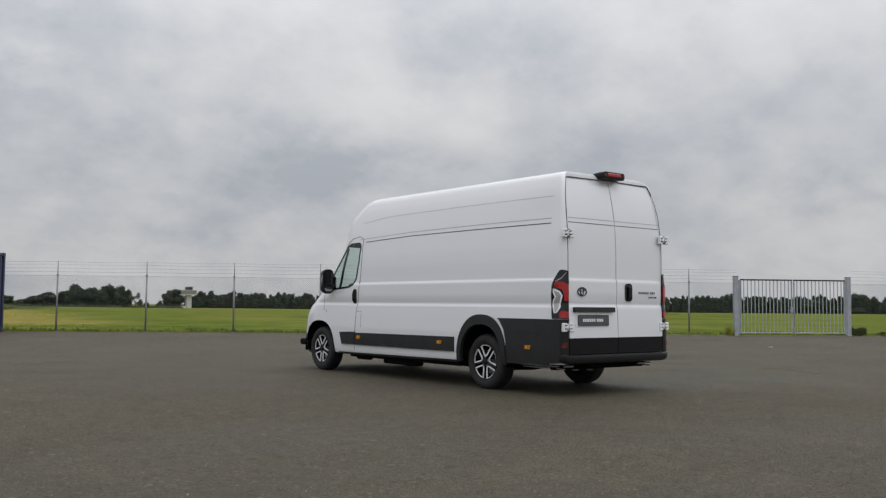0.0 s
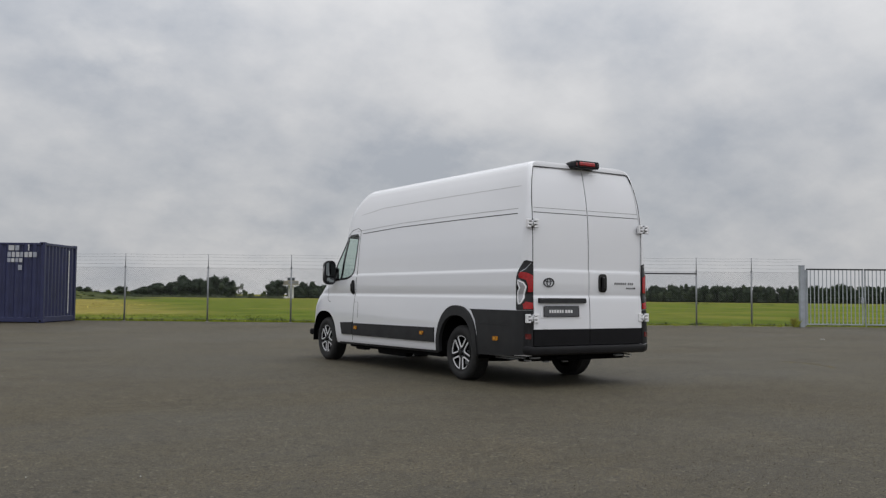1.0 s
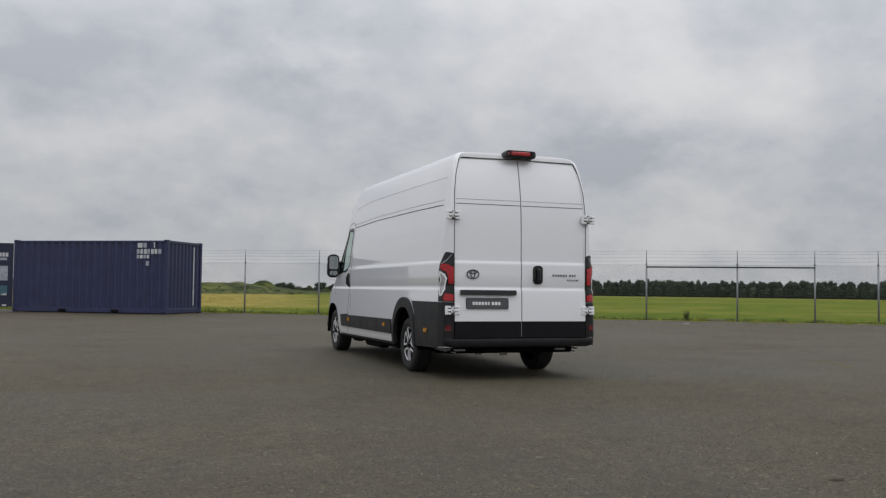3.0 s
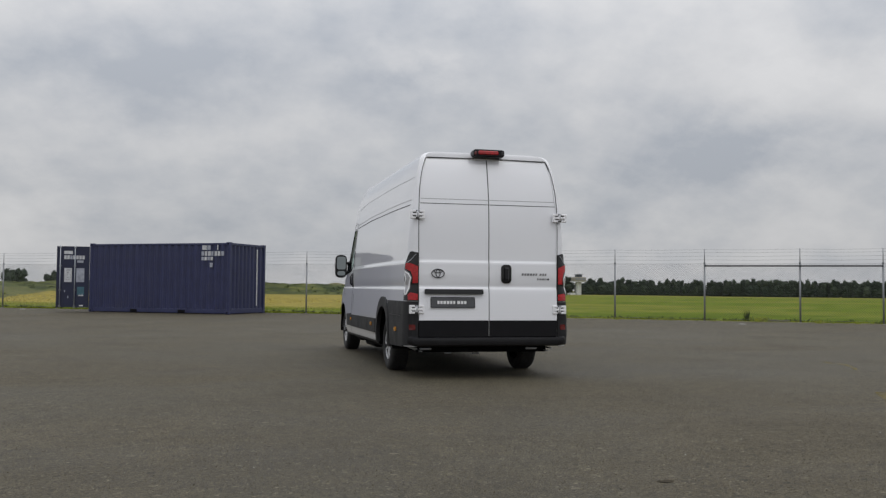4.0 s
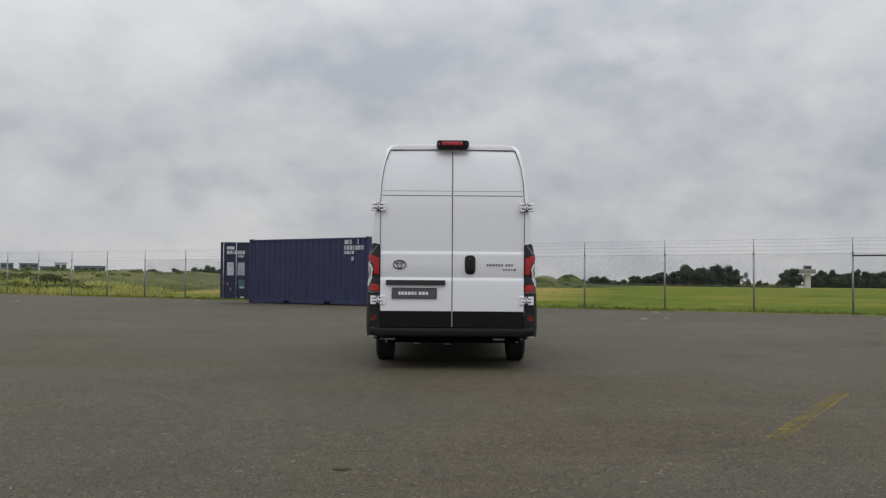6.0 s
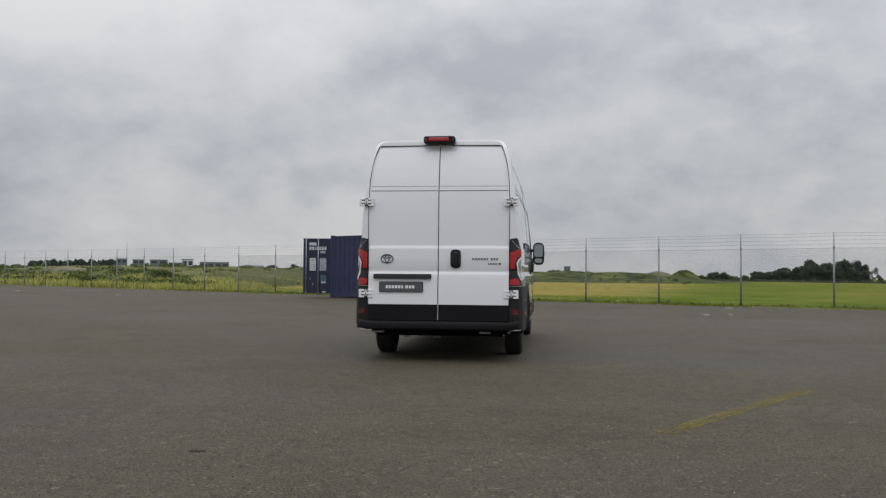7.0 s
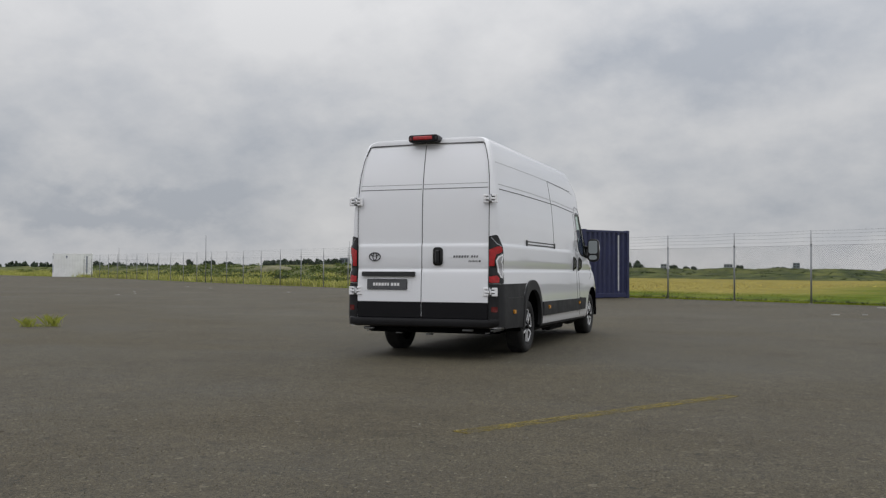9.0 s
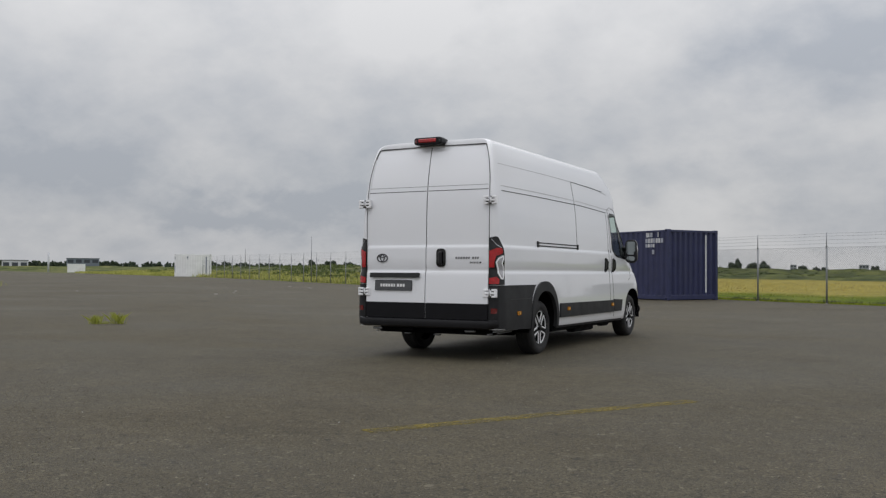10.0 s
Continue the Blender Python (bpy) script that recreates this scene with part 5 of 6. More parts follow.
blades("verge_grass", 22000, strip(-24, 60, -0.04, 0.9, clump=0.6), 0.10, 0.013, BLADES, "tufted green grass along the fence foot", 1)
blades("verge_tufts", 5200, tufts, 0.15, 0.012, BUSH, "dark weed tufts in the grass along the fence foot", 8, 0.4)
blades("meadow_grass", 5000, strip(-20, 70, 0.6, 3.5), 0.04, 0.018, BLADES, "short green meadow grass", 2)
blades("edge_grass", 2500, strip(-30, 4, 6.5, 11, 0.0), 0.05, 0.02, BLADES, "green grass running into the dry meadow", 5)
blades("dry_grass", 5000, strip(-50, -12, 12, 44, 0.0), 0.08, 0.025, BLADES_DRY, "dry golden grass stalks", 3)
blades("dock_weeds", 260, dock_place, 0.10, 0.025, DOCK, "brown dock weeds standing in the dry meadow", 6)
blades("tall_grass", 16000, on_bank, 0.22, 0.03, ROUGH_BLADES, "rough grass on the bank", 4)
blades("straw_grass", 30000, bank_foot, 0.38, 0.026, STRAW, "yellow-green grass along the foot of the bank", 7)


def weed_tuft(at, w, h, count, seed, label, mat=None, lean=0.36):
    r = np.random.RandomState(seed)

    def place(q):
        return r.normal(0, w * 0.45), r.normal(0, w * 0.28), 0.0
    ob = blades("weed_tuft", count, place, h, 0.004, mat or BLADES_WEED, label, seed, lean, True)
    ob.location = at
    ob["kind"], ob["category"], ob["group"] = "", "weed", "weeds on the apron"
    del ob["kind"]
    return ob


weed_tuft((-9.05, 2.92, 0), 0.17, 0.17, 85, 11, "yellow-green weed tuft growing through the asphalt")
weed_tuft((-8.70, 3.22, 0), 0.15, 0.2, 80, 12, "yellow-green weed tuft growing through the asphalt")
weed_tuft((-8.88, 3.05, 0), 0.18, 0.06, 60, 14, "low yellow-green weed tuft in the asphalt")
weed_tuft(on_apron(-45.6, 26.5), 1.2, 0.35, 400, 13, "broad weed tuft growing through the asphalt")
weed_tuft(tuple(by_fence(15.66, 0.2)), 0.07, 0.36, 60, 15, "upright dark weed at the fence foot", BUSH, 0.14)
weed_tuft(tuple(by_fence(16.09, 0.1)), 0.34, 0.17, 150, 17, "low yellow weed clump at the fence foot")
for k, (s, w, h) in enumerate(((17.8, 0.18, 0.10), (18.9, 0.12, 0.08), (20.6, 0.16, 0.12), (21.5, 0.4, 0.12), (22.4, 0.14, 0.09), (22.95, 0.08, 0.26), (25.6, 0.2, 0.06), (28.6, 0.3, 0.10), (29.9, 0.25, 0.12), (11.6, 0.2, 0.08))):
    weed_tuft(tuple(by_fence(s, -0.06)), w, h, 70, 100 + k, "small yellow-green weed at the fence foot")
weed_tuft(tuple(by_fence(22.9, -0.02)), 0.08, 0.3, 60, 16, "brown-green weed beside the gate post", DOCK, 0.16)


def bush(at, size, count, mat, label, seed, leaf=0.2, name="bush"):
    """A leafy clump of many small facets round a few stems."""
    ob = thing(name, at, label, "bush")
    r = np.random.RandomState(seed)
    stems = Geo()
    for _ in range(4):
        a = r.uniform(0, 6.28)
        stems.tube([(0, 0, -0.1), (0.3 * size[0] * math.cos(a), 0.3 * size[1] * math.sin(a), 0.6 * size[2])], [0.03 * size[2], 0.01 * size[2]], 5)
    part("stem", stems, BARK, ob)
    part("crown", leaf_cloud(r, [((0, 0, size[2] * 0.45), (size[0], size[1], size[2] * 0.55))] + [
        ((r.uniform(-0.6, 0.6) * size[0], r.uniform(-0.6, 0.6) * size[1], r.uniform(0.35, 0.75) * size[2]), tuple(k * r.uniform(0.35, 0.55) for k in size)) for _ in range(5)], count, leaf), mat, ob, smooth=False, fix=False)
    return ob


def heart(g, r, c, e):
    """The dense inside of a crown: an uneven ball of coarse facets."""
    n, m = 9, 5
    vs = [(c[0], c[1], c[2] + e[2] * 0.8)]
    for j in range(1, m):
        t = math.pi * j / m
        for i in range(n):
            a, k = 2 * math.pi * (i + 0.5 * (j % 2)) / n, r.uniform(0.66, 0.92)
            vs.append((c[0] + e[0] * k * math.sin(t) * math.cos(a), c[1] + e[1] * k * math.sin(t) * math.sin(a), c[2] + e[2] * k * math.cos(t)))
    vs.append((c[0], c[1], c[2] - e[2] * 0.8))
    fs = [(0, 1 + i, 1 + (i + 1) % n) for i in range(n)]
    fs += [(1 + j * n + i, 1 + (j + 1) * n + i, 1 + (j + 1) * n + (i + 1) % n, 1 + j * n + (i + 1) % n) for j in range(m - 2) for i in range(n)]
    last = 1 + (m - 1) * n
    fs += [(last, 1 + (m - 2) * n + (i + 1) % n, 1 + (m - 2) * n + i) for i in range(n)]
    g.add(vs, fs)


def leaf_cloud(r, lobes, count, leaf, dense_crown=False):
    """Small facets scattered through the shells of the lobes."""
    g = Geo()
    if dense_crown:
        for c, e in lobes:
            heart(g, r, c, e)
    tot = sum(l[1][0] * l[1][2] for l in lobes)
    for c, e in lobes:
        n = max(8, int(count * e[0] * e[2] / tot))
        d = r.normal(size=(n, 3))
        d /= np.linalg.norm(d, axis=1)[:, None]
        p = np.array(c) + d * np.array(e) * (r.uniform(0.45, 1.08, (n, 1)) ** 0.6)
        p[:, 2] = np.where(p[:, 2] < 0, np.abs(p[:, 2]) * 0.3, p[:, 2])
        a, b = r.normal(size=(n, 3)), r.normal(size=(n, 3))
        a *= leaf * r.uniform(0.6, 1.4, (n, 1)) / np.linalg.norm(a, axis=1)[:, None]
        b *= leaf * r.uniform(0.6, 1.4, (n, 1)) / np.linalg.norm(b, axis=1)[:, None]
        quads = np.stack((p - a, p + b, p + a, p - b), axis=1).reshape(-1, 3)
        g.add(quads.tolist(), [(4 * k, 4 * k + 1, 4 * k + 2, 4 * k + 3) for k in range(n)])
    return g


def tree(at, h, w, seed, mat, label, count=700, leaf=0.32, open_crown=False):
    """A trunk with limbs and a crown of many small clumps."""
    ob = thing("tree", at, label, "tree")
    r = np.random.RandomState(seed)
    wood = Geo().tube([(0, 0, -0.3), (0.05 * w, 0, 0.25 * h), (0.0, 0.04 * w, 0.6 * h), (0.02 * w, 0, 0.85 * h)], [0.035 * h, 0.028 * h, 0.016 * h, 0.006 * h], 7)
    lobes = [((0, 0, 0.5 * h), (0.38 * w, 0.38 * w, 0.40 * h)), ((0, 0, 0.2 * h), (0.46 * w, 0.46 * w, 0.2 * h))]
    for i in range(9):
        a, z = 2.4 * i + r.uniform(-0.4, 0.4), r.uniform(0.3, 0.84)
        q = 0.34 * w * (1 - 0.6 * abs(z - 0.45))
        end = (q * math.cos(a), q * math.sin(a), z * h)
        wood.tube([(0, 0, max(0.15, z - 0.25) * h), end], [0.012 * h, 0.004 * h], 5)
        k = r.uniform(0.16, 0.27)
        lobes.append((end, (k * w, k * w, k * h * 0.8)))
    part("trunk", wood, BARK, ob, smooth=True)
    if open_crown:
        lobes = [(c, tuple(0.6 * k for k in e)) for c, e in lobes[2:]]
    part("crown", leaf_cloud(r, lobes, count, leaf, not open_crown), mat, ob, smooth=False, fix=False)
    return ob


def woodland(name, az0, az1, d0, d1, spacing, h0, h1, mat, label, seed, leaf=0.45, per=150, slim=1.0):
    """A far wood as one sheet of crowns standing in rows."""
    r = np.random.RandomState(seed)
    g = Geo()
    az = az0
    while az < az1:
        for row in range(2):
            k = (az - az0) / (az1 - az0)
            p = afar(az + r.uniform(-0.2, 0.2), d0 + (d1 - d0) * k + row * 7 + r.uniform(-2, 2))
            h = r.uniform(h0, h1) * (1 + 0.16 * noise.noise(Vector((az * 0.35, seed, row))))
            w = slim * r.uniform(0.5, 0.75) * h
            lobes = [((p[0], p[1], p[2] + h * 0.34), (w * 0.6, w * 0.6, h * 0.36)), ((p[0], p[1], p[2] + h * 0.12), (w * 0.7, w * 0.5, h * 0.14))]
            for _ in range(5):
                a = r.uniform(0, 6.28)
                lobes.append(((p[0] + 0.3 * w * math.cos(a), p[1] + 0.3 * w * math.sin(a), p[2] + h * r.uniform(0.4, 0.84)), (w * 0.24, w * 0.24, h * 0.18)))
            cloud = leaf_cloud(r, [((c[0], c[1], c[2] - p[2]), e) for c, e in lobes], per, leaf, True)
            g.add([(v[0], v[1], v[2] + p[2]) for v in cloud.v], cloud.f)
        az += math.degrees(spacing / (d0 + (d1 - d0) * (az - az0) / (az1 - az0)))
    return solid(name, g, mat, label, "wood", kind="stuff", smooth=False, fix=False)


def scrub(name, count, place, size, mat, label, seed, leaf, per):
    """Low clumps of leaves spread over rough ground, as one thing nobody could count."""
    r = np.random.RandomState(seed)
    g = Geo()
    for _ in range(count):
        x, y, z = place(r)
        k = size * r.uniform(0.5, 1.3)
        c = leaf_cloud(r, [((0, 0, k * 0.3), (k, k, k * 0.42)), ((r.uniform(-1, 1) * k, r.uniform(-1, 1) * k, k * 0.25), (k * 0.7, k * 0.7, k * 0.35))], per, leaf)
        g.add([(v[0] + x, v[1] + y, v[2] + z) for v in c.v], c.f)
    return solid(name, g, mat, label, "scrub", kind="stuff", smooth=False, fix=False)


def on_mounds(r):
    s, n = r.uniform(-135, -30), r.uniform(75, 100)
    lump = noise.noise(Vector((s * 0.09 + 9.0, n * 0.11, 9.0))) + 0.5 * noise.noise(Vector((s * 0.3, n * 0.3, 9.0)))
    p = by_fence(s, n)
    return p.x, p.y, land(p.x, p.y) - 0.25 + far_mounds(s, n, lump)


def on_bank_top(r):
    n = r.uniform(6, 60)
    s = -26 - 0.85 * n - 150 * r.uniform()
    p = by_fence(s, n)
    lump = noise.noise(Vector((s * 0.09 + 3.0, n * 0.11, 3.0))) + 0.5 * noise.noise(Vector((s * 0.3, n * 0.3, 3.0)))
    return p.x, p.y, land(p.x, p.y) - 0.15 + left_bank(s, n, lump)


def thicket(r):
    """A spot of the bank where weeds stand together."""
    while True:
        n = 2.5 + 26 * r.uniform()
        s = -24 - 0.85 * n - 120 * r.uniform() ** 1.3
        if noise.noise(Vector((s * 0.07, n * 0.11, 31.0))) > 0.12:
            p = by_fence(s, n)
            return p.x, p.y, land(p.x, p.y) - 0.12 + left_bank(s, n, 0.0) * 0.95


def meadow_rim(r):
    return afar(r.uniform(7.5, 21.3), r.uniform(350, 385))


scrub("scrub", 750, on_mounds, 0.38, BUSH, "low dark scrub over the far mounds", 81, 0.10, 50)
scrub("scrub", 420, on_bank_top, 0.42, WEEDS, "low dark scrub over the grassy bank", 82, 0.07, 80)
scrub("scrub", 230, thicket, 0.7, WEEDS, "dark weed thickets in patches over the bank", 84, 0.09, 110)
scrub("scrub", 260, meadow_rim, 1.3, LEAVES_PALE, "pale low scrub before the far trees", 83, 0.2, 70)
woodland("far_wood", 22.3, 75, 690, 600, 3.3, 10.4, 12.8, LEAVES, "dark green row of trees along the meadow's far edge", 21, leaf=0.42, per=700, slim=0.85)
woodland("far_wood", -52, -14, 640, 700, 3.2, 5.0, 7.2, LEAVES, "dark far tree line on the horizon", 22, leaf=0.6, per=110)
woodland("far_wood", -85, -50, 520, 600, 2.6, 5.2, 6.6, LEAVES, "dark far tree line on the horizon", 23, leaf=0.6, per=110)
woodland("far_hedge", 3, 22.0, 760, 760, 8.0, 3.6, 5.6, BUSH, "low scrub along the meadow's far edge", 24, leaf=0.8, per=90)
woodland("far_wood", -12, 15, 720, 860, 6.0, 3.4, 6.2, LEAVES, "dark far tree line on the horizon", 25, leaf=0.7, per=90)

for i, (az, d, h, w) in enumerate(((13.92, 402, 6.3, 10.2), (13.19, 396, 4.9, 8.4), (14.73, 404, 6.9, 7), (15.4, 398, 10.0, 8), (16.1, 404, 8.3, 8), (16.96, 398, 9.5, 8.8), (17.63, 400, 9.4, 8.4), (18.13, 404, 7.7, 5.4),
                                   (20.93, 658, 11.2, 9), (21.35, 664, 13.6, 12.6), (62.26, 600, 12.6, 12), (59.85, 602, 10.4, 14))):
    tree(afar(az, d), h, w, 40 + i, LEAVES, "broad dark green tree at the meadow's far edge", 2600, 0.32)
tree(afar(18.68, 398), 6.7, 6.6, 60, LEAVES_PALE, "sparse pale tree at the meadow's far edge", 900, 0.2, True)
for az, d, h, w in ((-9.63, 603, 9.4, 7), (-9.4, 600, 11.6, 5.8), (-8.6, 600, 10.0, 8.5), (-7.95, 604, 10.6, 9), (-5.78, 606, 8.3, 5.5), (-5.04, 600, 8.0, 5.5), (-4.6, 604, 7.7, 5), (-1.94, 600, 8.0, 4.6), (0.06, 602, 7.1, 5), (0.5, 600, 7.8, 6.4),
                    (9.75, 700, 7.6, 10), (10.33, 704, 7.7, 8.6), (12.19, 700, 7.9, 10), (-17.29, 600, 8.8, 13), (-15.94, 603, 9.7, 7), (-14.7, 600, 9.4, 9), (-14.0, 604, 10.8, 9), (-13.4, 603, 9.4, 8), (-11.75, 600, 12.6, 9), (-11.2, 603, 13.0, 9),
                    (-30.2, 600, 9.4, 9), (-29.7, 604, 9.6, 8), (-29.13, 600, 10.4, 7), (-28.7, 603, 9.8, 6), (-28.3, 600, 10.2, 7), (-27.8, 603, 10.6, 7), (-27.35, 600, 10.4, 8), (-26.95, 603, 10.8, 7), (-26.55, 600, 10.5, 6), (-35.6, 600, 8.2, 5.2), (-34.4, 602, 8.0, 8.8), (-33.3, 600, 7.4, 7.4), (-30.8, 602, 9.0, 9)):
    tree(afar(az, d), h, w, int(200 - az * 7), LEAVES, "dark rounded tree on the far side of the field", 1300, 0.36)
bush(tuple(by_fence(27.75, 0.12)), (0.42, 0.2, 0.26), 900, BUSH, "low dark green bush beside the gate post", 76, 0.03)
bush(tuple(by_fence(28.7, 0.1)), (0.3, 0.2, 0.14), 500, BUSH, "low dark green weeds along the fence foot", 77, 0.025)
bush(tuple(by_fence(-38, 3.0, 0.0)), (0.8, 0.6, 0.7), 1500, BUSH, "dark green bush behind the fence", 71, 0.045)
bush(tuple(by_fence(-43, 12.0, 0.5)), (1.5, 1.1, 0.7), 1500, BUSH, "dark green bush on the grassy bank", 72, 0.06)
bush(afar(31.5, 120, -0.6), (3.2, 1.6, 0.6), 500, BUSH, "low green scrub in the meadow", 73, 0.12)
bush(afar(46, 130, -0.6), (3.4, 1.8, 0.7), 500, BUSH, "low green scrub in the meadow", 74, 0.12)
bush(afar(50, 125, -0.6), (3.0, 1.6, 0.6), 500, BUSH, "low green scrub in the meadow", 75, 0.12)

# ---------------------------------------------------------------- wire fence


FENCE_TURN = math.degrees(math.atan2(ALONG.y, ALONG.x))
fence = thing("wire_fence", tuple(by_fence(0, 0)), "galvanised chain-link fence topped with barbed wire", "fence", "", FENCE_TURN)


def fence_post(k):
    x = k * STEP
    p = part("fence_post", Geo().tube([(0, 0, -0.1), (0, 0, 1.87)], 0.029, 10), GALV, fence, "galvanised steel fence post", smooth=True)
    p.location = (x, 0, 0)
    part("post_cap", Geo().tube([(0, 0, 1.87), (0, 0, 1.89), (0, 0, 1.90)], [0.038, 0.038, 0.012], 10), GALV, p)
    part("extension", Geo().tube([(0, 0, 1.86), (0, 0, 2.33)], 0.014, 6), GALV, p, smooth=True)
    part("footing", Geo().lathe([(0.0, 0.02), (0.06, 0.012), (0.09, -0.03)], 9, Matrix.Rotation(-math.pi / 2, 4, "Y")), CONCRETE, p, smooth=False)
    return p


RIGHT = [0, 1, 2, 3, 4, 5, 6, 6.82, 7.47, 8.06]
LEFT = [-k - 0.045 for k in range(1, 28)]
BEYOND = [9.54, 10.6, 11.6, 12.6, 13.6, 14.6]
first = fence_post(0.0)
for k in RIGHT[1:-1] + LEFT + BEYOND[1:]:
    copy_thing(first, Matrix.Translation((k * STEP, 0, rise(0, k * STEP) - rise(0))))


def fence_bay(s0, s1, mesh_w=0.075):
    """Chain link between two posts, with its line wires and barbed wires."""
    w, lo, hi = s1 - s0, 0.06, 1.85
    g, t = Geo(), 0.0026 if mesh_w < 0.1 else 0.0014
    h, k = hi - lo, lo - hi
    while k < w:
        for sg in (1, -1):
            a0, a1 = max(0.0, k), min(w, k + h)
            if a1 - a0 < 0.02:
                continue
            z0, z1 = lo + (a0 - k), lo + (a1 - k)
            if sg < 0:
                z0, z1 = lo + hi - z0, lo + hi - z1
            y = 0.003 * sg
            g.add([(a0, y, z0 - t), (a0, y, z0 + t), (a1, y, z1 + t), (a1, y, z1 - t), (a0, y + 2 * t, z0), (a1, y + 2 * t, z1)], [(0, 1, 2, 3), (1, 4, 5, 2), (4, 0, 3, 5)])
        k += mesh_w
    bay = part("chain_link_panel", g, WIRE, fence, "grey chain-link mesh", smooth=False, fix=False)
    bay.location = (s0, 0, rise(0, s0) - rise(0))
    bay.rotation_euler = (0, math.atan2(rise(0, s0) - rise(0, s1), s1 - s0), 0)
    r = 0.003
    for z in (0.08, 1.85):
        part("line_wire", Geo().tube([(0, -0.03, z), (w / 2, -0.03, z - 0.008), (w, -0.03, z)], r, 4, False), WIRE, bay, smooth=False)
    for z in (1.98, 2.10, 2.22, 2.31):
        b = Geo().tube([(0, 0, z), (w / 2, 0, z - 0.02), (w, 0, z)], 0.0023, 4, False)
        for i in range(1, int(w / 0.2)):
            b.tube([(i * 0.2, -0.02, z - 0.03), (i * 0.2, 0.02, z + 0.01)], 0.002, 3, False)
        part("barbed_wire", b, WIRE, bay, smooth=False, fix=False)


for a, b in zip(RIGHT[:-1], RIGHT[1:]):
    fence_bay(a * STEP, b * STEP)
ends = [0.0] + LEFT
for i in range(len(LEFT)):
    fence_bay(ends[i + 1] * STEP, ends[i] * STEP, 0.075 if i < 6 else 0.15)
for a, b in zip(BEYOND[:-1], BEYOND[1:]):
    fence_bay(a * STEP, b * STEP)
for a, b in ((5, 6), (6, 6.82)):
    part("top_rail", Geo().tube([(a * STEP, -0.05, 1.78), (b * STEP, -0.05, 1.78)], 0.024, 8), RAIL_DARK, fence, "dark steel top rail", smooth=True)
solid("antenna_pole", Geo().tube([by_fence(-43.6, -0.3, 0.1), by_fence(-43.6, -0.3, 3.7)], [0.034, 0.024], 8), GALV, "tall thin steel pole by the fence", "pole", smooth=True)


def gate():
    turn = math.degrees(math.atan2(ALONG.y, ALONG.x))
    s0, s1 = 8.06 * STEP, 9.5 * STEP
    w = s1 - s0
    g = thing("metal_gate", by_fence(s0, 0.0), "double-leaf galvanised bar gate, closed, with square posts", "gate", "", turn)
    for x in (0.0, w):
        part("gate_post", Geo().box((x, 0, 1.02), (0.16, 0.16, 2.12), bev=0.012), GALV_GATE, g, "square galvanised gate post")
        part("post_cap", Geo().box((x, 0, 2.09), (0.18, 0.18, 0.02), bev=0.004), GALV_GATE, g)
        part("hinge_post", Geo().box((x + (0.11 if x == 0 else -0.11), -0.05, 1.0), (0.045, 0.05, 1.9), bev=0.006), GALV_GATE, g)
    for a, b in ((0.14, w / 2 - 0.02), (w / 2 + 0.02, w - 0.14)):
        leaf = part("gate_frame", Geo().box(((a + b) / 2, -0.05, 0.10), (b - a, 0.04, 0.045), bev=0.006)
                    .box((a + 0.025, -0.05, 1.02), (0.04, 0.045, 1.84), bev=0.006).box((b - 0.025, -0.05, 1.02), (0.04, 0.045, 1.84), bev=0.006), GALV_GATE, g, "welded gate leaf frame")
        part("top_bar", Geo().box(((a + b) / 2, -0.05, 1.965), (b - a, 0.05, 0.05), bev=0.006), RAIL_DARK, leaf, "dark top bar")
        n = 14
        bar = Geo().box((0, 0, 0), (0.024, 0.024, 1.82)).mesh("bar", GALV_GATE)
        for i in range(1, n):
            ob = new("bar", bar)
            ob.parent = leaf
            ob.location = (a + (b - a) * i / n, -0.05, 1.03)
    lock = part("lock_box", Geo().box((w / 2 - 0.07, -0.09, 0.92), (0.09, 0.07, 0.20), bev=0.008), GALV_GATE, g, "lock box")
    part("handle", Geo().tube([(w / 2 - 0.10, -0.14, 0.98), (w / 2 - 0.2, -0.14, 0.98)], 0.012, 6), RAIL_DARK, lock)
    part("drop_bolt", Geo().tube([(w / 2 + 0.05, -0.09, 0.02), (w / 2 + 0.05, -0.09, 0.9)], 0.012, 6), GALV_GATE, g)


gate()
kerb = Geo()
kerb.box((0, 0, 0.0), (11 * STEP, 0.20, 0.06), bev=0.02)
solid("kerb", kerb, SANDY, "sandy worn edging strip under the fence", "kerb", kind="structure", at=tuple(by_fence(8.6 * STEP, 0.06, 0.066)), turn=math.degrees(math.atan2(ALONG.y, ALONG.x)))

# ---------------------------------------------------------------- shipping containers


def corrugated(length, height, depth, pitch, m, geo):
    """A sheet with trapezoid ribs along x, standing on z = 0, outside facing -y."""
    n = max(1, round(length / pitch))
    p = length / n
    xs = []
    for i in range(n):
        x = i * p
        xs += [(x, 0), (x + p * 0.30, 0), (x + p * 0.5, depth), (x + p * 0.8, depth)]
    xs.append((length, 0))
    vs = [m @ Vector((x, y, z)) for z in (0, height) for x, y in xs]
    k = len(xs)
    return geo.add(vs, [(i, i + 1, k + i + 1, k + i) for i in range(k - 1)])


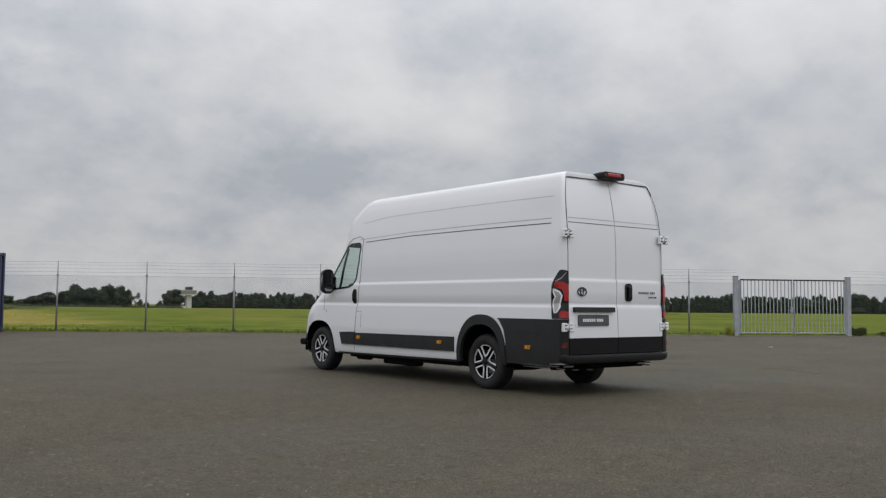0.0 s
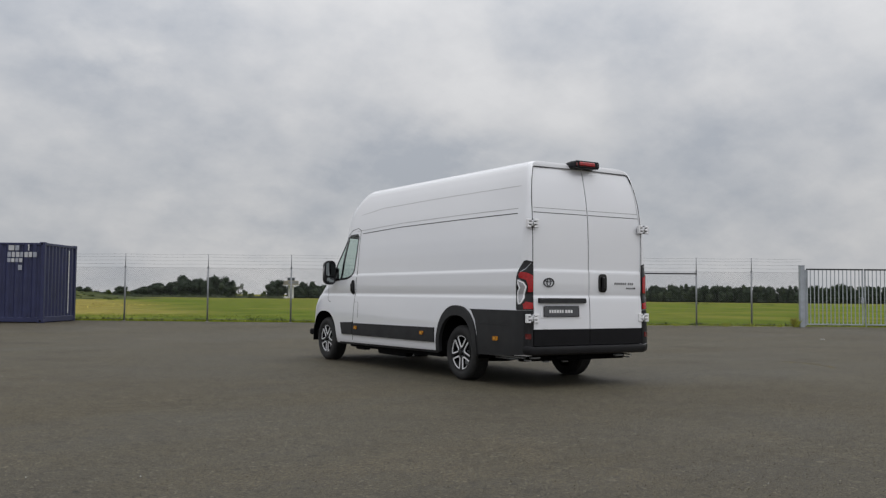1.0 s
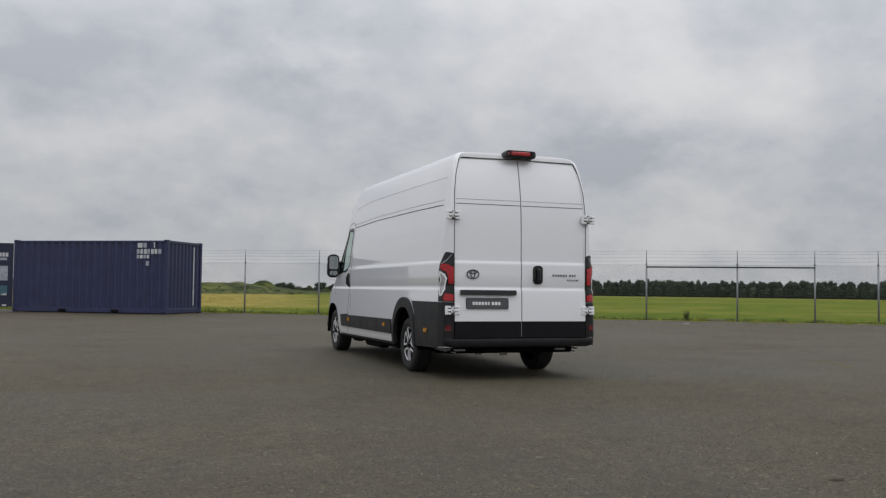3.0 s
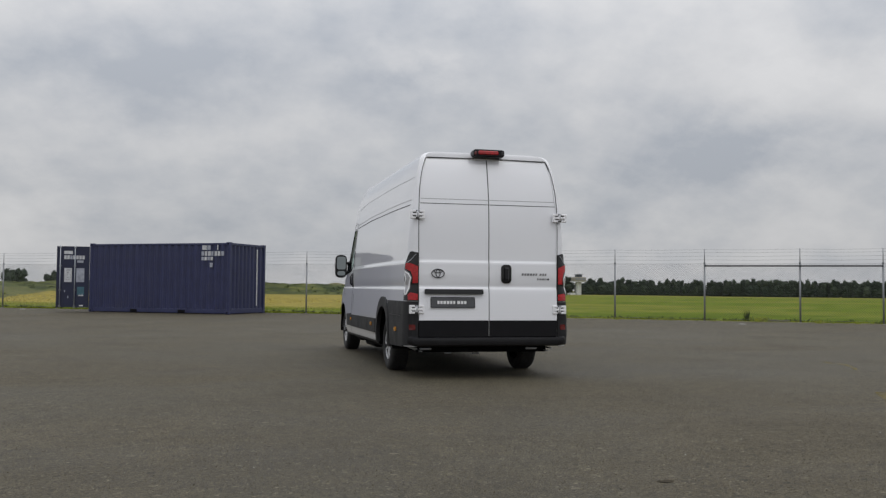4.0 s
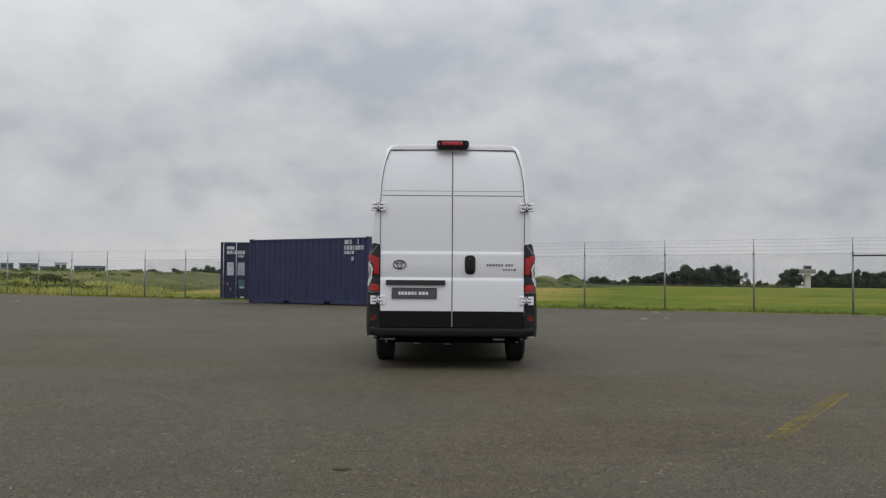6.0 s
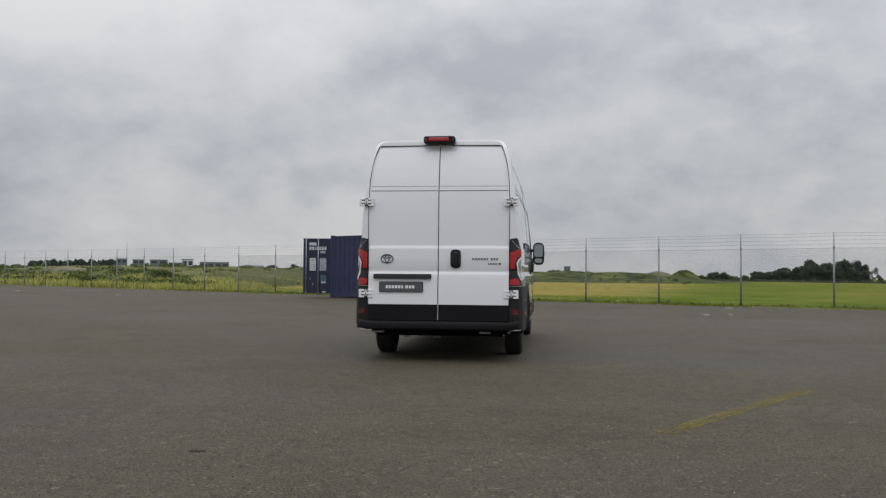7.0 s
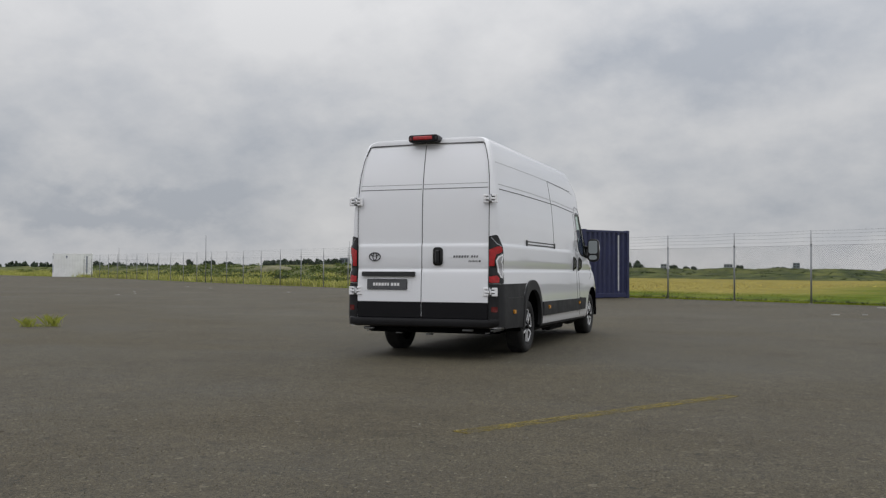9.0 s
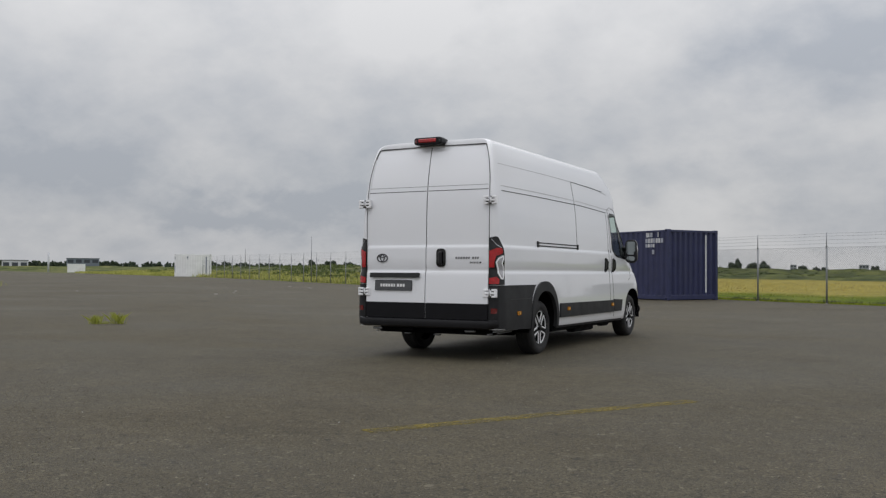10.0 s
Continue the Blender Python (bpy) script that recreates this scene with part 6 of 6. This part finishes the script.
def container(at, turn, L, W, H, mat, dark, label, doors, rib=0.05):
    c = thing("shipping_container", at, label, "container", "", turn)
    fr = 0.16
    for x, y in ((0, 0), (L, 0), (0, W), (L, W)):
        sx, sy = (1 if x == 0 else -1), (1 if y == 0 else -1)
        part("corner_post", Geo().box((x + sx * 0.06, y + sy * 0.06, H / 2), (0.12, 0.12, H - 0.2), bev=0.012), mat, c)
        for z in (0.06, H - 0.06):
            cast = part("corner_casting", Geo().box((x + sx * 0.085, y + sy * 0.08, z), (0.178, 0.168, 0.12), bev=0.014), mat, c, "steel corner casting")
            part("casting_hole", Geo().box((x + sx * 0.09, y - sy * 0.003, z), (0.06, 0.01, 0.05), bev=0.004), UNDER, cast)
    for y, s in ((0.05, 1), (W - 0.05, -1)):
        part("top_rail", Geo().box((L / 2, y, H - 0.06), (L - 0.3, 0.06, 0.07), bev=0.008), mat, c)
        part("bottom_rail", Geo().box((L / 2, y, 0.10), (L - 0.3, 0.05, 0.15), bev=0.01), mat, c)
        for x in (L * 0.5 - 1.03, L * 0.5 + 1.03) if doors else ():
            part("fork_pocket", Geo().box((x, y - s * 0.028, 0.085), (0.30, 0.01, 0.10), bev=0.004), UNDER, c, "dark fork-lift pocket")
    for x in (0.05, L - 0.05):
        part("end_rail", Geo().box((x, W / 2, H - 0.06), (0.07, W - 0.3, 0.08), bev=0.008), mat, c)
        part("end_sill", Geo().box((x, W / 2, 0.11), (0.07, W - 0.3, 0.17), bev=0.01), mat, c)
    hh = H - 0.24
    part("side_wall", corrugated(L - 0.2, hh, rib, 0.278, Matrix.Translation((0.1, 0.022, 0.15)), Geo()), mat, c, "corrugated steel side wall", smooth=False)
    part("side_wall", corrugated(L - 0.2, hh, rib, 0.278, pose(L - 0.1, W - 0.022, 0.15, 0, 0, 180), Geo()), mat, c, "corrugated steel side wall", smooth=False)
    part("end_wall", corrugated(W - 0.2, hh, 0.01 if rib < 0.01 else 0.07, 0.25, pose(L - 0.022, 0.1, 0.15, 0, 0, 90), Geo()), mat, c, "corrugated steel end wall", smooth=False)
    part("roof", Geo().box((L / 2, W / 2, H - 0.04), (L - 0.16, W - 0.1, 0.03)), mat, c)
    part("floor", Geo().box((L / 2, W / 2, 0.14), (L - 0.16, W - 0.12, 0.04)), dark, c)
    for y, hinge_y, swing in ((0.0, 0.0, doors[0]), (W, W, doors[1])) if doors else ():
        d = W / 2 - 0.08
        sg = 1 if y == 0 else -1
        leaf_m = pose(0, hinge_y + sg * 0.04, 0, 0, 0, sg * swing)
        # closed, the leaf runs across the opening with its outside facing -x
        place = lambda u, z, o: leaf_m @ Vector((-o, sg * u, z))
        leaf = Geo().prism([(0.03, 0.17), (0.03 + d, 0.17), (0.03 + d, H - 0.12), (0.03, H - 0.12)], lambda u, z, o: place(u, z, o), 0.05)
        lf = part("cargo_door", leaf, dark, c, "dark blue container door leaf, swung open")
        for u in (0.53, 0.03 + d - 0.13):
            part("lock_rod", Geo().tube([place(u, 0.13, 0.05), place(u, H - 0.09, 0.05)], 0.018, 8), GALV_GATE, lf, "galvanised lock rod", smooth=True)
            for z in (0.2, 0.8, 1.7, H - 0.16):
                part("rod_guide", Geo().box(place(u, z, 0.03), (0.07, 0.07, 0.06), bev=0.01), GALV, lf)
        for z0, z1 in ((0.24, 0.78), (0.84, 1.30), (1.36, 1.84), (1.90, H - 0.2)):
            part("pressing", Geo().prism([(0.10, z0), (d - 0.04, z0), (d - 0.04, z1), (0.10, z1)], lambda u, z, o: place(u, z, o + 0.004), 0.01), dark, lf, smooth=False)
        if y == 0:
            dec = lambda u0, u1, z0, z1, mt, lb: part("marking", Geo().prism([(u0, z0), (u1, z0), (u1, z1), (u0, z1)], lambda u, z, o: place(u, z, o + 0.010), 0.004), mt, lf, lb, smooth=False)
            dec(0.62, 0.92, 2.14, 2.26, DECAL, "white marking bar")
            for i in range(7):
                u = 0.20 + i * 0.105
                dec(u, u + 0.085, 1.95, 2.09, DECAL if i != 4 else DECAL_GREY, "white marking bar")
            dec(0.24, 0.46, 1.82, 1.91, DECAL_GREY, "pale marking bar")
            dec(0.64, 0.90, 1.10, 1.62, DECAL, "white notice panel")
            dec(0.20, 0.48, 1.10, 1.62, DECAL_GREY, "pale notice panel")
            for i in range(5):
                dec(0.67, 0.84 - 0.03 * (i % 2), 1.17 + i * 0.09, 1.195 + i * 0.09, NAVY, "dark notice line")
            dec(0.20, 0.44, 0.62, 0.92, TEAL, "teal notice panel")
            dec(0.22, 0.40, 0.58, 0.66, DECAL, "white marking bar")
            dec(0.22, 0.36, 0.20, 0.25, DECAL, "white marking bar")
            for u, z in ((0.86, 0.72), (0.74, 0.5)):
                dec(u, u + 0.03, z, z + 0.09, DECAL_GREY, "pale marking bar")
    return c



BOX_L, BOX_H = 6.06, 2.55
box = container((-7.81, 25.96, 0.073), -33.1, BOX_L, 2.44, BOX_H, NAVY, NAVY_DARK, "navy blue corrugated shipping container with open doors on the asphalt", (124, 262))


def on_side(u, z, o):
    """u metres back from the corner nearest the van, on the long wall."""
    return Vector((BOX_L - u, 0.020 - o, z))


def decal(u0, u1, z0, z1, mt=None):
    part("marking", Geo().prism([(u0, z0), (u1, z0), (u1, z1), (u0, z1)], lambda u, z, o: on_side(u, z, o + 0.006), 0.003), mt or DECAL, box, "worn white marking bar", smooth=False)


decal(0.98, 1.16, 2.28, 2.44)
decal(0.82, 0.95, 2.28, 2.44, DECAL_GREY)
decal(0.50, 0.545, 2.28, 2.46)
for i, w in enumerate((0.11, 0.10, 0.11, 0.09, 0.11, 0.10, 0.12)):
    decal(1.19 - i * 0.135 - w, 1.19 - i * 0.135, 2.07, 2.23, DECAL if i % 3 else DECAL_GREY)
for i in range(4):
    decal(1.19 - i * 0.125 - 0.10, 1.19 - i * 0.125, 1.91, 2.03, DECAL if i % 2 else DECAL_GREY)
decal(0.72, 0.84, 1.66, 1.82, DECAL_GREY)
part("marking", Geo().prism([(1.82, 0.28), (1.89, 0.28), (1.89, 2.36), (1.82, 2.36)], lambda u, z, o: Vector((BOX_L - 0.020 + o + 0.004, u, z)), 0.003), DECAL, box, "long white vertical stripe", smooth=False)

store = container(on_apron(-70.7, 68.2), 43.0, 4.1, 2.44, 2.6, WHITE_STEEL, WHITE_STEEL, "white steel storage container with a blue stripe at the apron's edge", None, 0.006)
for u0, u1, z0, z1, mt in ((3.45, 3.57, 0.40, 2.32, FADED_BLUE), (1.36, 1.52, 2.14, 2.32, FADED_BLUE), (1.40, 1.48, 2.00, 2.10, DECAL_GREY), (0.02, 0.10, 2.0, 2.3, DECAL_GREY), (0.02, 0.10, 0.5, 1.3, DECAL_GREY)):
    part("marking", Geo().prism([(u0, z0), (u1, z0), (u1, z1), (u0, z1)], lambda u, z, o: Vector((u, 0.016 - o - 0.018, z)), 0.003), mt, store, "faded blue marking", smooth=False)
container(on_apron(-183.9, 147.5), 50.0, 4.2, 1.4, 2.2, WHITE_STEEL, WHITE_STEEL, "far white steel storage container on the apron", None)
solid("marker_post", Geo().tube([(-228.1, 177.4, -0.2), (-228.1, 177.4, 6.2)], [0.3, 0.26], 8), FAR_WHITE, "far white marker post", "post", smooth=True)


def traffic_cone(at):
    c = thing("traffic_cone", at, "small orange traffic cone standing by the container's corner", "cone")
    part("cone", Geo().lathe([(0.11, 0.03), (0.025, 0.30), (0.0, 0.30)], 16, Matrix.Rotation(-math.pi / 2, 4, "Y")), ORANGE, c, smooth=True)
    part("base", Geo().box((0, 0, 0.02), (0.24, 0.24, 0.035), bev=0.012), ORANGE, c)
    part("band", Geo().lathe([(0.084, 0.12), (0.062, 0.19)], 16, Matrix.Rotation(-math.pi / 2, 4, "Y")), FAR_WHITE, c, smooth=True)


traffic_cone((-1.92, 26.5, 0.074))

# ---------------------------------------------------------------- far buildings


def control_tower(at):
    t = thing("control_tower", at, "slender white airfield tower with a tan cabin", "tower")
    part("shaft", Geo().box((0, 0, 4.5), (3.2, 3.2, 9.6), bev=0.15), TOWER_WHITE, t, "white rendered shaft")
    cab = part("cabin", Geo().box((0, 0, 10.9), (8.6, 7.6, 3.4), bev=0.4), TOWER_TAN, t, "tan clad cabin")
    for x in (-2.6, 0, 2.6):
        part("window", Geo().box((x, -3.8, 11.2), (1.9, 0.2, 1.3), bev=0.05), FAR_GREY, cab)
    part("gallery", Geo().box((0, 0, 9.3), (9.2, 8.2, 0.4), bev=0.1), TOWER_WHITE, cab)
    top = part("lookout", Geo().box((0, 0, 13.5), (4.0, 4.0, 1.8), bev=0.2), FAR_GLASS, t, "dark glazed lookout")
    part("roof", Geo().box((0, 0, 14.6), (5.2, 5.0, 0.4), bev=0.12), FAR_GREY, top)
    part("shed", Geo().box((-5.0, 0, 0.4), (4.8, 4.6, 2.0), bev=0.15), TOWER_WHITE, t, "low white annexe")


control_tower(afar(22.15, 657))


def far_block(az, dist, w, h, mat, label, floors=3, turn=0.0, base=None):
    x, y, z = afar(az, dist)
    b = thing("far_building", (x, y, z - 0.5), label, "building", "", -az + turn)
    wall = part("wall", Geo().box((0, 0, (h + 0.5) / 2), (w, w * 0.5, h + 0.5), bev=0.1), mat, b)
    part("roof", Geo().box((0, 0, h + 0.6), (w + 0.6, w * 0.5 + 0.6, 0.35), bev=0.08), FAR_GREY, b)
    n = max(2, int(w / 4))
    fh = h / floors
    pane = Geo().box((0, 0, 0), (w / n * 0.7, 0.15, fh * 0.5)).mesh("window", FAR_GLASS)
    for f in range(floors):
        for i in range(n):
            o = new("window", pane)
            o.parent = wall
            o.location = (-w / 2 + w / n * (i + 0.5), -w * 0.25, 0.5 + fh * (f + 0.55))
    return b


far_block(-6.72, 1600, 9.8, 19, FAR_GREY, "far grey apartment block", 4)
far_block(-2.96, 1600, 13.9, 19, FAR_GREY, "far low grey office block", 3)
far_block(0.85, 1600, 10.8, 21, FAR_BLUE, "far blue-grey office block", 5)
far_block(-26.17, 606, 6.4, 10.3, FAR_BLUE, "far blue-glazed office block", 3)
far_block(-25.2, 600, 7.0, 9.8, FAR_BLUE, "far blue-glazed office block", 3)
far_block(-24.05, 600, 10.6, 9.9, FAR_BLUE, "far blue-glazed office block", 3)
far_block(-23.04, 606, 9.3, 8.3, FAR_GREY, "far low grey industrial hall", 2)
far_block(-22.38, 612, 7.1, 10.8, FAR_WHITE, "far white industrial block", 2)
far_block(-20.8, 600, 18, 8.9, FAR_BLUE, "far dark office block", 2)
far_block(-18.5, 620, 13, 7.4, FAR_WHITE, "far white industrial hall", 2)
far_block(-49.0, 560, 17.5, 7.1, FAR_BLUE, "far dark hangar on the horizon", 2)
far_block(-52.6, 520, 12.5, 5.4, FAR_WHITE, "far white shed on the horizon", 1)
for az, d, h in ((-25.87, 600, 21.5), (-39.65, 600, 15.0)):
    x, y, z = afar(az, d)
    solid("mast", Geo().tube([(x, y, z), (x, y, z + h)], [0.30, 0.12], 6), GALV, "far thin steel mast", "mast", "far masts", smooth=True)


# ---------------------------------------------------------------- marks and litter on the apron


def marking(pts, label, w=0.05, mt=None):
    g = Geo()
    stroke(g, dense(pts, 0.25, False), lambda u, v, o: Vector((u, v, o)), w, 0.004, 0.003)
    return solid("road_marking", g, mt or YELLOW, label, "road marking", "yellow apron markings", "structure", smooth=False)


marking([(3.64, -2.07), (2.08, -4.60)], "worn yellow painted line on the asphalt", 0.028)
marking([(3.74, -2.11), (2.17, -4.65)], "worn yellow painted line on the asphalt", 0.044)
marking([(3.64, -2.06), (3.75, -2.11)], "worn yellow painted line on the asphalt", 0.02)
marking([(2.07, -4.60), (2.18, -4.65)], "worn yellow painted line on the asphalt", 0.02)
marking([(3.67, -2.13), (2.14, -4.60)], "worn yellow painted line on the asphalt", 0.07, YELLOW_FAINT)
marking([(5.72, 1.65), (5.74, 1.15), (5.52, 0.70), (5.30, 0.38)], "faint yellow painted arc on the asphalt", 0.06)
tar = Geo()
tar.add([(0.05 * math.cos(t) * (1 + 0.2 * math.sin(3 * t)), 0.035 * math.sin(t) * (1 + 0.25 * math.cos(2 * t)), 0.003) for t in (2 * math.pi * k / 16 for k in range(16))], [tuple(range(16))])
solid("tar_patch", tar, TAR, "small dark tar patch on the asphalt", kind="structure", smooth=False, at=(-0.68, -5.72, 0.0005), turn=5)

solid("plank", Geo().box((0, 0, 0.05), (0.62, 0.12, 0.05), bev=0.008), CONCRETE, "short grey plank lying at the fence foot", "plank", at=tuple(by_fence(16.62, 0.15, 0.08)), turn=-50)
litter = random.Random(31)
for i, (x, y, s) in enumerate(((12.9, 6.0, 0.17), (6.65, 17.9, 0.24), (5.25, 13.3, 0.2), (5.9, 13.5, 0.12), (11.9, 13.77, 0.24), (-25.8, 26.5, 0.22), (-26.2, 33.4, 0.24), (-17.8, 27.5, 0.22), (-10.7, 29.2, 0.22), (-22.7, 21.6, 0.2), (-23.5, 23.7, 0.18), (-31.5, 21.5, 0.2), (-14.6, 30.5, 0.2), (-30.0, 36.5, 0.24))):
    g = Geo()
    n = 7
    top = [(0.55 * s * (0.6 + 0.4 * litter.random()) * math.cos(2 * math.pi * k / n), 0.3 * s * (0.6 + 0.4 * litter.random()) * math.sin(2 * math.pi * k / n), 0.02) for k in range(n)]
    g.add(top + [(px * 1.1, py * 1.1, 0.0) for px, py, _ in top], [tuple(range(n))] + [(k, n + k, n + (k + 1) % n, (k + 1) % n) for k in range(n)])
    solid("debris", g, CHIP_WHITE, "small white scrap lying on the asphalt", "debris", "scraps on the apron", smooth=False, at=on_apron(x, y), turn=litter.uniform(0, 180))

rs = np.random.RandomState(17)
gv, gf = [], []
for i in range(34000):
    x, y = rs.normal(-1.3, 3.6), -8.2 + abs(rs.normal(0.0, 3.4))
    s = 0.0018 + 0.0036 * rs.uniform() ** 2.5
    a = rs.uniform(0, 6.28)
    n = len(gv)
    gv += [(x + s * math.cos(a + q), y + s * math.sin(a + q), 0.0) for q in (0.0, 2.2, 4.1)] + [(x, y, s * rs.uniform(0.7, 1.5))]
    gf += [(n, n + 1, n + 3), (n + 1, n + 2, n + 3), (n + 2, n, n + 3)]
gme = bpy.data.meshes.new("loose_grit")
gme.from_pydata(gv, [], gf)
gme.materials.append(GRIT)
tagged(new("loose_grit", gme), "dark and pale stone chips standing out of the asphalt", "grit", kind="stuff")

chips = Geo()
for i in range(420):
    a, d = litter.uniform(-2.6, 2.6), 1.5 + 13 * litter.random() ** 0.8
    x, y = d * math.sin(a) - 0.8, -6.5 + d * math.cos(a) * 0.8
    s = 0.0025 + 0.007 * litter.random() ** 5
    chips.add([(x + s, y, 0), (x - s * 0.5, y + s * 0.8, 0), (x - s * 0.6, y - s * 0.7, 0), (x, y, s * 1.1)], [(0, 1, 3), (1, 2, 3), (2, 0, 3)])
solid("grit", chips, CHIP_WHITE, "pale grit scattered over the asphalt", "grit", kind="stuff", smooth=False, fix=False)
